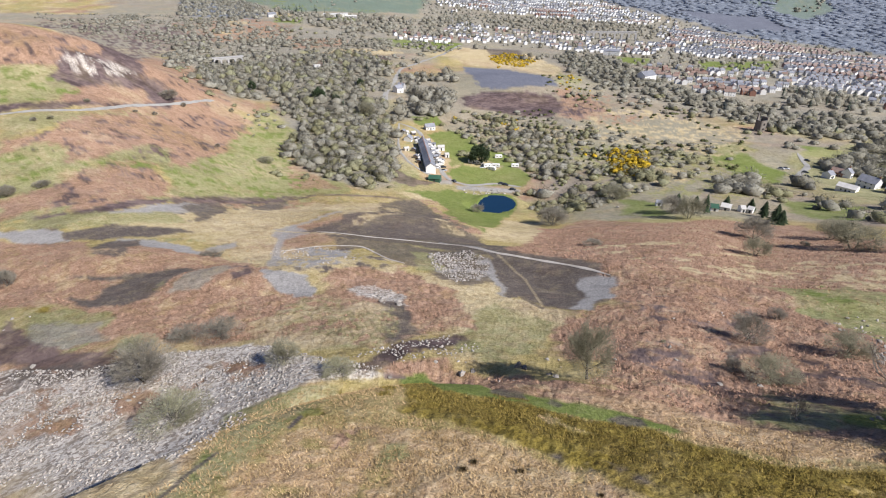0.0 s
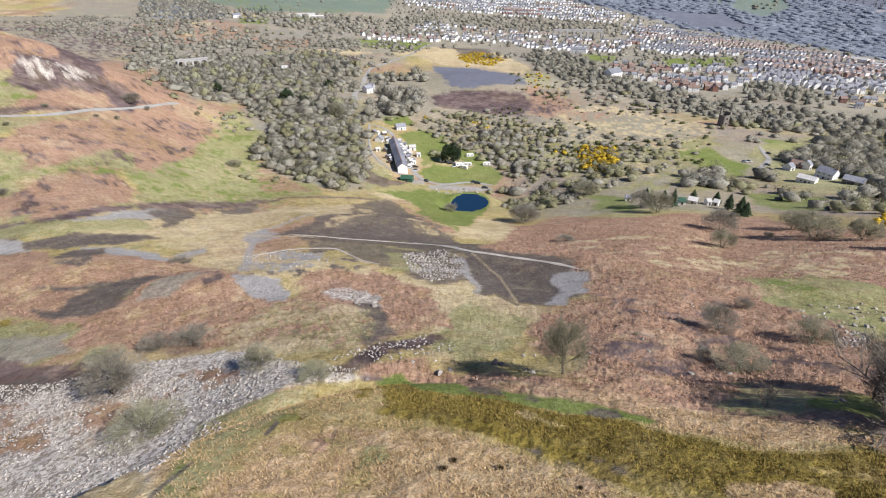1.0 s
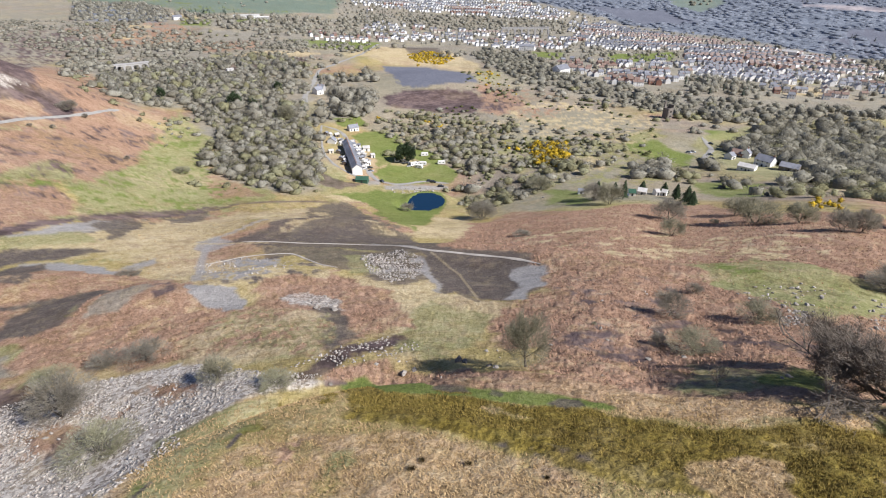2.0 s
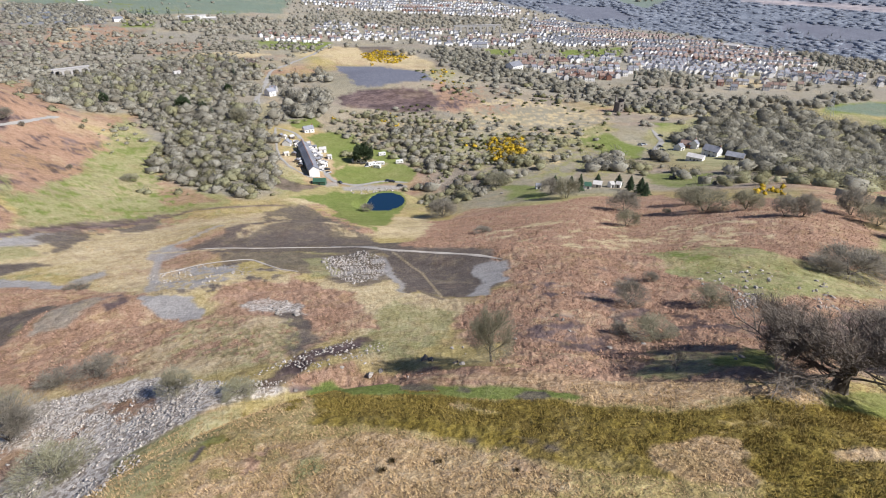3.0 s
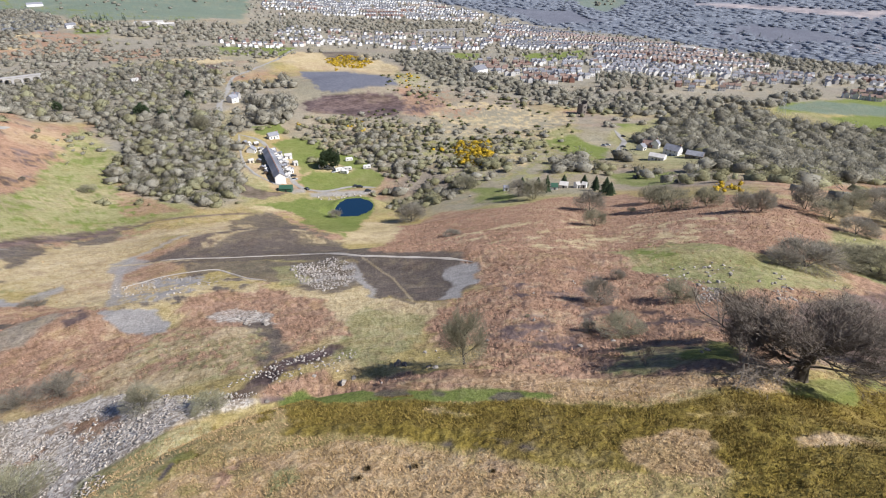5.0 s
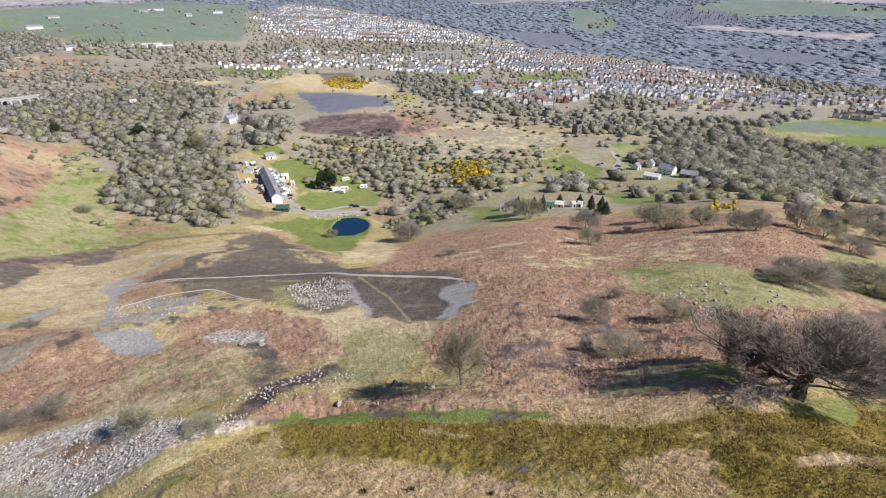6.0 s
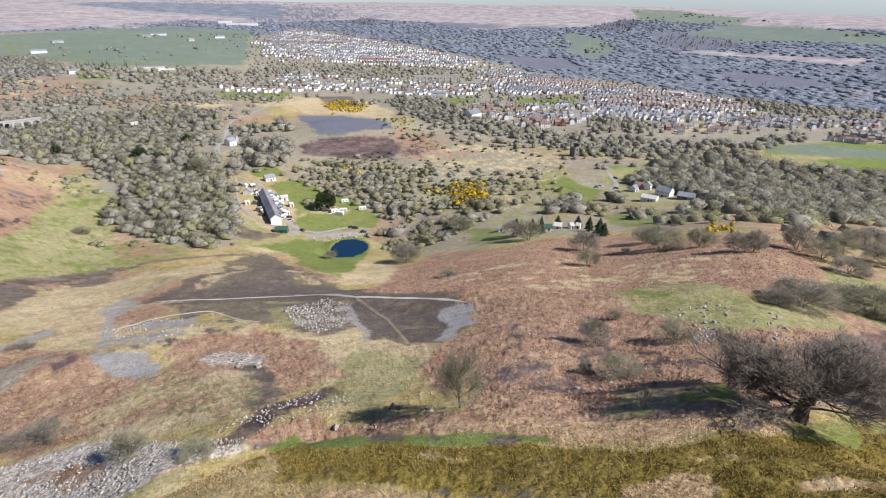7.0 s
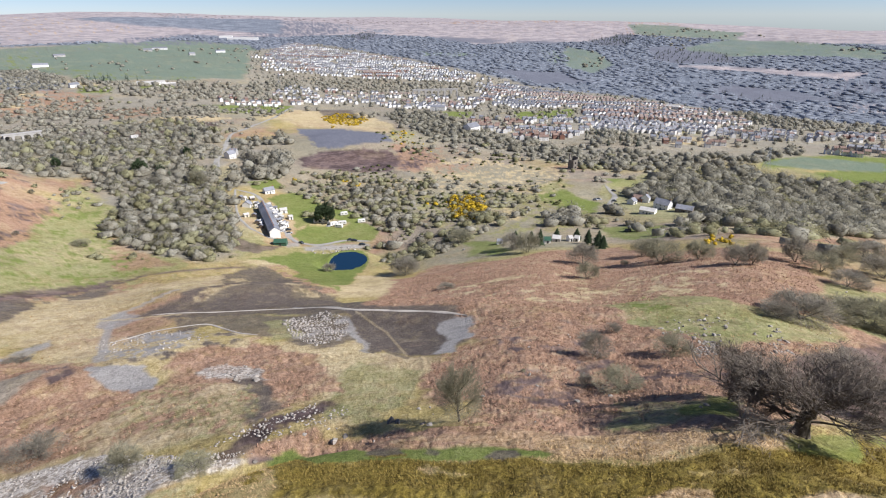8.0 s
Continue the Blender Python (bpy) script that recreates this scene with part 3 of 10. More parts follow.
cover("heath", 8, 0.9, [(-254.4, 817.0), (-190.5, 860.6), (-85.3, 919.9), (-78.2, 838.4), (-170.6, 764.0)])
cover("straw", 6, 0.8, [(-200.4, 908.9), (-98.1, 959.5), (-77.9, 941.3), (-160.1, 881.5)])
cover("woodfloor", 25, 0.9, [(-1234.3, 1389.1), (-873.8, 1339.7), (-605.5, 1308.9), (-309.8, 1219.1), (-88.2, 1074.9), (-85.3, 919.9), (-235.2, 836.2), (-299.1, 660.7), (-400.2, 841.1), (-261.1, 399.6), (-1094.0, 1222.7)])
cover("heath", 15, 0.6, [(-804.5, 1157.2), (-542.7, 1164.9), (-378.5, 1012.2), (-416.5, 877.4), (-261.1, 399.6)])
cover("bracken", 15, 0.6, [(-566.2, 1218.3), (-332.1, 1214.9), (-265.7, 1033.3), (-464.1, 1054.6)])
cover("bracken", 8, 0.97, [(-1140.1, 1277.2), (-293.1, 389.3), (-259.5, 396.9), (-327.7, 727.2), (-170.8, 454.5), (-186.4, 398.8), (-200.4, 311.1), (-260.7, 269.1)])
cover("heath", 8, 0.4, [(-1047.5, 1168.1), (-281.9, 371.9), (-255.3, 388.6), (-327.7, 727.2), (-170.8, 454.5), (-186.4, 398.8), (-200.4, 311.1), (-260.7, 269.1)])
cover("moss", 6, 1, [(-298.3, 320.3), (-264.8, 339.0), (-247.6, 353.6), (-229.6, 327.0), (-219.5, 294.9), (-265.5, 275.5)])
cover("heath", 4, 1, [(-238.8, 345.8), (-220.2, 367.8), (-206.0, 412.0), (-202.6, 386.6), (-213.5, 348.0), (-227.9, 329.3)])
cover("heath", 3, 1, [(-248.4, 278.3), (-231.0, 285.8), (-208.6, 305.3), (-194.5, 383.9), (-195.9, 414.1), (-189.8, 380.6), (-204.1, 297.5), (-225.9, 277.9), (-243.7, 271.7)])
cover("heath", 3, 0.9, [(-230.1, 284.4), (-207.6, 303.5), (-193.6, 381.6), (-195.1, 411.9), (-189.6, 372.2), (-205.6, 290.4), (-226.3, 278.6)])
cover("spoil", 4, 0.9, [(-245.8, 360.4), (-241.0, 385.7), (-232.5, 394.3), (-221.5, 399.3), (-213.4, 404.4), (-217.5, 368.9), (-228.1, 352.0), (-239.6, 344.6)])
cover("rock", 3, 0.5, [(-245.8, 360.4), (-241.0, 385.7), (-232.5, 394.3), (-221.5, 399.3), (-219.3, 373.0), (-230.9, 357.5), (-241.3, 350.3)])
cover("bracken", 5, 1, [(-188.9, 244.7), (-195.1, 277.0), (-191.0, 315.3), (-171.4, 431.4), (-147.2, 413.3), (-132.6, 303.0), (-142.5, 244.4), (-175.0, 225.7)])
cover("moss", 5, 1, [(-237.6, 239.2), (-191.1, 244.2), (-165.1, 233.0), (-153.5, 205.3), (-140.6, 175.3), (-185.1, 172.9)])
cover("bracken", 4, 1, [(-156.6, 204.9), (-157.0, 235.4), (-145.5, 250.7), (-121.5, 222.8), (-117.4, 190.9), (-127.6, 176.8), (-138.4, 179.7)])
cover("moss", 5, 1, [(-135.7, 250.9), (-143.2, 292.6), (-136.4, 349.9), (-161.2, 514.8), (-123.4, 427.6), (-107.8, 337.5), (-54.0, 296.5), (-68.0, 271.1), (-113.0, 221.9)])
cover("moss", 4, 0.8, [(-163.6, 261.9), (-159.0, 284.5), (-144.4, 288.7), (-141.5, 263.7), (-152.0, 248.7)])
cover("woodfloor", 4, 1, [(-103.6, 348.8), (-71.5, 359.5), (-35.5, 344.5), (-32.8, 314.6), (-47.0, 293.6), (-78.2, 317.7)])
cover("heath", 6, 0.8, [(-237.5, 405.7), (-380.5, 695.4), (-212.9, 438.0), (-196.4, 415.1), (-209.8, 395.6), (-224.4, 394.6)])
cover("moss", 4, 0.5, [(-176.9, 175.1), (-141.1, 182.2), (-113.0, 221.9), (-85.5, 269.1), (-51.4, 280.8), (-26.9, 285.2), (-59.0, 231.7), (-54.6, 153.1), (-68.3, 143.3), (-94.8, 146.0), (-129.5, 164.3), (-165.6, 161.2)])
cover("straw", 3, 0.6, [(-116.5, 174.5), (-101.0, 200.4), (-79.7, 231.0), (-62.8, 248.3), (-56.2, 184.6), (-53.8, 145.2), (-82.4, 155.6), (-102.1, 158.9)])
cover("straw", 3, 0.8, [(-99.3, 207.4), (-91.7, 228.9), (-73.0, 214.1), (-56.2, 184.6), (-53.0, 148.2), (-67.4, 149.6), (-83.9, 175.7)])
cover("spoil", 4, 0.5, [(-113.6, 199.7), (-96.3, 234.5), (-83.8, 262.9), (-70.4, 234.6), (-77.9, 186.2), (-98.8, 178.1)])
cover("heath", 2.5, 0.95, [(-142.5, 169.2), (-140.6, 175.3), (-132.9, 175.1), (-125.3, 164.2), (-128.8, 160.3), (-136.5, 162.0)])
cover("heath", 2.5, 0.9, [(-135.7, 177.3), (-126.7, 183.7), (-119.8, 177.0), (-129.8, 170.7)])
cover("heath", 2.5, 0.9, [(-122.7, 157.8), (-115.8, 163.5), (-108.7, 166.1), (-103.2, 152.9), (-109.9, 148.1), (-118.4, 151.3)])
cover("heath", 2.5, 0.85, [(-115.8, 213.1), (-105.3, 245.0), (-80.5, 272.6), (-77.4, 261.0), (-99.2, 229.0), (-109.8, 205.3)])
cover("spoil", 2.5, 0.95, [(-94.1, 186.2), (-94.9, 201.5), (-89.0, 200.7), (-83.0, 183.3), (-89.6, 179.7)])
cover("spoil", 2.5, 0.9, [(-90.6, 232.7), (-83.1, 260.5), (-75.7, 254.5), (-73.7, 220.1), (-79.9, 209.7)])
cover("bracken", 3, 1, [(-146.4, 129.3), (-150.5, 152.0), (-127.3, 150.0), (-92.5, 124.7), (-86.6, 132.6), (-78.1, 136.7), (-65.9, 137.7), (-57.6, 125.5), (-39.1, 106.4), (-25.0, 89.6), (-18.9, 108.4), (-11.7, 116.0), (-3.0, 101.8), (2.5, 77.6), (0.5, 64.4), (-7.0, 64.2), (-32.6, 68.5), (-57.3, 78.8), (-80.5, 95.2), (-119.9, 101.5)])
cover("spoil", 2, 1, [(-97.0, 133.0), (-102.5, 147.4), (-95.5, 150.3), (-88.3, 145.0), (-81.4, 128.8), (-83.7, 123.7), (-90.8, 125.6)])
cover("spoil", 3, 0.95, [(-51.0, 170.2), (-47.2, 182.6), (-40.4, 191.8), (-36.1, 257.9), (-14.1, 283.0), (1.5, 237.1), (12.6, 164.5), (-4.5, 158.0), (-27.6, 164.7)])
cover("straw", 2, 0.9, [(-56.9, 238.0), (-47.1, 254.5), (-33.0, 256.2), (-27.2, 200.6), (-41.2, 196.0)])
cover("straw", 2, 0.85, [(-31.5, 191.1), (-19.4, 201.9), (-5.6, 201.9), (-9.5, 186.3), (-26.2, 183.3)])
cover("straw", 2, 0.6, [(-48.1, 230.0), (-24.0, 251.8), (1.3, 197.5), (11.3, 175.2), (-17.6, 181.4), (-34.1, 180.1)])
cover("bracken", 2, 0.7, [(-14.1, 283.0), (1.8, 281.1), (11.6, 221.8), (13.5, 176.4), (5.5, 184.7), (-4.1, 253.7)])
cover("straw", 2, 0.8, [(-27.4, 291.7), (-8.3, 307.6), (1.8, 281.1), (-14.0, 280.1)])
cover("spoil", 1.6, 0.9, [(-94.9, 116.6), (-82.2, 115.1), (-62.0, 112.6), (-62.2, 103.6), (-64.2, 96.2), (-69.0, 93.2), (-74.9, 93.6), (-84.6, 100.2), (-76.5, 100.7), (-78.4, 107.3)])
cover("moss", 2, 0.5, [(-79.3, 109.4), (-65.0, 108.4), (-63.1, 99.6), (-69.6, 95.6)])
cover("straw", 2.5, 0.6, [(-53.8, 145.2), (-24.1, 141.5), (-6.3, 118.4), (-22.6, 100.6), (-40.9, 112.1)])
cover("spoil", 2, 0.5, [(-53.0, 148.2), (-20.8, 141.7), (-13.1, 115.4), (-23.4, 105.1), (-38.6, 109.2)])
cover("spoil", 1.5, 0.6, [(-49.5, 106.7), (-44.8, 108.0), (-37.8, 98.0), (-38.8, 95.4), (-44.1, 100.5)])
cover("gravel", 1.5, 0.6, [(-50.1, 141.7), (-38.3, 144.9), (-23.4, 137.4), (-20.2, 117.5), (-29.8, 110.6), (-39.4, 111.8)])
cover("straw", 3, 0.85, [(-35.6, 81.7), (-28.0, 84.5), (-15.1, 83.5), (-9.2, 76.8), (-6.9, 62.8), (-18.5, 63.0), (-31.4, 70.4)])
cover("moss", 3, 0.45, [(-35.6, 81.7), (-28.0, 84.5), (-15.1, 83.5), (-9.2, 76.8), (-6.9, 62.8), (-18.5, 63.0), (-31.4, 70.4)])
cover("bracken", 3, 0.5, [(-35.6, 81.7), (-15.1, 83.5), (-6.9, 62.8), (-31.4, 70.4)])
cover("straw", 3, 0.9, [(-1.4, 77.2), (1.7, 89.3), (13.1, 91.4), (18.4, 75.9), (13.9, 60.4), (6.8, 53.2), (2.6, 55.9), (1.3, 64.4)])
cover("moss", 3, 0.6, [(-1.4, 77.2), (1.7, 89.3), (13.1, 91.4), (18.4, 75.9), (13.9, 60.4), (6.8, 53.2), (2.6, 55.9), (1.3, 64.4)])
cover("straw", 2, 0.8, [(-6.0, 112.0), (13.0, 112.1), (13.1, 91.4), (3.8, 85.4), (-1.7, 97.4)])
cover("spoil", 2, 1, [(-13.6, 84.1), (-10.3, 88.0), (-6.3, 76.8), (-3.7, 64.2), (-5.6, 62.0), (-8.5, 70.1)])
cover("rock", 1.5, 0.7, [(-18.9, 96.8), (-11.1, 95.9), (-6.6, 81.2), (-9.9, 84.0), (-16.1, 89.8)])
cover("spoil", 2, 1, [(12.9, 135.3), (25.4, 121.4), (35.0, 109.5), (38.3, 99.6), (33.4, 86.7), (24.6, 83.3), (17.8, 92.2), (13.7, 106.6)])
cover("gravel", 1.5, 1, [(31.7, 103.7), (35.6, 106.8), (38.3, 100.4), (34.8, 90.0), (28.7, 86.9), (28.1, 92.4)])
cover("gravel", 1.2, 0.9, [(26.6, 95.7), (32.2, 101.2), (27.9, 84.1), (24.6, 84.2)])
cover("spoil", 2.5, 0.9, [(-6.5, 138.8), (7.6, 140.6), (13.5, 125.2), (11.3, 108.1), (3.2, 101.1), (-2.6, 111.7)])
cover("gravel", 2, 0.5, [(-4.8, 137.4), (7.4, 138.2), (12.5, 125.6), (10.1, 110.0), (3.2, 103.2), (-2.0, 113.1)])
cover("gravel", 1.5, 0.9, [(11.1, 114.5), (14.7, 115.1), (13.7, 91.5), (11.9, 95.7)])
cover("gravel", 1.5, 1, [(-42.2, 108.7), (-30.8, 104.3), (-26.2, 95.7), (-33.1, 94.2), (-37.3, 100.5)])
cover("gravel", 2, 1, [(-158.2, 161.5), (-126.1, 159.1), (-114.5, 146.5), (-125.0, 146.8), (-136.8, 153.2), (-153.5, 155.7)])
cover("gravel", 1.5, 1, [(-101.5, 150.1), (-89.8, 150.9), (-70.7, 137.7), (-75.2, 131.1), (-88.2, 143.2), (-98.0, 144.2)])
cover("gravel", 2, 0.8, [(-116.1, 184.7), (-107.3, 209.4), (-99.3, 211.7), (-96.3, 199.6), (-108.8, 178.3)])
cover("gravel", 2, 0.8, [(-61.5, 174.7), (-56.9, 186.9), (-47.3, 166.6), (-52.4, 157.7)])
cover("bracken", 4, 1, [(18.4, 135.2), (42.5, 222.3), (77.7, 213.8), (130.3, 224.9), (157.3, 214.8), (153.9, 168.2), (176.2, 131.0), (68.9, 42.9), (42.1, 38.4), (36.3, 41.3), (22.0, 36.7), (15.8, 41.7), (17.5, 65.8), (18.7, 79.6), (33.2, 84.5), (39.3, 99.0), (30.7, 119.5)])
cover("bracken", 5, 1, [(41.7, 208.0), (71.8, 251.0), (96.0, 212.1), (146.2, 189.6), (150.4, 117.9), (143.2, 91.3), (128.8, 75.9), (91.3, 51.5), (44.3, 37.1), (31.1, 38.2), (20.9, 44.1), (34.1, 83.9), (25.4, 127.7)])
cover("straw", 2, 0.5, [(43.6, 159.7), (62.3, 160.3), (98.2, 165.0), (118.5, 108.5), (106.5, 96.7), (57.9, 101.0)])
cover("pasture", 2, 0.5, [(68.8, 94.6), (88.8, 99.8), (90.1, 76.6), (83.2, 74.2), (72.6, 80.8), (64.0, 81.8)])
cover("moss", 3, 1, [(68.8, 94.6), (88.8, 99.8), (90.1, 76.6), (107.7, 73.7), (95.6, 61.3), (63.2, 54.8), (62.6, 63.3), (66.5, 78.0)])
cover("moss", 3, 1, [(138.1, 100.4), (155.6, 92.5), (193.7, 95.6), (112.6, 51.7), (108.7, 61.9), (109.8, 74.0)])
cover("moss", 2, 0.7, [(22.2, 36.0), (34.7, 44.7), (35.4, 41.5), (39.4, 35.4), (37.0, 32.8), (27.0, 36.8)])
cover("heath", 1.2, 0.7, [(-16.5, 55.1), (-11.0, 57.5), (-7.5, 61.0), (-2.0, 64.2), (3.8, 65.3), (4.0, 61.3), (-4.9, 57.1), (-8.8, 53.0), (-12.6, 50.4)])
cover("heath", 1.5, 0.9, [(-13.6, 55.3), (-7.4, 60.2), (3.0, 64.6), (3.6, 61.3), (-4.9, 57.7), (-8.9, 53.3)])
cover("moss", 1.5, 0.9, [(2.9, 61.7), (14.8, 64.7), (13.6, 59.0), (4.1, 55.0)])
cover("bracken", 1.2, 1, [(-7.6, 54.9), (0.4, 56.8), (1.1, 53.2), (-6.6, 52.1)])
cover("bracken", 1.2, 1, [(3.9, 52.2), (9.8, 49.7), (12.8, 41.3), (11.8, 39.6), (6.4, 49.5)])
cover("bracken", 2, 0.9, [(-108.0, 89.2), (-71.7, 84.3), (-55.3, 72.1), (-53.0, 65.3), (-89.8, 70.9)])
cover("olive", 2, 0.6, [(-91.2, 96.9), (-79.8, 94.2), (-63.7, 83.5), (-59.0, 75.9), (-72.3, 78.9)])
cover("moss", 2, 0.7, [(-89.4, 93.8), (-71.5, 89.1), (-54.7, 76.1), (-54.6, 70.9), (-67.3, 77.9), (-77.8, 83.4)])
# the far slopes and the plain, field by field; far tones carry painted haze
cover("moor", 30, 0.95, [(1856, 3411), (2102, 3093), (1772, 2645), (1457, 2442), (1361, 2486)])
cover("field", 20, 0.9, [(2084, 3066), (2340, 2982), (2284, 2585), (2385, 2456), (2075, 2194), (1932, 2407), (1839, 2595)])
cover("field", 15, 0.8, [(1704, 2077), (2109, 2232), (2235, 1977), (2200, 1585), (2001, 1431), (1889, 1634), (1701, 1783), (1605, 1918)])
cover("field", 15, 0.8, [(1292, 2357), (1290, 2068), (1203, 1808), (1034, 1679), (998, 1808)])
# plantations again in slate tone, with haze in the colour
cover("slate", 15, 0.95, [(1491, 2501), (1801, 2689), (1829, 2605), (1555, 2269), (1433, 2304)])
cover("slate", 15, 0.9, [(1391, 1873), (1626, 2086), (1726, 1870), (1578, 1649), (1396, 1717)])
cover("slate", 15, 0.7, [(1114, 1282), (1317, 1359), (1370, 1247), (1181, 1031), (978, 993), (987, 1110)])
cover("slate", 15, 0.7, [(1482, 1277), (1732, 1223), (1561, 1091), (1375, 1125)])
cover("moor", 12, 0.95, [(1396, 1717), (1473, 1638), (1610, 1440), (1768, 1301), (1631, 1261), (1556, 1388), (1433, 1590)])
# plantation and blue ridge, haze-tinted with the slate tone
cover("slate", 15, 0.95, [(402, 3053), (514, 3231), (587, 3151), (482, 2869)])
cover("slate", 30, 0.7, [(-94, 4427), (479, 3933), (391, 3244), (86, 3089), (-79, 3169)])
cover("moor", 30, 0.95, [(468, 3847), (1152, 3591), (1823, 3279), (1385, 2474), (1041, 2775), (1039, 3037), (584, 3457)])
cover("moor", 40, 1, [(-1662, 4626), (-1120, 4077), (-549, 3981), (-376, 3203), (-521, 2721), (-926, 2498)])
cover("litter", 60, 0.25, [(-1597, 4440), (-1232, 4055), (-665, 3558), (-627, 3188), (-877, 2967), (-981, 2658)])
cover("hazed_canopy", 40, 0.95, [(-1083, 3933), (-882, 4105), (131, 4245), (94, 3309), (-440, 3552), (-647, 3613)])
cover("slate", 20, 0.6, [(-620, 2903), (-382, 3263), (-187, 3161), (-194, 2791), (-542, 2608)])
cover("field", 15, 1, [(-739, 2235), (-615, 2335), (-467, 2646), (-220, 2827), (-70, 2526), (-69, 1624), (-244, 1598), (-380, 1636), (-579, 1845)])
cover("bracken", 8, 0.74, [(-491, 1262), (-412, 1311), (-318, 1210), (-291, 1074), (-327, 1015), (-385, 967)])
cover("straw", 5, 0.9, [(-470, 1267), (-416, 1257), (-399, 1203), (-452, 1216)])
cover("straw", 5, 0.9, [(-441, 1122), (-413, 1137), (-393, 1089), (-421, 1066)])
cover("bracken", 8, 0.8, [(-278, 1039), (-171, 1059), (-166, 962), (-246, 937)])
cover("straw", 4, 0.9, [(-164, 949), (-57, 947), (-87, 897), (-185, 850), (-187, 898)])
cover("moss", 6, 0.8, [(-228, 919), (-199, 928), (-186, 821), (-212, 818)])
cover("straw", 6, 0.5, [(32, 528), (91, 491), (140, 506), (218, 555), (272, 525), (287, 490), (235, 409), (207, 395), (177, 398), (164, 415), (92, 446), (49, 484)])
cover("moss", 6, 0.7, [(94, 455), (168, 424), (207, 395), (214, 321), (187, 292), (128, 285), (108, 312), (97, 351), (84, 406)])
cover("straw", 4, 0.7, [(137, 357), (166, 372), (162, 332), (131, 309)])
cover("bracken", 4, 0.6, [(154, 556), (201, 545), (182, 509), (145, 505)])
cover("moss", 8, 0.8, [(266, 404), (375, 470), (492, 485), (550, 448), (525, 344), (345, 218), (281, 219), (255, 264), (209, 275), (218, 320)])
cover("field", 8, 0.9, [(527, 480), (621, 510), (693, 460), (637, 420), (556, 447)])
cover("bracken", 3, 0.7, [(392, 361), (440, 341), (431, 318), (391, 320)])
# drifts of bracken, moss and spoil, field by field
cover("bracken", 4, 0.8, [(-281.0, 370.1), (-266.4, 385.4), (-250.4, 398.4), (-238.5, 400.8), (-241.0, 385.7), (-245.2, 358.5), (-245.8, 352.9), (-264.8, 339.0)])
cover("moss", 4, 0.9, [(-265.1, 339.6), (-246.6, 354.6), (-232.7, 337.9), (-217.1, 331.6), (-213.5, 303.9), (-232.4, 288.0)])
cover("bracken", 3, 0.9, [(-219.4, 335.9), (-212.6, 379.3), (-198.9, 403.1), (-190.0, 398.6), (-199.7, 332.7), (-211.0, 304.6), (-216.8, 312.2)])
cover("heath", 3, 1, [(-245.4, 355.5), (-243.6, 366.5), (-242.2, 401.7), (-382.6, 712.0), (-219.3, 414.7), (-216.0, 394.3), (-202.9, 404.4), (-190.8, 400.8), (-192.0, 370.0), (-206.2, 383.4), (-216.9, 360.9), (-227.1, 333.4), (-234.8, 335.1)])
cover("rock", 2, 0.72, [(-242.8, 360.3), (-238.2, 381.0), (-229.0, 397.5), (-217.8, 402.6), (-223.6, 368.5), (-234.0, 357.4)])
cover("bracken", 4, 1, [(-366.7, 694.1), (-305.8, 661.5), (-235.9, 510.4), (-204.8, 418.1), (-213.4, 404.4)])
cover("bracken", 4, 1, [(-205.4, 415.0), (-192.7, 456.6), (-185.1, 447.2), (-187.9, 407.5), (-197.6, 409.0)])
cover("moss", 3, 0.9, [(-220.9, 270.3), (-194.1, 299.5), (-182.5, 363.6), (-190.8, 293.4), (-199.0, 261.3), (-207.3, 249.6)])
cover("bracken", 4, 1, [(-204.2, 244.9), (-194.3, 253.6), (-190.3, 273.3), (-191.1, 299.1), (-181.5, 361.2), (-164.3, 434.7), (-150.5, 431.1), (-146.5, 392.0), (-143.2, 349.4), (-136.1, 304.1), (-132.8, 267.8), (-142.4, 271.5), (-151.6, 295.6), (-158.7, 278.1), (-157.8, 245.8), (-166.8, 231.9), (-176.5, 244.6), (-187.9, 242.9), (-192.2, 226.3)])
cover("moss", 4, 1, [(-192.2, 226.3), (-188.6, 244.1), (-176.5, 244.6), (-164.9, 230.7), (-157.8, 245.8), (-158.6, 280.8), (-151.6, 295.6), (-140.3, 266.9), (-154.7, 235.6), (-158.4, 225.3), (-159.2, 210.9), (-164.2, 204.4), (-183.5, 213.3)])
cover("bracken", 3, 1, [(-169.7, 193.1), (-164.6, 198.4), (-156.3, 206.2), (-143.4, 184.1), (-153.2, 170.3)])
cover("bracken", 2.5, 1, [(-142.3, 184.0), (-156.4, 208.2), (-156.7, 226.4), (-153.6, 235.8), (-140.0, 249.5), (-125.0, 232.8), (-118.7, 214.6), (-128.1, 187.9)])
cover("moss", 4, 1, [(-138.4, 262.5), (-131.6, 271.3), (-135.4, 306.2), (-141.6, 354.8), (-141.5, 401.3), (-163.0, 487.2), (-119.3, 428.9), (-98.4, 328.6), (-75.9, 306.9), (-52.6, 287.7), (-56.2, 272.5), (-90.4, 265.8), (-108.6, 240.4), (-116.2, 218.9)])
cover("bracken", 3, 0.8, [(-96.8, 322.6), (-77.6, 315.1), (-58.6, 286.1), (-83.6, 284.5)])
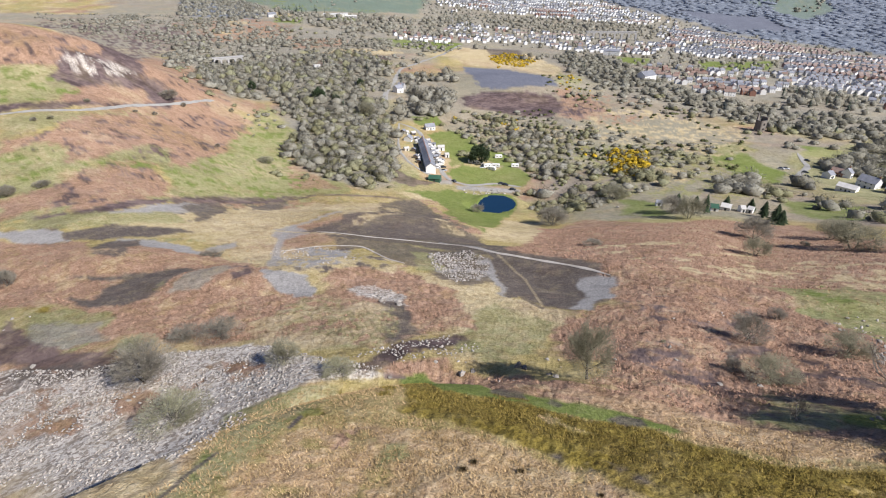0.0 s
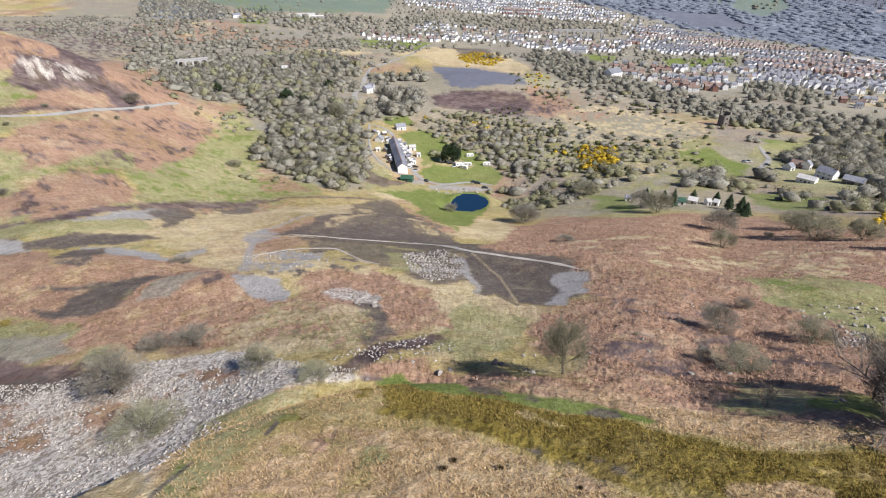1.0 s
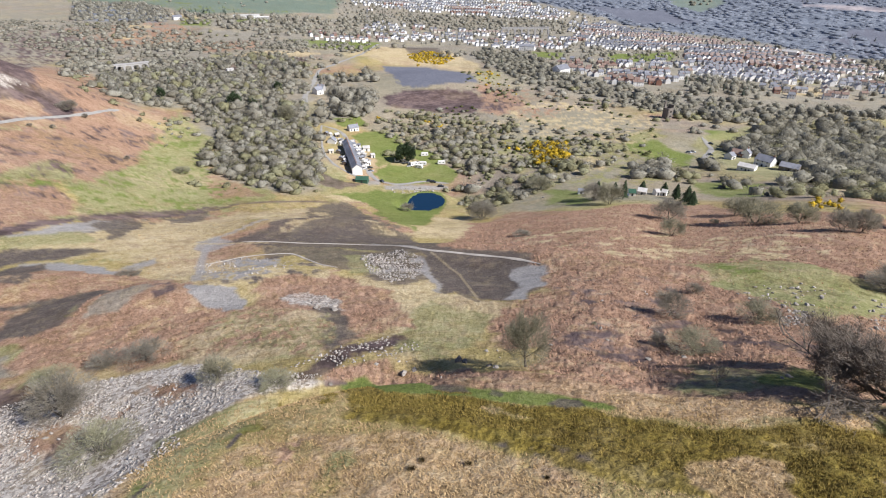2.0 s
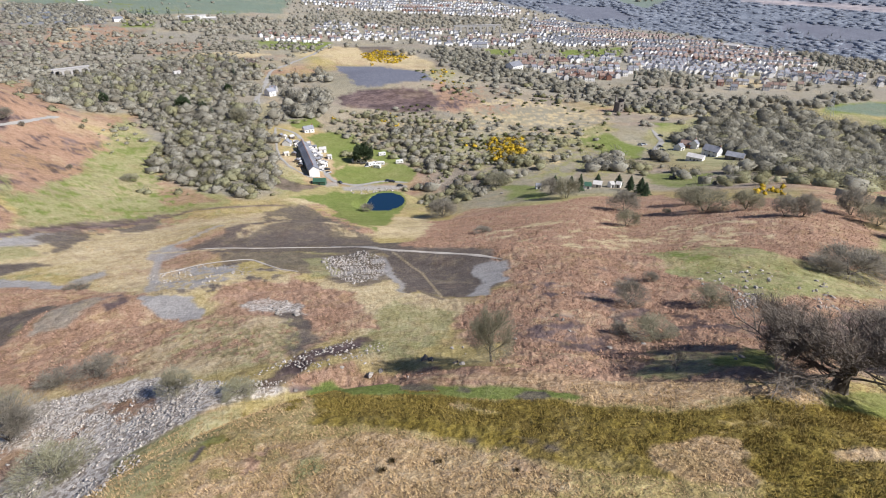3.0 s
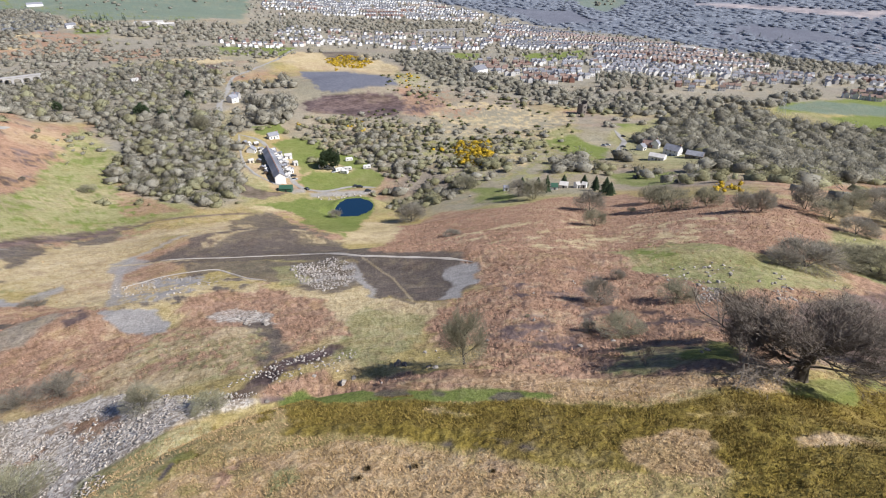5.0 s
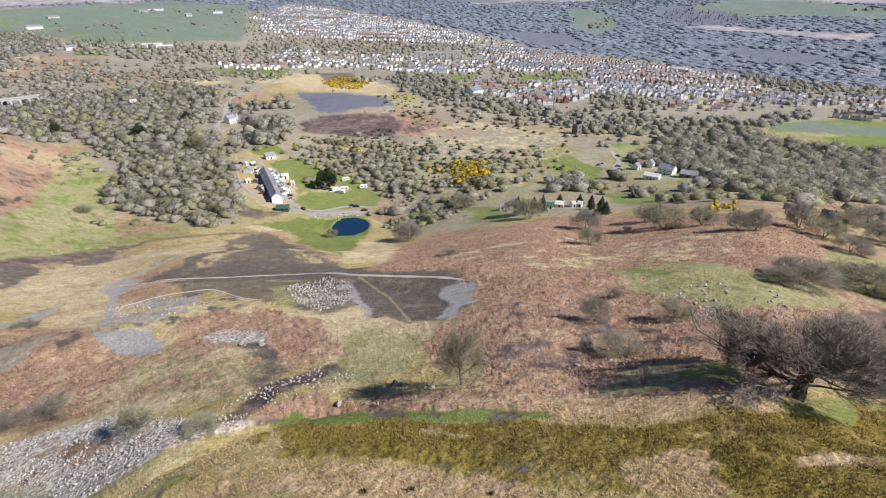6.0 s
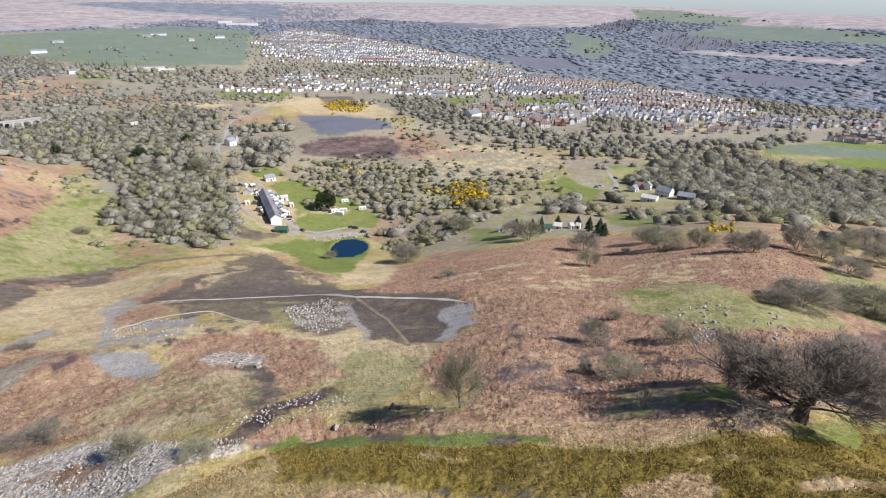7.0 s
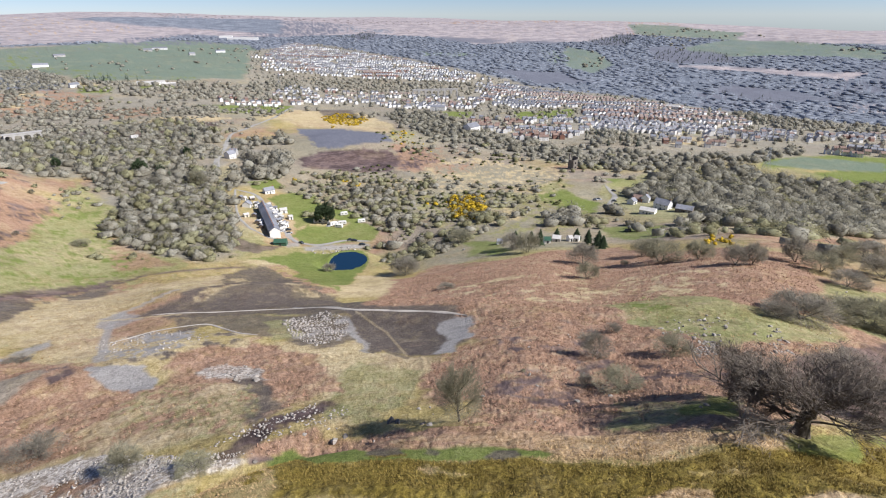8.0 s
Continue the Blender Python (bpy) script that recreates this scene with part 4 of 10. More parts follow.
cover("pasture", 5, 0.5, [(-192.2, 226.3), (-188.6, 244.1), (-176.5, 244.6), (-164.9, 230.7), (-157.8, 245.8), (-158.6, 280.8), (-151.6, 295.6), (-140.3, 266.9), (-131.6, 271.3), (-141.6, 354.8), (-156.0, 464.0), (-119.3, 428.9), (-98.4, 328.6), (-57.4, 279.2), (-105.7, 246.0), (-116.2, 218.9), (-137.6, 255.1), (-158.4, 225.3), (-164.2, 204.4), (-183.5, 213.3)])
cover("pasture", 5, 0.5, [(-265.1, 339.6), (-246.6, 354.6), (-232.7, 337.9), (-217.1, 331.6), (-213.5, 303.9), (-232.4, 288.0)])
# heath added here to darken bracken on the over-bright sunlit hill
cover("heath", 6, 0.45, [(-204.2, 244.9), (-191.1, 299.1), (-164.3, 434.7), (-150.5, 431.1), (-132.8, 267.8), (-157.8, 245.8), (-192.2, 226.3)])
cover("heath", 6, 0.45, [(-142.3, 184.0), (-156.4, 208.2), (-153.6, 235.8), (-140.0, 249.5), (-125.0, 232.8), (-128.1, 187.9)])
cover("heath", 6, 0.45, [(-281.0, 370.1), (-250.4, 398.4), (-238.5, 400.8), (-245.8, 352.9), (-264.8, 339.0)])
cover("heath", 1.5, 1, [(-135.5, 176.7), (-128.6, 181.8), (-115.8, 213.1), (-112.3, 201.5), (-121.9, 177.1)])
cover("heath", 1.5, 0.9, [(-138.8, 166.6), (-139.9, 174.1), (-135.2, 176.2), (-130.6, 169.6), (-130.5, 162.9)])
cover("moss", 2, 0.8, [(-151.1, 167.6), (-131.8, 174.0), (-104.6, 190.0), (-92.1, 176.3), (-111.4, 165.5), (-136.8, 161.0)])
cover("gravel", 1.5, 0.9, [(-120.9, 178.8), (-116.5, 185.4), (-108.3, 211.6), (-102.2, 218.7), (-99.5, 207.0), (-110.6, 181.7)])
cover("spoil", 2, 0.9, [(-108.9, 203.3), (-101.5, 228.7), (-89.4, 204.5), (-93.4, 188.2)])
cover("straw", 2, 0.9, [(-90.9, 178.0), (-85.2, 224.6), (-63.5, 251.0), (-50.2, 240.9), (-50.0, 195.1), (-66.4, 189.9), (-70.1, 165.6), (-85.2, 169.9)])
cover("spoil", 1.5, 1, [(-123.7, 158.9), (-111.4, 165.5), (-88.4, 168.5), (-84.1, 163.2), (-95.4, 153.2), (-105.2, 148.9), (-117.7, 149.6)])
cover("bracken", 2.5, 1, [(-139.0, 151.3), (-125.0, 146.8), (-108.1, 145.3), (-97.0, 133.0), (-92.5, 124.7), (-89.1, 144.9), (-71.5, 132.8), (-63.7, 132.5), (-57.7, 125.5), (-63.5, 116.3), (-80.0, 112.9), (-100.9, 114.2), (-110.5, 115.2)])
cover("bracken", 2.5, 1, [(-112.3, 117.6), (-94.5, 113.3), (-77.7, 107.9), (-77.9, 98.9), (-88.4, 97.4), (-101.7, 104.1)])
cover("spoil", 1.5, 1, [(-97.5, 132.4), (-99.9, 148.7), (-91.8, 149.9), (-88.2, 140.4), (-84.6, 126.5), (-87.2, 123.5)])
cover("gravel", 1, 1, [(-145.5, 160.0), (-135.9, 162.4), (-124.8, 159.9), (-117.3, 149.1), (-124.1, 148.1), (-138.6, 155.7)])
cover("gravel", 1, 1, [(-93.5, 149.7), (-83.6, 147.3), (-68.7, 136.7), (-68.4, 132.8), (-73.4, 133.5), (-90.7, 144.7)])
cover("gravel", 1.2, 0.9, [(-70.6, 141.1), (-66.2, 153.1), (-63.3, 147.8), (-65.6, 137.0)])
cover("bracken", 2.5, 1, [(-71.1, 88.5), (-63.2, 95.1), (-56.2, 101.3), (-49.8, 107.6), (-44.4, 107.0), (-32.8, 93.1), (-34.6, 88.1), (-33.5, 73.3), (-45.7, 76.4), (-58.2, 76.8)])
# pale tone laid over the left bracken to brighten it
cover("litter", 4, 0.4, [(-135.4, 146.5), (-97.9, 133.1), (-57.7, 125.5), (-63.5, 116.3), (-79.3, 109.4), (-76.7, 97.1), (-98.6, 100.4)])
cover("litter", 4, 0.4, [(-71.1, 88.5), (-63.2, 95.1), (-56.2, 101.3), (-49.8, 107.6), (-44.4, 107.0), (-32.8, 93.1), (-34.6, 88.1), (-33.5, 73.3), (-45.7, 76.4), (-58.2, 76.8)])
cover("spoil", 1.5, 1, [(-94.6, 115.8), (-80.0, 112.9), (-64.5, 115.4), (-58.0, 109.5), (-64.2, 104.3), (-65.2, 98.8), (-68.6, 94.0), (-73.9, 92.8), (-85.9, 101.1), (-75.3, 96.8), (-76.3, 106.8), (-83.1, 111.1)])
cover("woodfloor", 1.5, 0.8, [(-59.1, 107.6), (-52.3, 113.5), (-47.9, 109.3), (-54.7, 97.8), (-60.6, 97.2)])
cover("heath", 1.2, 0.7, [(-50.9, 110.1), (-46.5, 112.6), (-41.8, 103.1), (-46.1, 102.8)])
cover("moss", 1.5, 0.9, [(-87.8, 93.3), (-79.8, 94.2), (-68.4, 89.7), (-63.1, 82.2), (-74.0, 86.0), (-78.9, 84.8)])
cover("woodfloor", 1.5, 0.9, [(-81.0, 87.7), (-67.3, 84.4), (-58.9, 78.0), (-66.1, 76.2), (-75.8, 80.7)])
cover("heath", 1.5, 0.9, [(-91.7, 91.9), (-77.8, 83.4), (-59.9, 73.1), (-47.4, 68.4), (-49.3, 65.3), (-67.0, 69.1), (-76.0, 72.9)])
cover("spoil", 2, 0.95, [(-41.0, 168.1), (-31.6, 181.3), (-17.5, 201.3), (-5.6, 251.6), (-1.1, 177.6), (13.5, 163.8), (20.4, 134.0), (36.9, 112.9), (35.3, 110.3), (10.7, 132.6), (-11.5, 151.5), (-37.4, 158.2)])
cover("spoil", 1.5, 0.85, [(-36.5, 157.6), (-11.5, 151.5), (1.5, 137.0), (2.2, 118.6), (-9.7, 115.9), (-21.5, 140.5), (-30.8, 142.7)])
cover("moss", 1.5, 0.8, [(-10.1, 138.3), (-1.6, 137.7), (0.1, 116.0), (-5.8, 113.7)])
cover("spoil", 1.2, 1, [(12.7, 129.7), (35.1, 111.8), (35.9, 105.3), (34.5, 96.5), (30.3, 88.5), (24.7, 83.6), (21.7, 87.1), (19.2, 97.1), (13.4, 91.9), (13.5, 100.1), (12.7, 115.5)])
cover("straw", 1.5, 0.9, [(0.9, 102.5), (6.9, 94.9), (13.5, 92.4), (19.7, 88.3), (23.9, 80.7), (17.1, 69.0), (12.2, 63.2), (3.0, 72.4)])
cover("moss", 1.5, 0.8, [(11.4, 86.2), (18.4, 78.3), (17.9, 68.2), (10.4, 62.7), (4.1, 65.4), (3.3, 77.5)])
cover("bracken", 2, 1, [(-26.9, 109.2), (-19.1, 111.3), (-6.9, 108.6), (2.4, 96.5), (5.3, 78.5), (6.1, 67.7), (1.0, 69.4), (-2.3, 78.3), (-8.2, 84.7), (-17.4, 95.4), (-25.7, 101.6)])
cover("moss", 2, 0.6, [(-25.5, 94.3), (-9.0, 81.6), (-6.1, 67.6), (-8.5, 61.3), (-20.7, 67.3), (-29.6, 73.5), (-31.5, 86.5)])
cover("bracken", 2, 0.42, [(-25.5, 94.3), (-9.0, 81.6), (-6.1, 67.6), (-8.5, 61.3), (-20.7, 67.3), (-29.6, 73.5), (-31.5, 86.5)])
cover("spoil", 1, 0.9, [(-10.6, 90.6), (-8.0, 90.3), (-7.7, 83.7), (-5.5, 73.2), (-2.4, 65.1), (-5.7, 66.8), (-8.8, 77.6), (-11.3, 86.3)])
cover("rock", 1, 0.9, [(-19.5, 95.9), (-14.6, 99.8), (-8.0, 90.3), (-8.2, 84.7), (-11.2, 85.6)])
cover("gravel", 1, 1, [(31.3, 107.0), (35.7, 107.1), (37.9, 104.0), (37.3, 97.7), (33.0, 87.6), (30.0, 87.6), (26.5, 81.2), (23.5, 85.1), (28.9, 90.7), (30.0, 101.8)])
cover("gravel", 0.8, 0.9, [(12.4, 127.6), (12.7, 115.5), (12.6, 100.5), (11.7, 103.5), (10.5, 117.5)])
cover("gravel", 1, 1, [(-42.9, 108.4), (-35.2, 106.3), (-29.0, 101.9), (-26.6, 97.1), (-26.1, 92.0), (-30.7, 92.8), (-34.7, 96.7), (-36.6, 100.6)])
cover("bracken", 1, 1, [(-8.0, 53.0), (-7.0, 55.5), (-2.5, 55.8), (0.3, 54.8), (1.6, 53.4), (0.0, 51.6), (-5.3, 52.3)])
cover("bracken", 1, 0.9, [(3.3, 50.2), (6.8, 50.6), (10.6, 48.6), (15.0, 42.9), (17.2, 39.7), (11.2, 40.5), (5.5, 41.4)])
cover("pasture", 0.5, 1, [(-5.3, 51.7), (-2.6, 52.2), (2.7, 42.0), (3.1, 40.1), (-2.3, 43.2), (-5.2, 50.9)])
cover("pasture", 0.5, 0.9, [(4.2, 40.1), (8.5, 38.8), (13.5, 36.8), (17.4, 35.2), (19.5, 32.7), (17.1, 32.3), (14.6, 33.9), (10.9, 35.8), (7.0, 36.9)])
# dark tone laid over the right bracken to deepen it
cover("heath", 3, 0.4, [(39.3, 96.1), (58.5, 83.0), (53.0, 53.7), (63.6, 47.4), (36.8, 32.1), (31.6, 37.2), (24.5, 42.0), (21.0, 53.8)])
cover("straw", 2, 0.35, [(46.0, 113.4), (88.9, 142.2), (120.4, 131.8), (128.6, 109.2), (99.6, 98.0), (77.7, 112.1), (48.2, 98.3)])
cover("pasture", 2, 0.45, [(73.3, 103.1), (83.9, 106.7), (87.8, 97.4), (79.9, 80.3), (71.8, 83.5), (66.2, 84.9)])
cover("pasture", 2, 0.55, [(65.1, 87.2), (72.3, 84.2), (80.2, 77.6), (85.3, 71.5), (74.2, 56.7), (58.9, 54.8), (62.9, 71.9), (63.9, 81.6)])
cover("moss", 2, 0.5, [(65.1, 87.2), (72.3, 84.2), (80.2, 77.6), (85.3, 71.5), (74.2, 56.7), (58.9, 54.8), (62.9, 71.9), (63.9, 81.6)])
# end of the fields
cover("rock", 1.5, 1, [(-98.6, 74.1), (-56.2, 66.0), (-44.1, 69.2), (-26.2, 65.8), (-13.6, 55.3), (-6.7, 52.9), (-15.2, 49.8), (-22.2, 46.1), (-17.7, 30.1), (-19.5, 25.5), (-41.8, 38.3), (-66.3, 43.5)])
cover("spoil", 2, 0.6, [(-97.2, 78.3), (-68.7, 71.3), (-52.6, 67.8), (-43.7, 68.5), (-39.0, 64.6), (-48.6, 61.1), (-67.9, 63.0), (-85.7, 66.8)])
cover("bracken", 1, 0.6, [(-83.8, 64.9), (-57.1, 60.7), (-44.1, 57.9), (-42.1, 65.4), (-24.9, 59.6), (-23.5, 55.4), (-34.5, 55.3), (-38.7, 47.6), (-55.5, 48.1), (-70.1, 51.0)])
cover("turf", 2, 1, [(-17.7, 16.1), (-17.7, 25.8), (-24.2, 44.2), (-16.0, 47.5), (-5.8, 50.9), (11.1, 36.9), (22.9, 30.5), (51.6, 29.9), (24.1, 10.5), (-13.3, 10.1)])
cover("turf", 2, 1, [(-8.0, 35.1), (7.2, 39.0), (22.1, 34.3), (33.4, 26.9), (60.0, 31.1), (84.5, 26.6), (28.0, 6.3), (-6.0, 21.1)])
cover("moss", 1.2, 0.9, [(-19.5, 21.0), (-18.1, 26.6), (-24.8, 45.6), (-16.2, 48.4), (-12.2, 48.1), (-13.5, 33.4), (-14.0, 23.8), (-13.6, 20.6)])
cover("olive", 1.5, 0.35, [(-15.8, 26.1), (-21.1, 43.2), (-14.7, 47.6), (-7.8, 38.9), (-9.3, 28.3), (-10.1, 20.7), (-13.6, 20.6)])
cover("pasture", 1.5, 0.3, [(-17.8, 21.4), (-17.7, 25.8), (-23.8, 41.8), (-21.4, 43.8), (-16.8, 45.6), (-11.9, 35.3), (-14.2, 28.9), (-14.1, 22.4)])
cover("litter", 1, 0.9, [(-18.6, 24.7), (-25.5, 42.7), (-24.2, 43.4), (-17.8, 30.7), (-17.8, 25.4)])
cover("litter", 1.2, 0.74, [(-14.9, 27.6), (-10.5, 32.8), (-3.8, 31.3), (-0.0, 32.2), (-2.9, 21.8), (-12.0, 20.6)])
cover("olive", 1, 0.55, [(-15.4, 45.0), (-10.9, 48.3), (-2.5, 40.5), (-2.1, 33.0), (-7.7, 32.8)])
cover("olive", 1, 0.99, [(-4.5, 38.6), (-3.1, 41.5), (-0.0, 39.5), (6.0, 37.5), (10.7, 35.5), (15.6, 33.9), (18.3, 31.7), (24.3, 27.1), (29.9, 25.0), (36.5, 23.9), (26.2, 16.6), (15.8, 18.5), (12.4, 21.5), (11.0, 23.9), (8.1, 27.2), (4.3, 29.7), (-0.0, 32.7), (-3.4, 34.1)])
cover("litter", 1, 0.9, [(-6.5, 31.4), (-0.0, 31.6), (3.6, 29.1), (8.0, 26.4), (10.8, 23.3), (12.2, 18.7), (-5.6, 18.5), (-5.3, 23.8)])
cover("turf", 1, 0.45, [(-6.5, 31.4), (-0.0, 31.6), (3.6, 29.1), (8.0, 26.4), (10.8, 23.3), (12.2, 18.7), (-5.6, 18.5), (-5.3, 23.8)])
cover("litter", 0.8, 0.9, [(16.1, 36.5), (20.5, 36.6), (25.7, 36.2), (28.3, 32.7), (33.2, 28.6), (38.8, 28.0), (35.1, 24.6), (30.4, 25.5), (24.7, 27.7), (21.8, 29.9), (18.7, 32.6), (16.3, 34.2)])
cover("moss", 1, 0.5, [(25.7, 36.2), (28.3, 32.7), (33.2, 28.6), (38.8, 28.0), (35.1, 24.6), (30.4, 25.5), (24.7, 27.7), (21.8, 29.9)])
cover("bracken", 1, 0.7, [(-9.8, 30.2), (-7.4, 31.2), (-4.5, 29.3), (-5.9, 27.5), (-8.3, 27.4)])
cover("pasture", 0.5, 0.9, [(-0.0, 51.4), (3.8, 49.8), (5.3, 40.4), (5.0, 38.6), (2.5, 40.0), (-0.0, 41.8)])
cover("pasture", 0.5, 0.8, [(7.3, 39.5), (9.2, 40.3), (10.9, 38.2), (10.3, 36.7), (8.1, 37.4)])
cover("pasture", 0.5, 0.95, [(11.2, 37.3), (13.9, 37.6), (16.2, 35.4), (15.6, 34.4), (13.1, 34.9), (11.1, 36.0)])
cover("olive", 0.5, 0.9, [(4.3, 40.7), (6.4, 40.4), (7.4, 38.0), (6.1, 37.8)])
cover("pasture", 0.6, 0.7, [(16.7, 34.0), (18.9, 33.5), (18.8, 32.1), (16.7, 32.9)])
cover("moss", 0.8, 0.9, [(-5.1, 27.6), (-3.1, 28.0), (-2.9, 26.0), (-4.4, 25.7)])
cover("olive", 1.2, 0.95, [(30.3, 24.1), (41.4, 25.3), (53.1, 27.0), (75.0, 22.9), (32.4, 8.2), (20.1, 14.4)])
cover("litter", 1.2, 0.85, [(19.3, 35.5), (29.1, 31.8), (34.1, 27.5), (44.6, 27.7), (42.9, 26.5), (32.4, 26.0), (25.3, 30.7), (19.3, 33.3)])
cover("moss", 1.2, 0.6, [(40.8, 27.6), (61.4, 32.0), (80.1, 29.3), (69.8, 24.8), (51.3, 25.9), (37.9, 25.3)])
cover("litter", 1, 0.35, [(21.5, 25.5), (29.0, 23.3), (51.3, 25.9), (69.8, 24.8), (56.5, 19.1), (26.6, 20.5), (20.6, 23.0)])
cover("pasture", 1, 0.6, [(43.1, 27.7), (57.3, 29.5), (68.8, 28.9), (62.7, 25.9), (51.3, 25.9), (42.0, 25.8)])
# dark patch behind the oak, standing in for its denser crown and bushes
cover("heath", 2, 0.85, [(64.0, 45.9), (83.1, 54.2), (104.1, 59.0), (117.7, 54.4), (70.6, 29.7), (58.8, 30.5), (46.6, 29.8)])
cover("pasture", 0.8, 0.8, [(33.8, 35.1), (40.9, 38.3), (42.5, 35.4), (37.5, 31.3)])
cover("pasture", 2, 1, [(-21.4, 298.7), (5.5, 317.4), (23.1, 315.4), (45.4, 317.8), (41.2, 284.4), (32.1, 253.4), (13.9, 183.2), (7.1, 224.0), (-1.4, 276.2)])
cover("straw", 3, 0.9, [(14.3, 181.6), (32.6, 250.2), (49.9, 247.4), (32.6, 179.5), (21.6, 175.3)])
cover("pasture", 2.5, 1, [(4.2, 359.3), (14.6, 377.1), (34.8, 372.5), (50.6, 385.7), (62.5, 361.1), (53.0, 339.5), (35.8, 337.3), (5.8, 334.5)])
cover("pasture", 2.5, 1, [(-13.9, 449.9), (7.7, 466.1), (21.1, 455.2), (22.9, 421.2), (6.6, 390.0), (-4.1, 411.8)])
cover("pasture", 2.5, 1, [(33.7, 415.0), (47.1, 414.7), (61.3, 387.0), (47.9, 379.8), (32.1, 391.0)])
cover("pasture", 2.5, 1, [(-33.6, 503.1), (-2.3, 514.2), (-2.1, 480.6), (-21.9, 472.9)])
cover("moss", 2.5, 0.9, [(-31.6, 373.6), (-12.9, 343.2), (-28.5, 305.2), (-35.5, 344.5)])
cover("heath", 2.5, 0.8, [(-31.8, 346.1), (-16.1, 330.4), (-1.6, 333.6), (-18.8, 311.6), (-33.0, 317.7)])
cover("gravel", 1.5, 0.6, [(-23.3, 448.1), (-8.6, 420.9), (2.3, 374.4), (3.0, 362.4), (-7.5, 357.8), (-16.6, 394.2), (-31.9, 435.3)])
cover("gravel", 1.5, 0.8, [(-5.3, 337.1), (5.9, 342.1), (5.7, 329.3), (-1.6, 328.2)])
cover("pasture", 2, 0.9, [(-1.0, 458.4), (24.6, 463.3), (28.9, 409.9), (22.6, 386.6), (5.8, 369.0), (1.9, 395.5)])
cover("moss", 2, 0.7, [(-32.7, 456.3), (-23.2, 457.0), (-14.5, 394.1), (-11.0, 361.6), (-21.8, 373.0), (-29.7, 415.1)])
cover("heath", 4, 1, [(20.9, 610.4), (47.4, 632.0), (93.3, 634.2), (123.6, 619.4), (128.2, 575.4), (105.7, 533.7), (56.5, 549.5), (24.1, 565.5)])
cover("heath", 6, 0.6, [(126.2, 631.4), (157.0, 617.7), (166.4, 567.4), (133.8, 527.9), (113.9, 544.2)])
# the shoulder under the eye
cover("bracken", 0.8, 1, [(-7.2, 52.6), (-5.3, 55.2), (1.6, 53.7), (6.7, 50.0), (11.5, 46.4), (20.1, 39.8), (23.2, 37.3), (18.4, 34.9), (13.7, 37.3), (5.4, 40.7), (-2.6, 52.5)])
cover("litter", 0.8, 0.75, [(6.5, 48.5), (11.7, 42.4), (22.6, 38.4), (23.5, 35.7), (18.5, 35.1), (11.0, 39.7)])
cover("litter", 0.8, 0.95, [(18.6, 33.1), (21.9, 36.0), (28.9, 33.7), (33.5, 28.8), (40.8, 27.7), (50.7, 27.7), (48.6, 26.3), (35.9, 25.2), (26.7, 27.4), (19.6, 31.0)])
cover("olive", 2.2, 0.88, [(-6.6, 50.6), (5.0, 37.7), (14.5, 33.5), (20.3, 30.3), (28.1, 25.9), (38.0, 24.8), (46.9, 24.7), (34.1, 17.3), (29.4, 19.0), (26.6, 21.1), (24.4, 22.3), (20.2, 23.3), (18.4, 22.0), (15.0, 21.2), (13.0, 22.1), (10.1, 24.8), (7.0, 28.5), (1.3, 32.3), (-4.1, 35.7)])
cover("olive", 2, 0.85, [(26.3, 20.9), (32.0, 15.8), (27.2, 12.5), (24.7, 14.9), (22.9, 16.6), (23.8, 18.7)])
cover("litter", 0.7, 0.9, [(20.2, 22.7), (23.6, 22.4), (25.8, 20.8), (23.9, 18.6), (22.3, 16.8), (19.2, 17.7), (18.3, 19.6)])
cover("litter", 0.6, 0.9, [(28.9, 18.0), (31.4, 17.6), (32.5, 16.4), (31.1, 16.0), (28.6, 17.2)])
cover("pasture", 0.5, 1, [(-5.6, 51.4), (-2.6, 52.3), (5.4, 40.4), (10.5, 38.1), (15.5, 36.2), (18.9, 33.7), (19.2, 32.1), (14.6, 33.8), (7.9, 36.3), (-0.1, 40.7)])
cover("olive", 0.4, 0.9, [(4.4, 39.7), (7.4, 38.9), (7.6, 37.3), (5.1, 38.3)])
cover("spoil", 0.4, 0.9, [(4.3, 39.9), (5.6, 41.5), (7.6, 40.0), (7.6, 38.0), (5.7, 38.5)])
cover("spoil", 0.4, 0.8, [(9.1, 37.2), (10.3, 38.3), (11.0, 37.2), (10.3, 36.3)])
cover("spoil", 0.4, 0.9, [(13.8, 34.3), (15.2, 35.3), (17.1, 34.4), (16.9, 33.0), (15.1, 33.1)])
cover("turf", 1.5, 0.6, [(0.4, 39.8), (8.3, 35.6), (13.6, 32.5), (9.6, 33.0), (3.3, 36.7)])
cover("spoil", 1, 0.45, [(6.4, 27.9), (10.5, 26.9), (14.3, 23.6), (14.4, 22.3), (11.0, 23.8), (7.6, 26.0)])
cover("pasture", 0.8, 0.8, [(38.1, 27.1), (44.9, 28.1), (51.5, 27.8), (46.3, 24.4), (38.8, 24.4), (37.8, 25.7)])
cover("moss", 0.8, 0.7, [(-24.1, 42.9), (-20.7, 46.2), (-16.4, 48.2), (-12.5, 49.2), (-9.3, 39.2), (-12.6, 35.2), (-14.1, 30.4), (-14.9, 28.5), (-17.0, 29.5)])
cover("moss", 0.8, 0.7, [(-5.7, 27.6), (-3.8, 27.7), (-2.2, 25.5), (-4.4, 25.1)])
cover("gravel", 1.5, 0.9, [(7.3, 330.2), (30.7, 333.0), (49.9, 332.8), (48.7, 325.9), (29.6, 323.7), (10.2, 321.4)])
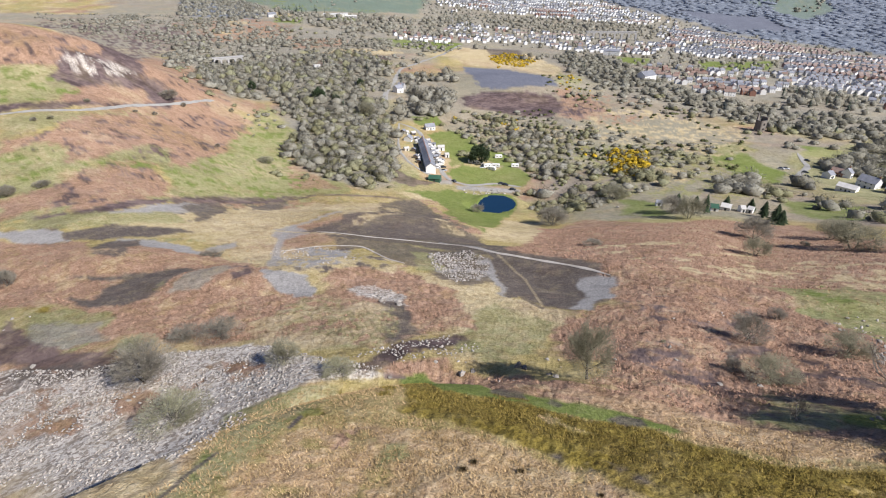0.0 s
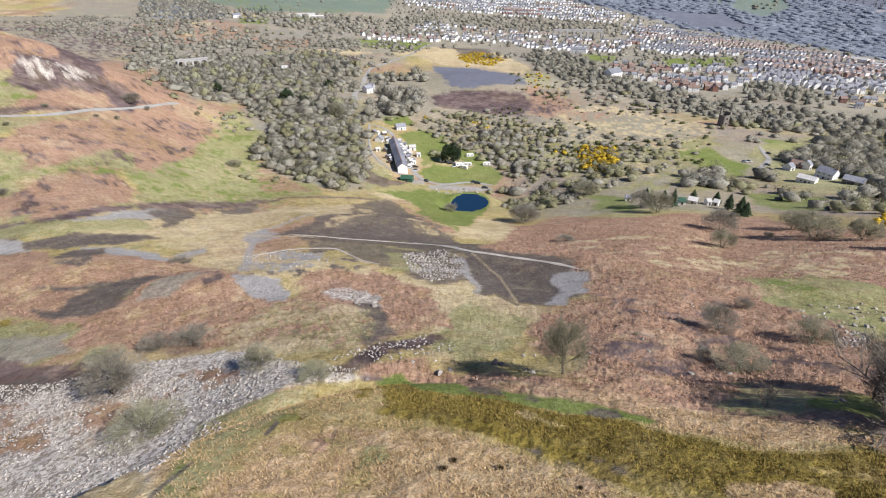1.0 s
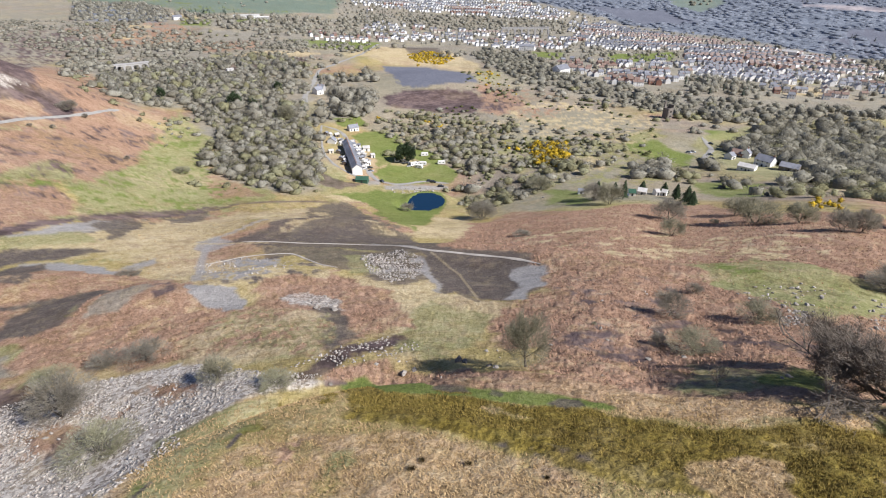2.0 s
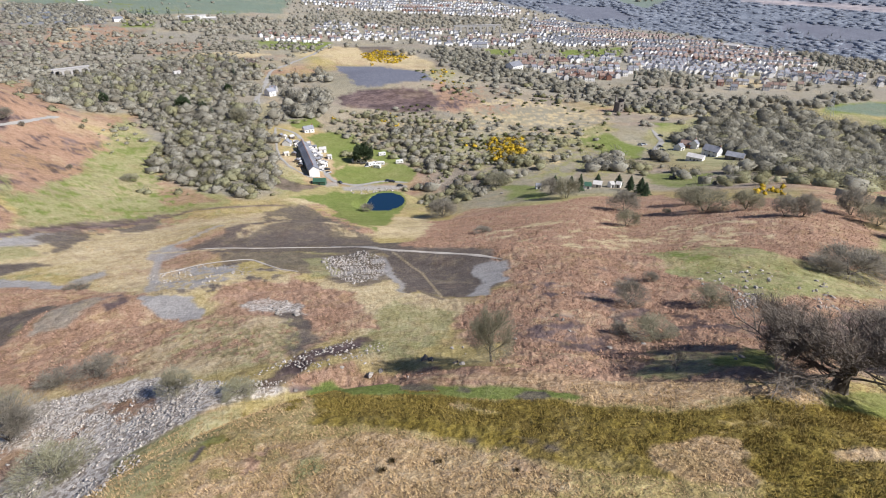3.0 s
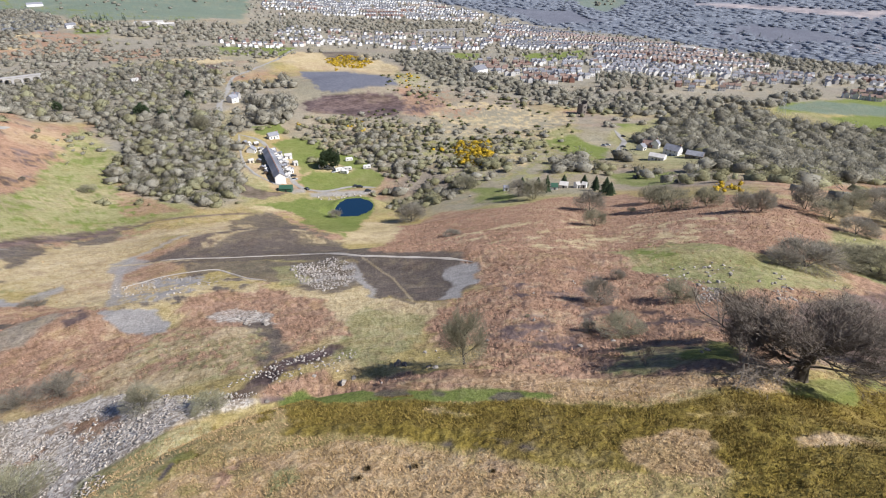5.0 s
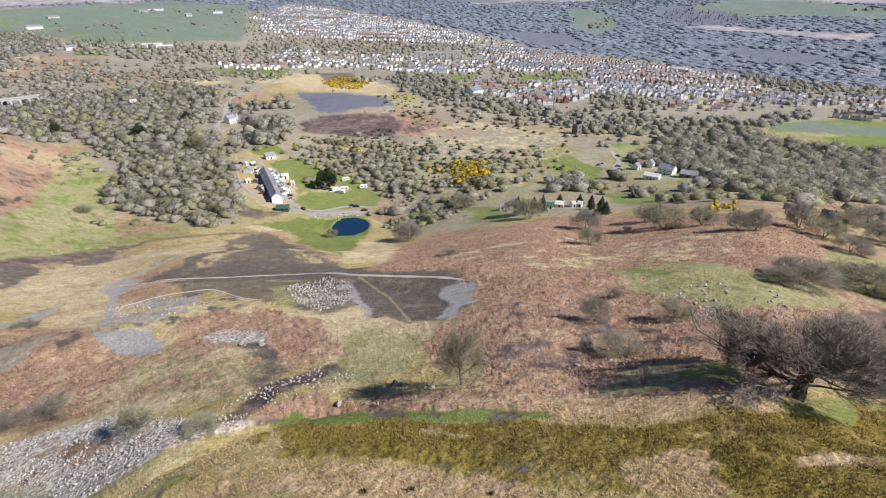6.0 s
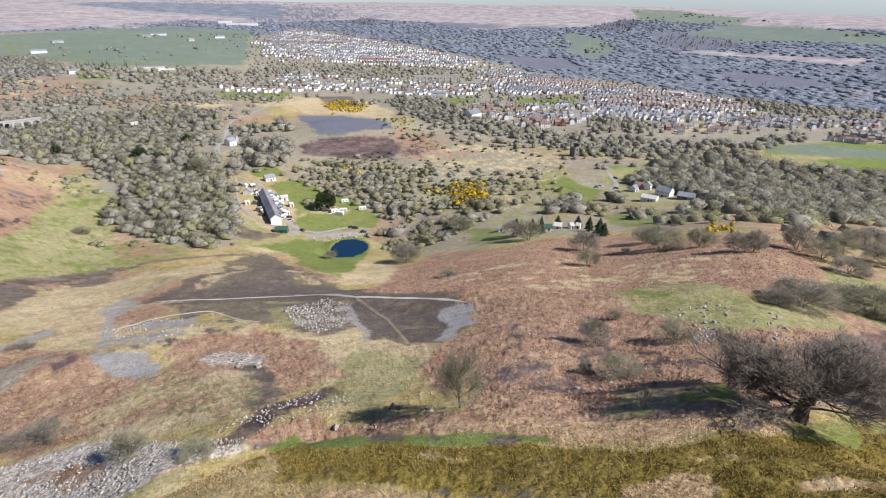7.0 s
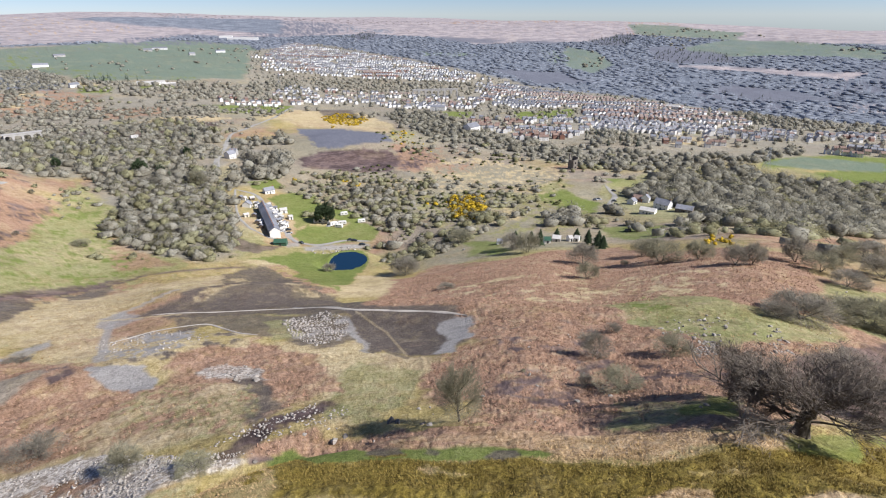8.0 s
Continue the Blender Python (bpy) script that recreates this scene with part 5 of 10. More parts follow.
strip("gravel", 1.2, 0.9, [(13.4, 132.0), (7.8, 144.7), (-0.8, 156.2)])
strip("gravel", 2.2, 0.8, [(-40.9, 112.1), (-50.3, 145.2), (-53.8, 162.3), (-56.2, 184.6), (-42.3, 202.0)])
strip("straw", 1.5, 0.8, [(-82.2, 176.4), (-61.5, 174.7), (-35.2, 164.4)])
strip("spoil", 1.2, 0.7, [(12.2, 137.2), (15.4, 121.4), (16.6, 92.1), (18.8, 85.6)])
strip("straw", 0.6, 0.4, [(14.7, 129.7), (19.5, 110.3), (19.2, 87.8)])
strip("heath", 1.5, 0.8, [(108.9, 431.7), (118.1, 380.1), (83.9, 368.0)])
strip("heath", 3, 0.9, [(-112.1, 220.0), (-68.0, 271.1), (-20.1, 279.0)])
# erosion cracks and a hollow, drawn only as dark lines of colour
strip("spoil", 0.45, 1, [(-12.3, 31.4), (-12.2, 32.5), (-12.1, 33.7)])
strip("spoil", 0.4, 0.9, [(-17.3, 21.8), (-17.0, 24.6), (-16.4, 27.5)])
strip("spoil", 0.5, 0.8, [(-25.3, 45.8), (-23.1, 48.4), (-18.9, 48.4)])
strip("heath", 1, 0.9, [(-6.9, 51.6), (-5.1, 51.6)])
# ---------------------------------------------------------------- trodden paths and tracks, as ribbons on the ground
TRODDEN = plain("trodden_earth", (0.37, 0.32, 0.265), (0.56, 0.50, 0.43), 2.5, 0.95, 0.03, island=True)
TARMAC = plain("pale_worn_tarmac", (0.25, 0.235, 0.21), (0.38, 0.36, 0.325), 4.0, 0.9, 0.02, island=True)


def ribbon(name, label, width, lift, material, points, step=1.2):
    """A path along a smooth line through the points, with ragged edges."""
    p = np.array(points, float)
    seg = np.concatenate([[0], np.cumsum(np.hypot(*np.diff(p, axis=0).T))])
    s = np.arange(0, seg[-1], step)
    x, y = ease(s, seg, p[:, 0]), ease(s, seg, p[:, 1])
    tx, ty = np.gradient(x), np.gradient(y)
    n = np.hypot(tx, ty)
    nx, ny = -ty / n, tx / n
    v, f = [], []
    half = width * 0.5 * (1 + 0.6 * fbm(x, y, 6, 4, 131)) * np.minimum(1, 0.15 + np.minimum(s, seg[-1] - s) / 6)
    drift = width * 0.25 * fbm(x, y, 12, 3, 137)
    cols = 5
    for k in range(cols):
        o = (k / (cols - 1) * 2 - 1) * half + drift
        px, py = x + nx * o, y + ny * o
        z = land(px, py) + lift - (0.12 if k in (0, cols - 1) else 0.0)
        v.append(np.stack([px, py, z], 1))
    v = np.stack(v, 1).reshape(-1, 3)
    for i in range(len(x) - 1):
        for k in range(cols - 1):
            b = i * cols + k
            f.append((b, b + cols, b + cols + 1, b + 1))
    me = bpy.data.meshes.new(name)
    me.from_pydata([tuple(q) for q in v], [], f)
    me.materials.append(material)
    me.polygons.foreach_set("use_smooth", np.ones(len(f), bool))
    me.flip_normals() if f and me.polygons[0].normal.z < 0 else None
    return tagged(new(name, me), label, "path", kind="structure")


GROUND_OB = build_ground()

# paths and roads, in plan
ribbon("path", "pale trodden path along the crest of the spoil tip", 1.1, 0.2, TRODDEN, [(-44.1, 169.7), (-27.3, 162.6), (-10.0, 157.8), (2.8, 150.4), (10.6, 137.4), (14.8, 130.7), (25.2, 120.5), (34.9, 109.2), (37.8, 103.7)], 1)
ribbon("path", "narrow grey path across stony ground", 0.75, 0.16, TRODDEN, [(-47.6, 141.6), (-38.4, 145.7), (-26.3, 145.0), (-19.1, 135.0), (-13.9, 123.9), (-9.2, 118.8)], 1)
ribbon("road", "pale mountain road between woods", 5, 0.3, TARMAC, [(-58.4, 544.3), (-61.6, 603.1), (-58.9, 695.0), (-57.6, 756.4), (-36.5, 832.9), (-3.8, 941.5), (34.3, 1136.8)], 4)
ribbon("road", "worn mountain road across the hillside", 2.8, 0.25, TARMAC, [(-241.9, 269.2), (-224.0, 275.1), (-199.2, 303.7), (-190.3, 381.8), (-183.4, 442.4)], 2.5)
ribbon("road", "gravel lane past a terrace of houses", 2.8, 0.25, TARMAC, [(-38.8, 474.2), (-21.2, 454.4), (-14.6, 426.2), (-5.8, 377.8), (-1.7, 358.1), (4.8, 340.3), (16.9, 334.2), (36.2, 341.7), (52.7, 337.3)], 2)
ribbon("road", "back lane behind a terrace of houses", 2, 0.25, TARMAC, [(-38.8, 474.2), (-36.4, 433.6), (-33.4, 399.0), (-24.9, 369.7), (-9.2, 346.1), (2.1, 339.1)], 2)
ribbon("road", "farm track between fields", 4, 0.3, TARMAC, [(274.0, 406.0), (266.1, 381.2), (236.2, 343.6)], 2.5)
# ---------------------------------------------------------------- building kit
def mesh_from(name, verts, faces, material, smooth_faces=False):
    """A mesh from vertices and faces that a function worked out."""
    me = bpy.data.meshes.new(name)
    me.from_pydata([tuple(v) for v in verts], [], [tuple(f) for f in faces])
    for m in (material if isinstance(material, (list, tuple)) else [material]):
        me.materials.append(m)
    if smooth_faces:
        me.polygons.foreach_set("use_smooth", np.ones(len(me.polygons), bool))
    me.update()
    return me


def tri_mesh(name, verts, tris, material):
    """A large mesh of triangles from arrays."""
    me = bpy.data.meshes.new(name)
    me.vertices.add(len(verts))
    me.vertices.foreach_set("co", np.asarray(verts, np.float32).ravel())
    me.loops.add(len(tris) * 3)
    me.loops.foreach_set("vertex_index", np.asarray(tris, np.int32).ravel())
    me.polygons.add(len(tris))
    me.polygons.foreach_set("loop_start", np.arange(len(tris), dtype=np.int32) * 3)
    for m in (material if isinstance(material, (list, tuple)) else [material]):
        me.materials.append(m)
    me.update(calc_edges=True)
    return me


def part(name, mesh, parent, label="", at=None):
    ob = new(name, mesh)
    ob.parent = parent
    if at is not None:
        ob.matrix_basis = at
    if label:
        ob["label"] = label
    return ob


def box(verts, faces, x0, x1, y0, y1, z0, z1, taper=0.0):
    """Adds a box, drawn in at the top by taper."""
    b = len(verts)
    t = taper
    verts += [(x0, y0, z0), (x1, y0, z0), (x1, y1, z0), (x0, y1, z0), (x0 + t, y0 + t, z1), (x1 - t, y0 + t, z1), (x1 - t, y1 - t, z1), (x0 + t, y1 - t, z1)]
    faces += [(b + 3, b + 2, b + 1, b), (b + 4, b + 5, b + 6, b + 7), (b, b + 1, b + 5, b + 4), (b + 1, b + 2, b + 6, b + 5), (b + 2, b + 3, b + 7, b + 6), (b + 3, b, b + 4, b + 7)]


def box_mesh(name, material, *dims, taper=0.0):
    v, f = [], []
    for d in dims:
        box(v, f, *d, taper=taper)
    return mesh_from(name, v, f, material)


def high(x, y):
    return float(land(np.array([x]), np.array([y]))[0])


# ---------------------------------------------------------------- plants: materials
def twiggy(name, low, high, size, grain=0.9):
    """Massed bare twigs: a broad drift of colour from tree to tree, and a fine dark and light grain."""
    m, nodes, links, bsdf = shader(name)
    coord = nodes.new("ShaderNodeNewGeometry").outputs["Position"]
    drift = noise_node(nodes, links, coord, size, 3)
    fine = noise_node(nodes, links, coord, grain, 4, 0.7)
    fac = math_node(nodes, links, "ADD", math_node(nodes, links, "MULTIPLY", drift, 0.55), math_node(nodes, links, "MULTIPLY", fine, 0.45))
    col = ramp_node(nodes, links, fac, [(0.41, low), (0.59, high)])
    links.new(col, bsdf.inputs["Base Color"])
    bsdf.inputs["Roughness"].default_value = 1.0
    bsdf.inputs["Specular IOR Level"].default_value = 0.0
    # light sifts through the open twigs
    sift = nodes.new("ShaderNodeBsdfTranslucent")
    links.new(col, sift.inputs["Color"])
    both = nodes.new("ShaderNodeMixShader")
    both.inputs[0].default_value = 0.45
    links.new(bsdf.outputs[0], both.inputs[1])
    links.new(sift.outputs[0], both.inputs[2])
    links.new(both.outputs[0], nodes["Material Output"].inputs["Surface"])
    return m


BARK = plain("bark", (0.055, 0.045, 0.035), (0.15, 0.125, 0.10), 0.5, 0.9, 0.02)
PALE_BARK = plain("pale_bark", (0.22, 0.19, 0.15), (0.42, 0.37, 0.30), 0.5, 0.9, 0.02)
TWIGS = twiggy("bare_twigs", (0.235, 0.21, 0.165), (0.41, 0.375, 0.305), 3.0, 0.3)
TWIGS_GREEN = twiggy("budding_twigs", (0.24, 0.222, 0.15), (0.41, 0.385, 0.275), 3.0, 0.3)
TWIGS_PALE = twiggy("pale_budding_twigs", (0.29, 0.275, 0.175), (0.46, 0.44, 0.30), 3.0, 0.3)
TWIGS_DARK = plain("dark_twigs", (0.115, 0.094, 0.073), (0.24, 0.20, 0.158), 3.0, 0.85)
NEEDLES = plain("dark_needles", (0.026, 0.042, 0.019), (0.065, 0.092, 0.042), 2.0, 0.8)
WOOD_GREY = twiggy("woodland_grey", (0.30, 0.272, 0.205), (0.50, 0.475, 0.395), 12.0)
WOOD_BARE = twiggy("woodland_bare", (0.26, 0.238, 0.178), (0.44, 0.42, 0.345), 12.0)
WOOD_GREEN = twiggy("woodland_green", (0.285, 0.262, 0.145), (0.46, 0.447, 0.285), 12.0)
# distant twigs: bluish haze is put into these tones
WOOD_FAR_HAZED = twiggy("woodland_far", (0.285, 0.31, 0.36), (0.38, 0.405, 0.46), 120.0, 8.0)
WOOD_DARK = plain("woodland_conifer", (0.05, 0.07, 0.05), (0.12, 0.145, 0.10), 12.0, 0.85, island=True, vary=0.25)
GORSE = plain("gorse_flower", (0.30, 0.20, 0.015), (0.62, 0.42, 0.02), 1.2, 0.8, island=True, vary=0.25)
GORSE_GREEN = plain("gorse_green", (0.05, 0.06, 0.02), (0.13, 0.13, 0.045), 1.2, 0.85, island=True, vary=0.25)


# ---------------------------------------------------------------- plants: shapes
class Sticks:
    """Collects tapered sticks: tubes for the thick ones, three-sided spikes for twigs."""

    def __init__(self):
        self.v, self.f = [], []

    def tube(self, pts, radii, sides):
        b = len(self.v)
        for k, (p, r) in enumerate(zip(pts, radii)):
            d = (pts[min(k + 1, len(pts) - 1)] - pts[max(k - 1, 0)]).normalized()
            u = d.orthogonal().normalized()
            w = d.cross(u)
            for s in range(sides):
                a = 2 * math.pi * s / sides
                self.v.append(p + u * (r * math.cos(a)) + w * (r * math.sin(a)))
        for k in range(len(pts) - 1):
            for s in range(sides):
                n = (s + 1) % sides
                self.f.append((b + k * sides + s, b + k * sides + n, b + (k + 1) * sides + n, b + (k + 1) * sides + s))

    def sprig(self, p, tip, r, rng):
        """A twig seen only as a thin tapering blade."""
        b = len(self.v)
        d = (tip - p).normalized()
        u = d.cross(rand_dir(rng)).normalized() * r
        self.v += [p + u, p - u, tip]
        self.f.append((b, b + 1, b + 2))

    def spike(self, p, tip, r):
        b = len(self.v)
        d = (tip - p).normalized()
        u = d.orthogonal().normalized() * r
        w = d.cross(u)
        self.v += [p + u, p - u * 0.5 + w * 0.87, p - u * 0.5 - w * 0.87, tip]
        self.f += [(b, b + 1, b + 3), (b + 1, b + 2, b + 3), (b + 2, b, b + 3)]


def rand_dir(rng):
    return Vector((rng.gauss(0, 1), rng.gauss(0, 1), rng.gauss(0, 1))).normalized()


def bare_tree(seed, tall, wide, stems=1, bole=0.25, girth=0.12, limbs=7, boughs=6, sprigs=6, twigs=8, twig=0.55, thin=0.011, lift=0.25, floor=0.0, fuzz=0, fill=0.0):
    """Wood and twigs of a leafless tree, scaled to the height and width given."""
    rng = random.Random(seed)
    wood, crown = Sticks(), Sticks()

    def bend(p, d, length, segs, wild, up):
        pts = [p]
        for _ in range(segs):
            d = (d + rand_dir(rng) * wild + Vector((0, 0, up))).normalized()
            p = p + d * (length / segs)
            pts.append(p)
        return pts

    def along(pts, t):
        k = min(int(t * (len(pts) - 1)), len(pts) - 2)
        u = t * (len(pts) - 1) - k
        return pts[k].lerp(pts[k + 1], u), (pts[k + 1] - pts[k]).normalized()

    def fork(d, angle):
        side = rand_dir(rng)
        side = (side - d * side.dot(d)).normalized()
        return (d * math.cos(angle) + side * math.sin(angle)).normalized()

    for s in range(stems):
        lean = Vector((rng.uniform(-1, 1), rng.uniform(-1, 1), 0)) * (0.12 if stems == 1 else 0.55)
        base = Vector((rng.uniform(-0.3, 0.3), rng.uniform(-0.3, 0.3), 0)) * (0 if stems == 1 else 1)
        trunk = bend(base - Vector((0, 0, 0.25)), (Vector((0, 0, 1)) + lean).normalized(), tall * (0.55 if stems == 1 else 0.5), 5, 0.14, 0.05)
        g = girth * (1 if stems == 1 else 0.6)
        wood.tube(trunk, [g * 1.5, g * 1.05, g * 0.9, g * 0.75, g * 0.6, g * 0.4], 7)
        for k in range(limbs):
            t = bole + (1 - bole) * (k + rng.random()) / limbs
            p, d = along(trunk, min(t, 0.98))
            out = fork(Vector((0, 0, 1)), rng.uniform(0.75, 1.4) * (1.15 - 0.5 * t))
            length = wide * 0.46 * rng.uniform(0.75, 1.1) * (1.1 - 0.35 * t)
            limb = bend(p, out, length, 5, 0.28, lift * 0.35)
            r = g * rng.uniform(0.24, 0.4)
            wood.tube(limb, [r, r * 0.85, r * 0.7, r * 0.55, r * 0.4, r * 0.2], 5)
            for b in range(boughs):
                p2, d2 = along(limb, 0.22 + 0.76 * (b + rng.random()) / boughs)
                if p2.z < tall * floor:
                    continue
                bough = bend(p2, fork(d2, rng.uniform(0.4, 1.0)), wide * 0.17 * rng.uniform(0.7, 1.25), 3, 0.3, lift)
                crown.tube(bough, [r * 0.38, r * 0.3, r * 0.2, r * 0.1], 3)
                for q in range(sprigs):
                    p3, d3 = along(bough, 0.15 + 0.83 * (q + rng.random()) / sprigs)
                    d3 = (fork(d3, rng.uniform(0.35, 0.95)) + Vector((0, 0, lift * 0.6))).normalized()
                    tip = p3 + d3 * twig * rng.uniform(0.9, 1.7)
                    crown.spike(p3, tip, thin * 1.5)
                    for w in range(twigs):
                        p4 = p3.lerp(tip, rng.uniform(0.15, 1.0))
                        d4 = (fork(d3, rng.uniform(0.3, 1.1)) + Vector((0, 0, lift * 0.4))).normalized()
                        crown.sprig(p4, p4 + d4 * twig * rng.uniform(0.35, 0.95), thin, rng)
    top = max(v.z for v in crown.v)
    span = sorted(math.hypot(v.x, v.y) for v in crown.v)[int(len(crown.v) * 0.985)]
    sx, sz = wide * 0.5 / span, tall / top
    seats = [v.copy() for v in crown.v[::3]] or [Vector((0, 0, tall / 2))]
    hub = Vector((0, 0, top * 0.35))
    for _ in range(fuzz):
        p = rng.choice(seats) + rand_dir(rng) * (span * 0.13 * rng.random())
        if rng.random() < fill:
            d = rand_dir(rng)
            d.z = abs(d.z) - 0.25
            ring = 1 + 0.16 * math.sin(3 * math.atan2(d.y, d.x) + seed) + 0.1 * math.sin(5 * math.atan2(d.y, d.x) + 2 * seed)
            p = Vector((d.x * span * ring, d.y * span * ring, top * 0.45 + d.z * top * 0.5)) * (0.5 + 0.5 * math.sqrt(rng.random()))
        if p.z < top * (floor + 0.02) or math.hypot(p.x, p.y) > span * 1.02:
            continue
        d = ((p - hub).normalized() + rand_dir(rng) * 0.75 + Vector((0, 0, 0.35))).normalized()
        crown.sprig(p, p + d * twig * rng.uniform(0.5, 1.1), thin, rng)
    for st in (wood, crown):
        st.v = [Vector((v.x * sx, v.y * sx, v.z * sz)) for v in st.v]
    return wood, crown


TREES = {}


def tree_kind(kind, seed, tall, wide, bark, twig_mat, label, category, **shape):
    """Builds one tree of a kind far below the ground of the plan's middle, to be copied to its places."""
    wood, crown = bare_tree(seed, tall, wide, **shape)
    top = new(category.replace(" ", "_"))
    part("trunk", mesh_from("trunk", wood.v, wood.f, bark, True), top)
    part("crown", mesh_from("crown", crown.v, crown.f, twig_mat), top)
    tagged(top, label, category)
    TREES.setdefault(kind, []).append([top, tall, wide, False])


def plant(kind, x, y, tall, wide, turn=None, which=None, label="", group=""):
    """Sets a tree of a kind on the ground."""
    rng = random.Random(int(x * 131 + y * 17))
    entry = TREES[kind][rng.randrange(len(TREES[kind])) if which is None else which % len(TREES[kind])]
    top, h, w, used = entry
    m = Matrix.LocRotScale((x, y, high(x, y) - 0.05), Euler((0, 0, rng.uniform(0, 6.28) if turn is None else radians(turn))), (wide / w, wide / w, tall / h))
    if not used:
        top.matrix_basis = m
        entry[3] = True
        ob = top
    else:
        ob = copy_thing(top, m)
        ob.scale = (wide / w, wide / w, tall / h)
    return tagged(ob, label, group=group)


# ---------------------------------------------------------------- woodland and scrub as joined masses
def ico_parts(level):
    bm = bmesh.new()
    bmesh.ops.create_icosphere(bm, subdivisions=level, radius=1.0)
    vs, fs = np.array([p.co[:] for p in bm.verts]), np.array([[p.index for p in q.verts] for q in bm.faces])
    bm.free()
    return vs, fs


ICO_SMALL, ICO_FINE = ico_parts(1), ico_parts(2)


def crown_pattern(seed, sprigs, fine=0.03, shape="round"):
    """One far tree, a metre high and wide: a lumpy core of massed twigs, hidden in tapering sprays.
    Gives vertices, triangles and the way each vertex faces."""
    rng = np.random.RandomState(seed)
    v, f, n = [], [], []

    def blade(base, u, tip, way):
        b = len(v)
        v.extend([base + u, base - u, tip])
        f.append((b, b + 1, b + 2))
        n.extend([way] * 3)

    for a in (0.0, 2.1, 4.2):
        foot = np.array([0.03 * math.cos(a), 0.03 * math.sin(a), -0.06])
        blade(foot, np.array([-0.025 * math.sin(a), 0.025 * math.cos(a), 0.0]), np.array([0.0, 0.0, 0.5]), np.array([math.cos(a), math.sin(a), 0.0]))
    if shape == "cone":
        for k in range(sprigs):
            t, a = rng.uniform(0.02, 1.0), rng.uniform(0, 6.283)
            p = np.array([0, 0, t * 0.95])
            out = np.array([math.cos(a), math.sin(a), 0.0])
            tip = p + (out - np.array([0, 0, 0.2])) * 0.5 * (1.05 - t) * rng.uniform(0.75, 1.1)
            side = np.array([-math.sin(a), math.cos(a), 0.0]) * fine * 3.0 * (1.15 - t)
            blade(p, side, tip, (out + np.array([0, 0, 0.6])) / 1.17)
        return np.array(v), np.array(f), np.array(n)
    lobes = [(d / np.linalg.norm(d), rng.uniform(0.15, 0.5)) for d in rng.normal(size=(5, 3)) + np.array([0, 0, 0.3])]
    p1, p2 = rng.uniform(0, 6.283, 2)

    def shell(d):
        """How far the crown reaches on each way, with its lobes and hollows."""
        a = math.atan2(d[1], d[0])
        reach = 0.74 + 0.22 * math.sin(2 * a + p1 + 2 * d[2]) + 0.16 * math.sin(3 * a + p2 - 3 * d[2])
        return reach + max(h * max(0.0, float(np.dot(d, c)) - 0.45) / 0.55 for c, h in lobes)

    def place(d, depth):
        k = shell(d) * depth
        low = 1.0 if d[2] > 0 else 1.0 + 0.35 * d[2] * d[2]
        return np.array([0.52 * d[0] * k * low, 0.52 * d[1] * k * low, max(-0.04, 0.27 + (0.63 if d[2] > 0 else 0.5) * d[2] * k)])

    core = ICO_SMALL
    b = len(v)
    for d in core[0]:
        v.append(place(d, 0.74))
        n.append((d + np.array([0, 0, 0.25])) / np.linalg.norm(d + np.array([0, 0, 0.25])))
    f.extend([tuple(int(i) + b for i in q) for q in core[1]])
    for k in range(sprigs):
        d = rng.normal(size=3)
        d /= np.linalg.norm(d)
        if d[2] < -0.25:
            d[2] = -d[2]
        p = place(d, rng.uniform(0.64, 1.08))
        run = d * rng.uniform(0.2, 1.0) + rng.normal(size=3) * 0.5 + np.array([0, 0, 0.45])
        run /= np.linalg.norm(run)
        u = np.cross(run, d + rng.normal(size=3) * 0.3)
        u = u / (np.linalg.norm(u) + 1e-9) * fine * rng.uniform(0.6, 1.3)
        way = d * 0.7 + np.array([0, 0, 0.35]) + rng.normal(size=3) * 0.2
        blade(p - run * 0.03, u, p + run * rng.uniform(0.06, 0.15), way / np.linalg.norm(way))
    return np.array(v), np.array(f), np.array(n)


WOODS = []
CLEARINGS = []


def clearing(x, y, r):
    """Woodless ground round buildings and roads, fitted to keep them in the camera's sight."""
    CLEARINGS.append((x, y, r))


PATTERNS = {}


def wood(look_of, spacing, tall, wide, spikes, points, share=1.0, clump=0.0, seed=1):
    """Fills an outline with trees or bushes of one look, on a shaken grid."""
    WOODS.append((look_of, spacing, tall, wide, spikes, points, share, clump, seed))


def scatter(points, spacing, share, clump, seed):
    p = np.array(points)
    rng = np.random.RandomState(seed)
    gx, gy = np.meshgrid(np.arange(p[:, 0].min(), p[:, 0].max(), spacing), np.arange(p[:, 1].min(), p[:, 1].max(), spacing))
    x = gx.ravel() + rng.uniform(-0.6, 0.6, gx.size) * spacing
    y = gy.ravel() + rng.uniform(-0.6, 0.6, gx.size) * spacing
    keep = rng.uniform(0, 1, x.size) < share
    if clump:
        keep &= fbm(x, y, clump, 3, seed + 7) > (0.5 - share) * 0.7
    x, y = x[keep], y[keep]
    if len(x) == 0:
        return x, y
    d = edge_distance(x + spacing * 0.8 * fbm(x, y, spacing * 5, 2, seed), y, points, True)
    return x[d < 0], y[d < 0]


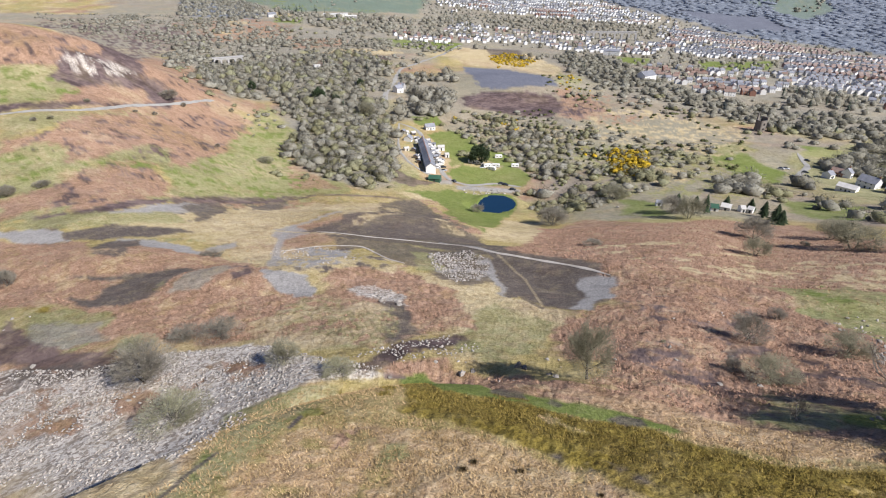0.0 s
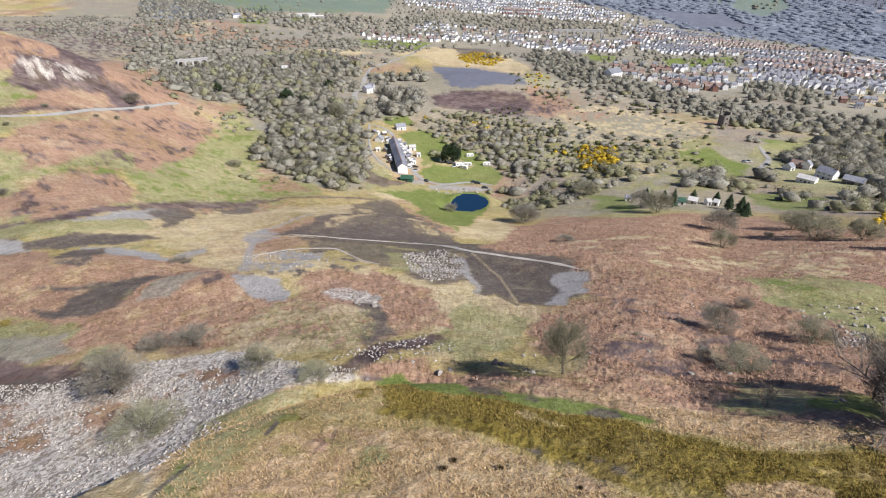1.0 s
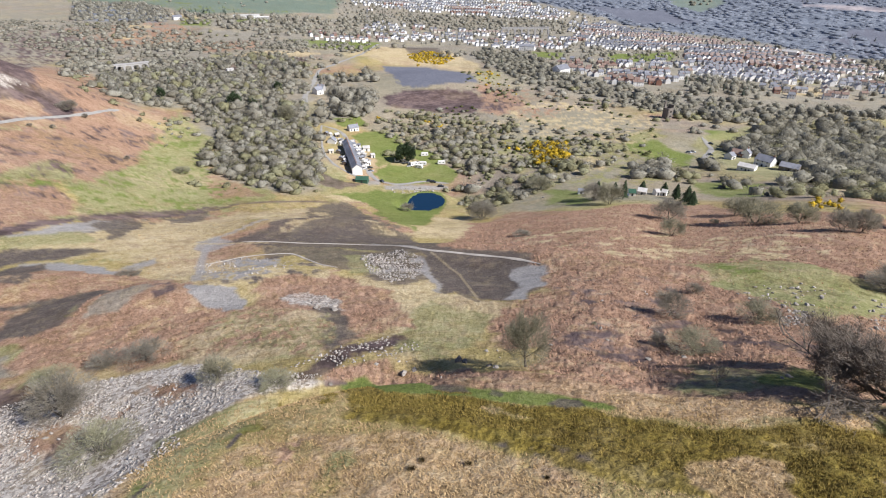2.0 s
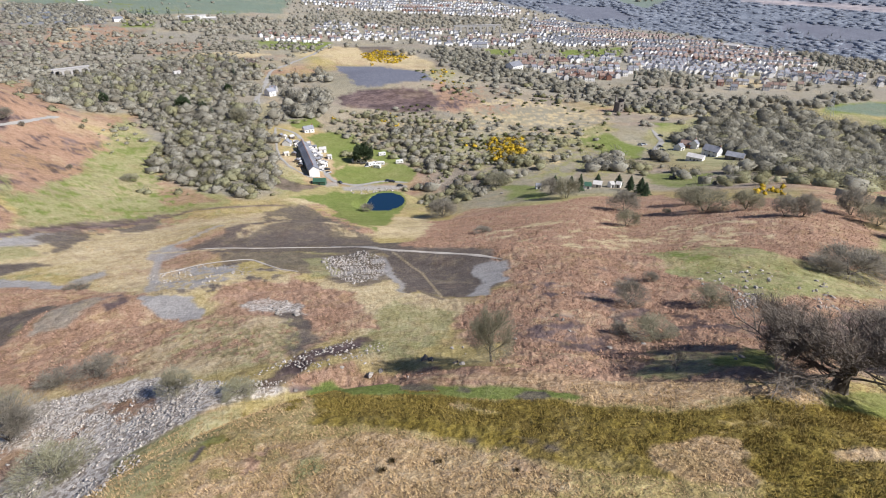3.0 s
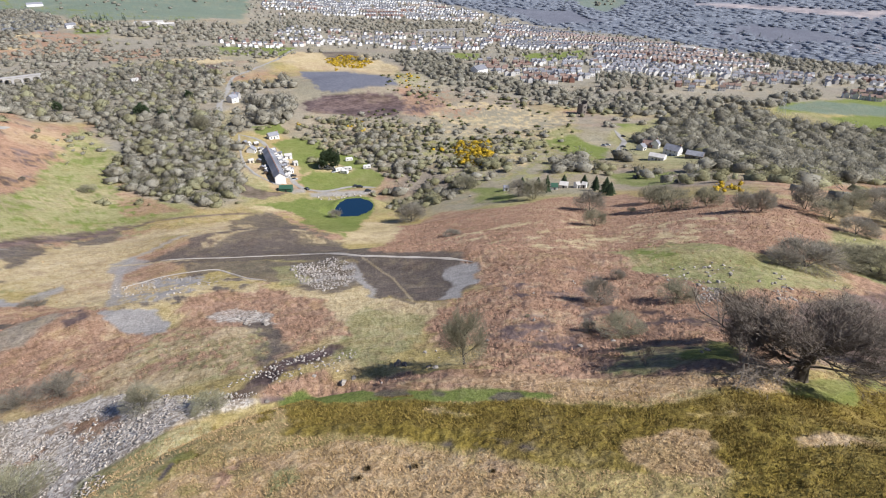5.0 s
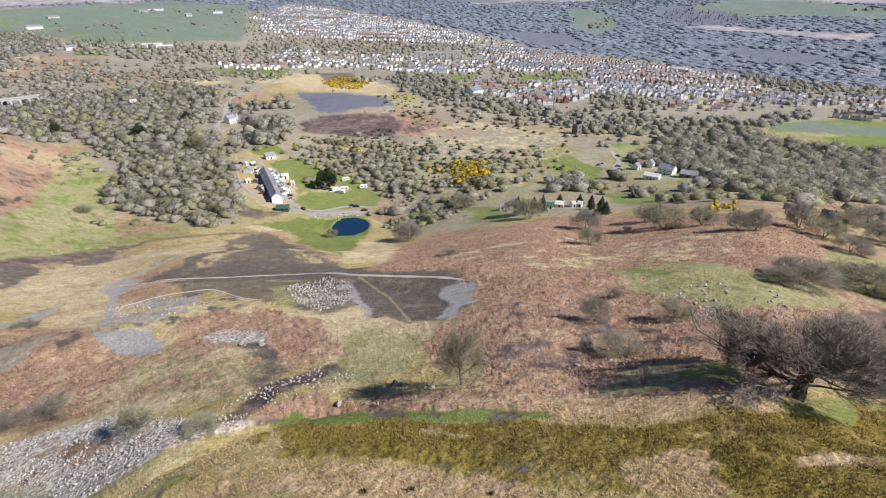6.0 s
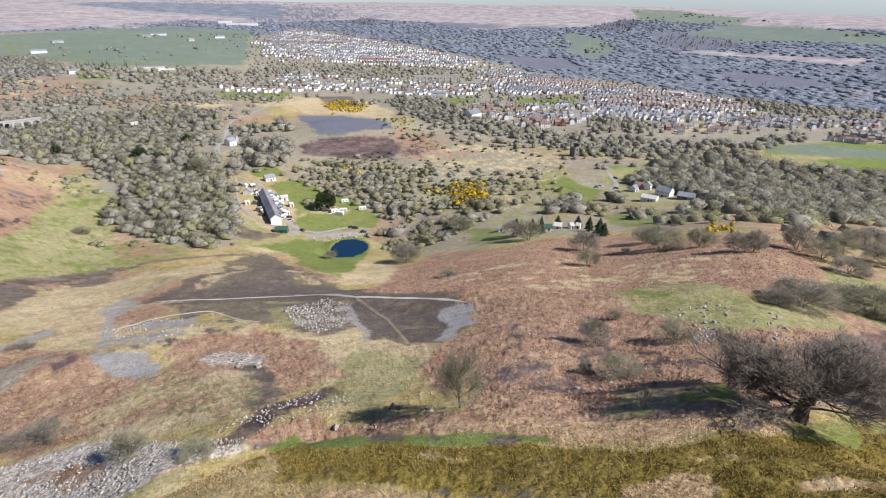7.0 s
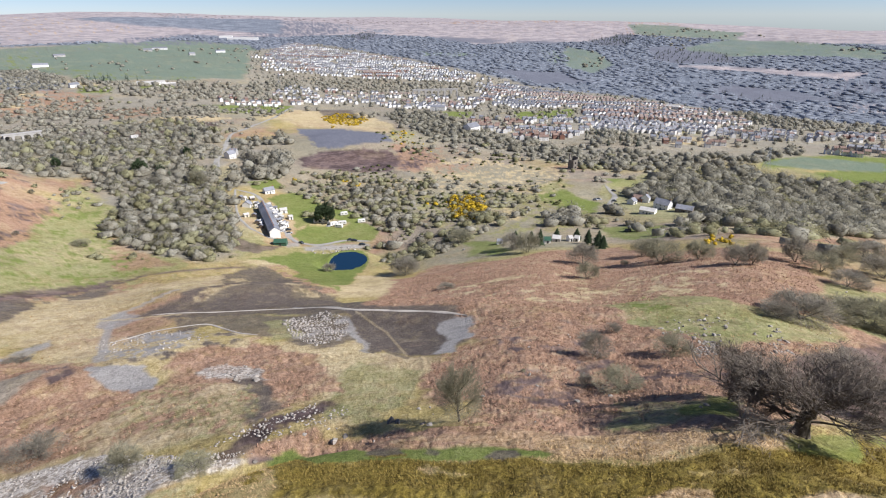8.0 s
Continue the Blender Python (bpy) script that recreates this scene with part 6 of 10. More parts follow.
def build_woods():
    looks = {"grey": WOOD_GREY, "bare": WOOD_BARE, "green": WOOD_GREEN, "far": WOOD_FAR_HAZED, "conifer": WOOD_DARK, "gorse": GORSE, "gorse_green": GORSE_GREEN}
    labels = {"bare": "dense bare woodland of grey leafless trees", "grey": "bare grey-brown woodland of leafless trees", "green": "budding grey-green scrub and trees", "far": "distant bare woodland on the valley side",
              "conifer": "dark green conifers among bare woods", "gorse": "yellow flowering gorse bushes", "gorse_green": "dark green gorse and bramble scrub"}
    names = {"bare": "bare_woodland", "grey": "woodland", "green": "scrub_woodland", "far": "far_woodland", "conifer": "conifers", "gorse": "gorse", "gorse_green": "gorse_scrub"}
    for key, mat in looks.items():
        vs, fs, ns, base = [], [], [], 0
        for look_of, spacing, tall, wide, spikes, points, share, clump, seed in WOODS:
            if look_of != key:
                continue
            x, y = scatter(points, spacing, share, clump, seed)
            for cx, cy, cr in CLEARINGS:
                out = np.hypot(x - cx, y - cy) > cr
                x, y = x[out], y[out]
            if key == "far" and len(x):
                on = cover_shares(x, y)[:, COVER_NAMES.index("hazed_canopy")] > 0.4
                x, y = x[on], y[on]
            if len(x) == 0:
                continue
            z = land(x, y)
            rng = np.random.RandomState(seed + 99)
            kind = rng.randint(0, 6, len(x))
            for k in range(6):
                sel = kind == k
                n = int(sel.sum())
                if n == 0:
                    continue
                tag = (key, k, spikes)
                if tag not in PATTERNS:
                    fine = 0.07 if key in ("gorse", "gorse_green") else 0.0145 if spikes > 150 else 0.021 if spikes > 100 else 0.034
                    PATTERNS[tag] = crown_pattern(31 * k + spikes, spikes, fine, "cone" if key == "conifer" else "round")
                pv, pf, pn = PATTERNS[tag]
                a = rng.uniform(0, 6.283, n)
                grow = rng.uniform(0.5, 1.5, n)
                h, w = tall * grow, wide * grow * rng.uniform(0.8, 1.2, n)
                c, s = np.cos(a), np.sin(a)
                px = (pv[None, :, 0] * c[:, None] - pv[None, :, 1] * s[:, None]) * w[:, None] + x[sel][:, None]
                py = (pv[None, :, 0] * s[:, None] + pv[None, :, 1] * c[:, None]) * w[:, None] + y[sel][:, None]
                pz = pv[None, :, 2] * h[:, None] + z[sel][:, None]
                vs.append(np.stack([px, py, pz], 2).reshape(-1, 3))
                fs.append((pf[None] + (base + np.arange(n) * len(pv))[:, None, None]).reshape(-1, 3))
                ns.append(np.stack([pn[None, :, 0] * c[:, None] - pn[None, :, 1] * s[:, None], pn[None, :, 0] * s[:, None] + pn[None, :, 1] * c[:, None], pn[None, :, 2] + 0 * c[:, None]], 2).reshape(-1, 3))
                base += n * len(pv)
        if vs:
            me = tri_mesh(names[key], np.vstack(vs), np.vstack(fs), mat)
            me.polygons.foreach_set("use_smooth", np.ones(len(me.polygons), bool))
            me.normals_split_custom_set_from_vertices(np.vstack(ns).tolist())
            tagged(new(names[key], me), labels[key], "woodland" if "gorse" not in key else "gorse", kind="stuff")
# open ground, fitted to the camera's view of the buildings
clearing(-12, 456, 14)
clearing(-27, 415, 14)
clearing(-33, 437, 8)
clearing(-30, 434, 8)
clearing(-24, 434, 8)
clearing(-27, 387, 8)
clearing(-19, 371, 8)
clearing(-17, 362, 8)
clearing(-22, 388, 8)
clearing(-12, 416, 8)
clearing(-2, 402, 8)
clearing(3, 384, 8)
clearing(-4, 384, 8)
clearing(-5, 327, 14)
clearing(238, 300, 14)
clearing(260, 312, 14)
clearing(262, 293, 14)
clearing(254, 340, 14)
clearing(266, 347, 14)
clearing(268, 342, 14)
clearing(113, 264, 8)
clearing(132, 244, 8)
clearing(140, 246, 8)
clearing(146, 244, 8)
clearing(150, 243, 8)
clearing(273, 755, 14)
clearing(-49, 608, 14)
clearing(-47, 627, 14)
clearing(-168, 754, 14)
clearing(-18, 407, 8)
clearing(-12, 365, 8)
clearing(-17, 368, 8)
clearing(-18, 416, 8)
clearing(-10, 400, 8)
clearing(-20, 420, 8)
clearing(-8, 394, 8)
clearing(-5, 391, 8)
clearing(-17, 374, 8)
clearing(-4, 366, 8)
clearing(-1, 365, 8)
clearing(-6, 377, 8)
clearing(-7, 377, 8)
clearing(-13, 368, 8)
clearing(-6, 401, 8)
clearing(-11, 412, 8)
clearing(-7, 395, 8)
clearing(-2, 371, 8)
clearing(-22, 420, 8)
clearing(-21, 412, 8)
clearing(-5, 379, 8)
clearing(-16, 404, 8)
clearing(-3, 358, 8)
clearing(-4, 371, 8)
clearing(-8, 384, 8)
clearing(-14, 374, 8)
clearing(-7, 409, 8)
clearing(-11, 419, 8)
clearing(-10, 396, 8)
clearing(-8, 388, 8)
clearing(-4, 356, 8)
clearing(-2, 369, 8)
clearing(-4, 357, 8)
clearing(-10, 406, 8)
clearing(-32, 456, 12)
clearing(-21, 413, 14)
clearing(-15, 384, 14)
clearing(-9, 359, 14)
clearing(-1, 375, 14)
clearing(3, 351, 14)
clearing(17, 339, 14)
clearing(31, 336, 14)
clearing(30, 299, 22)
clearing(45, 334, 10)
clearing(257, 373, 14)
clearing(237, 343, 14)
clearing(237, 289, 24)
clearing(247, 281, 20)
clearing(245, 325, 16)
clearing(-48, 583, 26)
clearing(-61, 683, 14)
clearing(-63, 761, 14)

# woods and scrub, in plan
wood("grey", 6.12, 5.38, 8.85, 200, [(-103.6, 348.8), (-119.3, 428.9), (-114.1, 490.9), (-76.3, 511.4), (-43.0, 489.6), (-35.6, 417.2), (-31.8, 346.1), (-32.8, 314.6), (-47.0, 293.6), (-77.6, 315.1)], 0.55, 0, 1)
wood("green", 7.53, 4.93, 8.85, 200, [(-103.6, 348.8), (-119.3, 428.9), (-114.1, 490.9), (-76.3, 511.4), (-43.0, 489.6), (-35.6, 417.2), (-31.8, 346.1), (-32.8, 314.6), (-47.0, 293.6), (-77.6, 315.1)], 0.5, 0, 2)
wood("green", 6.59, 3.58, 6.64, 200, [(-163.9, 460.4), (-139.6, 512.0), (-98.4, 343.1), (-118.6, 362.9), (-137.7, 416.3)], 0.25, 40, 3)
wood("grey", 8.48, 6.27, 11, 200, [(-292.8, 692.5), (-235.2, 836.2), (-128.2, 902.5), (-65.3, 777.9), (-52.9, 546.1), (-43.7, 499.5), (-74.7, 499.5), (-112.0, 480.7), (-130.4, 455.1), (-161.5, 534.8), (-184.9, 509.6), (-206.2, 501.9), (-237.5, 519.6)], 0.6, 0, 4)
wood("green", 15.7, 7.84, 10.8, 130, [(-292.8, 692.5), (-235.2, 836.2), (-128.2, 902.5), (-65.3, 777.9), (-52.9, 546.1), (-43.7, 499.5), (-74.7, 499.5), (-112.0, 480.7), (-130.4, 455.1), (-161.5, 534.8), (-184.9, 509.6), (-206.2, 501.9), (-237.5, 519.6)], 0.5, 0, 5)
wood("conifer", 45, 9, 6, 83, [(-292.8, 692.5), (-235.2, 836.2), (-128.2, 902.5), (-65.3, 777.9), (-52.9, 546.1), (-43.7, 499.5), (-74.7, 499.5), (-112.0, 480.7), (-130.4, 455.1), (-161.5, 534.8), (-184.9, 509.6), (-206.2, 501.9), (-237.5, 519.6)], 0.35, 0, 6)
wood("grey", 8.96, 8.96, 12.4, 130, [(-63.8, 712.7), (12.0, 755.0), (8.7, 529.3), (-12.5, 496.1), (-42.2, 479.4)], 0.7, 60, 7)
wood("grey", 11.2, 7.84, 10.8, 130, [(18.3, 1179.4), (236.3, 1233.6), (255.0, 805.8), (195.3, 699.9), (165.6, 848.2), (103.7, 901.9)], 0.25, 90, 8)
wood("green", 10.1, 4.48, 7.75, 130, [(-2.3, 537.5), (98.6, 539.5), (146.0, 466.5), (99.9, 433.2), (72.2, 376.7), (65.9, 389.9), (45.2, 444.1), (2.9, 476.6)], 0.55, 50, 9)
wood("grey", 7.53, 4.48, 8.85, 200, [(47.5, 469.8), (111.2, 465.4), (92.1, 374.0), (62.1, 363.6), (50.2, 401.7)], 0.55, 40, 10)
wood("gorse", 5, 1.8, 2.6, 45, [(123.2, 415.8), (142.9, 422.4), (156.5, 402.8), (143.3, 364.0), (124.5, 348.0), (120.7, 367.8)], 0.8, 22, 11)
wood("gorse", 7, 1.8, 2.8, 45, [(47.4, 531.8), (75.1, 531.3), (80.8, 512.5), (49.7, 494.9)], 0.6, 25, 12)
wood("gorse", 8, 2, 3, 45, [(79.1, 931.2), (142.9, 956.8), (130.1, 836.8), (76.6, 799.5)], 0.5, 50, 13)
wood("gorse", 6, 1.8, 2.6, 45, [(85.6, 361.6), (97.3, 344.9), (87.5, 334.7)], 0.4, 25, 14)
wood("gorse", 9, 2, 3, 45, [(146.0, 668.6), (180.4, 668.4), (171.1, 604.2), (150.7, 625.8)], 0.3, 50, 15)
wood("gorse", 4, 1.8, 2.4, 45, [(187.2, 191.9), (189.9, 180.1), (169.2, 158.3), (164.7, 166.3)], 0.9, 0, 16)
wood("gorse", 5, 1.5, 2.2, 45, [(196.6, 274.9), (219.3, 256.7), (186.8, 217.5), (180.7, 246.4)], 0.5, 20, 17)
wood("gorse_green", 6, 2, 3, 45, [(81.3, 432.8), (125.2, 423.9), (148.9, 363.2), (146.6, 318.1), (80.5, 336.5), (70.1, 363.8)], 0.5, 40, 18)
wood("gorse_green", 8, 1.8, 3, 45, [(107.9, 468.6), (216.8, 437.7), (189.7, 391.6), (134.2, 416.0), (101.8, 443.1)], 0.35, 40, 19)
wood("green", 7.53, 4.03, 8.11, 200, [(43.8, 324.2), (81.7, 326.1), (106.3, 329.1), (114.1, 306.0), (78.9, 275.9), (54.8, 271.6), (44.6, 286.4)], 0.75, 0, 20)
wood("grey", 8.48, 5.38, 8.85, 200, [(43.8, 324.2), (81.7, 326.1), (106.3, 329.1), (114.1, 306.0), (78.9, 275.9), (54.8, 271.6), (44.6, 286.4)], 0.5, 0, 21)
wood("green", 8.48, 4.48, 8.85, 200, [(133.6, 359.6), (180.3, 342.7), (215.0, 308.6), (204.4, 280.3), (188.7, 281.4), (139.3, 310.1), (110.1, 341.1)], 0.55, 40, 22)
wood("grey", 7.53, 6.27, 11.8, 200, [(171.9, 326.1), (200.2, 336.7), (201.9, 316.2), (182.1, 290.6), (159.6, 294.0)], 0.9, 0, 23)
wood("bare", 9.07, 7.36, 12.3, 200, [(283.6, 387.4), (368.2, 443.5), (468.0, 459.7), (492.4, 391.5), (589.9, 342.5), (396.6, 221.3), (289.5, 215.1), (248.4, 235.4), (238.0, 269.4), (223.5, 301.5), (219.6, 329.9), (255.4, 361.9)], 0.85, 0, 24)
wood("green", 14.3, 5.76, 11.8, 200, [(283.6, 387.4), (368.2, 443.5), (468.0, 459.7), (492.4, 391.5), (589.9, 342.5), (396.6, 221.3), (289.5, 215.1), (248.4, 235.4), (238.0, 269.4), (223.5, 301.5), (219.6, 329.9), (255.4, 361.9)], 0.5, 0, 25)
wood("grey", 12.3, 8.96, 14, 130, [(339.6, 449.5), (464.4, 472.0), (468.0, 459.7), (364.5, 438.9)], 0.8, 0, 26)
wood("grey", 8.48, 5.38, 11.8, 200, [(238.0, 269.4), (248.4, 235.4), (289.5, 215.1), (396.6, 221.3), (257.8, 130.2), (206.6, 126.0), (183.0, 145.3), (173.4, 168.1), (186.8, 217.5)], 0.4, 50, 27)
wood("green", 8.48, 4.48, 10.3, 200, [(238.0, 269.4), (248.4, 235.4), (289.5, 215.1), (396.6, 221.3), (257.8, 130.2), (206.6, 126.0), (183.0, 145.3), (173.4, 168.1), (186.8, 217.5)], 0.35, 50, 28)
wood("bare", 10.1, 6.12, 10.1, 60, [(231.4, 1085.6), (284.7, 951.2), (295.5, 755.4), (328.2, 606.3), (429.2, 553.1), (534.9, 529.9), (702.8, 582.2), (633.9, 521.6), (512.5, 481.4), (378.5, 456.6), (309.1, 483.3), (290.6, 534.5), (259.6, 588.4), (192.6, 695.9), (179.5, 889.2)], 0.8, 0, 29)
wood("conifer", 70, 10, 7, 83, [(231.4, 1085.6), (284.7, 951.2), (295.5, 755.4), (328.2, 606.3), (429.2, 553.1), (534.9, 529.9), (702.8, 582.2), (633.9, 521.6), (512.5, 481.4), (378.5, 456.6), (309.1, 483.3), (290.6, 534.5), (259.6, 588.4), (192.6, 695.9), (179.5, 889.2)], 0.4, 0, 30)
wood("conifer", 16, 12, 7, 74, [(423.9, 702.3), (500.4, 675.2), (447.5, 577.9), (374.6, 591.0)], 0.5, 0, 31)
wood("grey", 11.4, 7.88, 11.2, 60, [(435.8, 722.7), (510.0, 675.2), (455.2, 576.9), (368.1, 593.3)], 0.8, 0, 32)
wood("grey", 10.5, 5.24, 8.93, 60, [(333.5, 506.2), (394.9, 501.6), (367.4, 460.1), (317.3, 464.9)], 0.9, 0, 33)
wood("grey", 14, 6.12, 10.1, 60, [(-511.5, 1320.5), (-438.2, 1270.1), (-380.8, 1305.5), (-182.1, 1138.7), (-66.1, 1158.3), (14.6, 1025.4), (-60.5, 721.3), (-118.1, 680.5), (-230.8, 721.6), (-265.1, 642.7), (-290.8, 585.9), (-588.8, 1245.6)], 0.5, 140, 34)
wood("bare", 14.8, 4.68, 10.1, 60, [(-511.5, 1320.5), (-438.2, 1270.1), (-380.8, 1305.5), (-182.1, 1138.7), (-66.1, 1158.3), (14.6, 1025.4), (-60.5, 721.3), (-118.1, 680.5), (-230.8, 721.6), (-265.1, 642.7), (-290.8, 585.9), (-588.8, 1245.6)], 0.35, 90, 35)
wood("green", 19.2, 5.24, 8.93, 60, [(-511.5, 1320.5), (-438.2, 1270.1), (-380.8, 1305.5), (-182.1, 1138.7), (-66.1, 1158.3), (14.6, 1025.4), (-60.5, 721.3), (-118.1, 680.5), (-230.8, 721.6), (-265.1, 642.7), (-290.8, 585.9), (-588.8, 1245.6)], 0.3, 140, 36)
wood("conifer", 22, 13, 8, 70, [(-285.9, 1401.4), (-191.4, 1477.5), (-78.2, 1477.7), (65.9, 1688.4), (82.0, 1467.5), (-67.0, 1180.9), (-133.8, 1240.1), (-256.9, 1299.7)], 0.25, 120, 37)
wood("grey", 15.8, 8.74, 12.3, 60, [(-437.6, 1520.4), (-285.9, 1401.4), (-203.1, 1472.2), (-79.0, 1499.5), (65.9, 1688.4), (97.2, 1320.0), (-86.5, 1161.4), (-182.1, 1138.7), (-380.8, 1305.5)], 0.6, 0, 38)
wood("conifer", 18, 13, 8, 62, [(-432.4, 1545.0), (-301.4, 1487.0), (-282.2, 1380.7), (-384.5, 1400.5)], 0.6, 0, 39)
wood("grey", 14, 8.74, 12.3, 60, [(-781.5, 1795.1), (-565.9, 1714.5), (-435.4, 1469.2), (-401.6, 1308.8), (-586.7, 1323.8)], 0.9, 0, 40)
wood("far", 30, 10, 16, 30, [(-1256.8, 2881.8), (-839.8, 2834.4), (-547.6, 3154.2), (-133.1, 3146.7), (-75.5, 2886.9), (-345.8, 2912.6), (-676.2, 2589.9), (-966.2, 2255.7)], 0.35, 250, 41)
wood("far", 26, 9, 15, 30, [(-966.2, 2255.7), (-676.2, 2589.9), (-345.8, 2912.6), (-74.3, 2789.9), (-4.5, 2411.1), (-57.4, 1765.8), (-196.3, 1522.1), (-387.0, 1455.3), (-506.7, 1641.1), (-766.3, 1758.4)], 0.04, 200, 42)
wood("grey", 21, 6.5, 8.5, 60, [(-70.2, 2525.5), (228.9, 2801.4), (484.1, 2235.8), (648.0, 1773.8), (764.7, 1510.1), (903.6, 1315.2), (977.7, 993.2), (1132.0, 772.2), (1255.3, 672.9), (924.0, 485.6), (762.7, 509.2), (698.0, 596.2), (510.3, 550.1), (374.6, 591.0), (326.1, 633.3), (311.1, 795.9), (264.2, 952.7), (223.5, 1161.0), (85.9, 1185.0), (-48.0, 1263.1)], 0.6, 0, 43)
wood("conifer", 75, 9, 7, 70, [(-70.2, 2525.5), (228.9, 2801.4), (484.1, 2235.8), (648.0, 1773.8), (764.7, 1510.1), (903.6, 1315.2), (977.7, 993.2), (1132.0, 772.2), (1255.3, 672.9), (924.0, 485.6), (762.7, 509.2), (698.0, 596.2), (510.3, 550.1), (374.6, 591.0), (326.1, 633.3), (311.1, 795.9), (264.2, 952.7), (223.5, 1161.0), (85.9, 1185.0), (-48.0, 1263.1)], 0.35, 0, 44)
wood("grey", 14.8, 6.99, 11.2, 60, [(102.4, 1761.4), (361.7, 1681.6), (610.6, 1571.9), (535.9, 1377.5), (304.8, 1422.9), (110.4, 1473.9)], 0.6, 0, 45)
wood("conifer", 20, 10, 8, 62, [(3.8, 1670.0), (99.9, 1726.1), (64.9, 1411.4), (12.0, 1382.1)], 0.5, 0, 46)
wood("conifer", 22, 12, 9, 70, [(960.9, 944.2), (994.0, 861.7), (851.9, 734.0), (782.8, 751.4)], 0.4, 0, 47)
wood("grey", 14, 7.88, 12.3, 60, [(997.0, 1013.5), (1049.1, 832.8), (1103.8, 752.0), (1000.6, 678.2), (851.9, 734.0), (860.4, 856.0)], 0.7, 0, 48)
wood("green", 6.72, 2.91, 6.2, 130, [(5.5, 403.2), (23.1, 417.7), (20.6, 386.7), (8.0, 375.5)], 0.35, 0, 49)
wood("green", 7.84, 3.92, 7.75, 130, [(28.9, 486.1), (67.0, 471.0), (101.8, 443.1), (89.5, 356.4), (65.8, 341.4), (51.3, 372.1), (38.7, 401.9), (25.8, 449.4)], 0.6, 30, 50)
wood("grey", 8.96, 4.48, 8.53, 130, [(28.9, 486.1), (67.0, 471.0), (101.8, 443.1), (89.5, 356.4), (65.8, 341.4), (51.3, 372.1), (38.7, 401.9), (25.8, 449.4)], 0.5, 35, 51)
wood("green", 7.84, 2.91, 6.98, 130, [(117.6, 465.1), (234.0, 449.2), (160.6, 303.7), (125.1, 314.5), (89.8, 327.2)], 0.38, 35, 52)
wood("grey", 10.1, 3.36, 7.75, 130, [(117.6, 465.1), (234.0, 449.2), (160.6, 303.7), (125.1, 314.5), (89.8, 327.2)], 0.25, 35, 53)
wood("gorse", 2.6, 1.8, 4.6, 45, [(134.2, 416.0), (154.2, 409.1), (145.6, 369.7), (127.2, 341.9), (122.2, 358.3)], 0.95, 0, 54)
wood("gorse", 4, 1.8, 4, 45, [(49.1, 533.8), (74.7, 519.2), (90.3, 485.0), (76.9, 469.1), (49.8, 493.8)], 0.5, 25, 55)
wood("gorse", 6, 1.8, 3, 45, [(108.9, 431.7), (117.9, 428.0), (109.7, 390.3), (101.5, 394.1)], 0.5, 20, 56)
wood("gorse", 5, 2, 5, 45, [(77.4, 962.4), (115.5, 1043.1), (147.7, 981.5), (145.9, 910.4), (117.6, 844.8), (82.1, 871.4)], 0.8, 0, 57)
wood("gorse", 7, 2, 4.5, 45, [(165.4, 821.3), (181.8, 713.5), (182.8, 635.2), (145.8, 627.9), (135.3, 674.4)], 0.5, 30, 58)
wood("grey", 12.3, 4.48, 10.8, 60, [(206.2, 969.1), (256.5, 797.3), (283.5, 644.0), (317.9, 558.9), (296.4, 532.4), (229.0, 583.3), (166.4, 653.9)], 0.4, 60, 59)
wood("green", 13.4, 4.48, 9.3, 60, [(129.3, 646.2), (181.5, 606.7), (169.6, 526.5), (112.8, 539.2)], 0.25, 50, 60)
wood("grey", 12.2, 5.24, 8.93, 60, [(-877.2, 1267.6), (-586.1, 1264.0), (-299.2, 1174.5), (-88.2, 1074.9), (-85.3, 919.9), (-235.2, 836.2), (-299.1, 660.7), (-400.2, 841.1), (-645.8, 1005.9)], 0.4, 90, 61)
wood("green", 11.2, 3.36, 7.75, 60, [(-332.6, 692.4), (-267.8, 737.6), (-167.1, 470.7), (-176.8, 424.0), (-203.5, 442.9)], 0.4, 50, 62)
wood("bare", 12, 3.6, 8, 60, [(-924.6, 1339.3), (-570.9, 1315.5), (-299.2, 1174.5), (-244.1, 809.0), (-312.7, 692.2), (-439.2, 854.7), (-674.0, 1052.2)], 0.5, 60, 63)
wood("bare", 9, 2.6, 6, 60, [(8.7, 529.3), (102.6, 564.6), (151.8, 487.5), (230.3, 417.9), (216.4, 363.4), (146.6, 318.1), (101.2, 331.1), (72.2, 376.7), (45.2, 444.1)], 0.4, 45, 64)
wood("gorse_green", 7, 1.8, 4, 45, [(8.8, 541.6), (102.6, 564.6), (158.0, 510.0), (247.3, 451.0), (247.6, 382.9), (188.0, 330.6), (101.2, 331.1), (72.2, 376.7), (45.2, 444.1)], 0.35, 40, 65)
wood("gorse_green", 9, 1.8, 5, 45, [(138.4, 785.7), (202.1, 672.2), (240.0, 587.8), (274.7, 507.2), (242.2, 450.3), (192.4, 501.0), (152.3, 577.0), (113.8, 636.7)], 0.4, 50, 66)
wood("green", 9, 3, 6.5, 60, [(-45.4, 520.9), (8.8, 541.6), (33.0, 476.4), (99.9, 433.2), (80.3, 376.1), (48.7, 388.1), (29.5, 418.3), (-12.0, 470.8)], 0.3, 40, 67)
wood("gorse", 5, 1.6, 3.4, 45, [(3.2, 539.4), (98.6, 539.5), (106.3, 465.7), (80.8, 429.9), (49.2, 488.9), (8.2, 498.3)], 0.3, 30, 68)
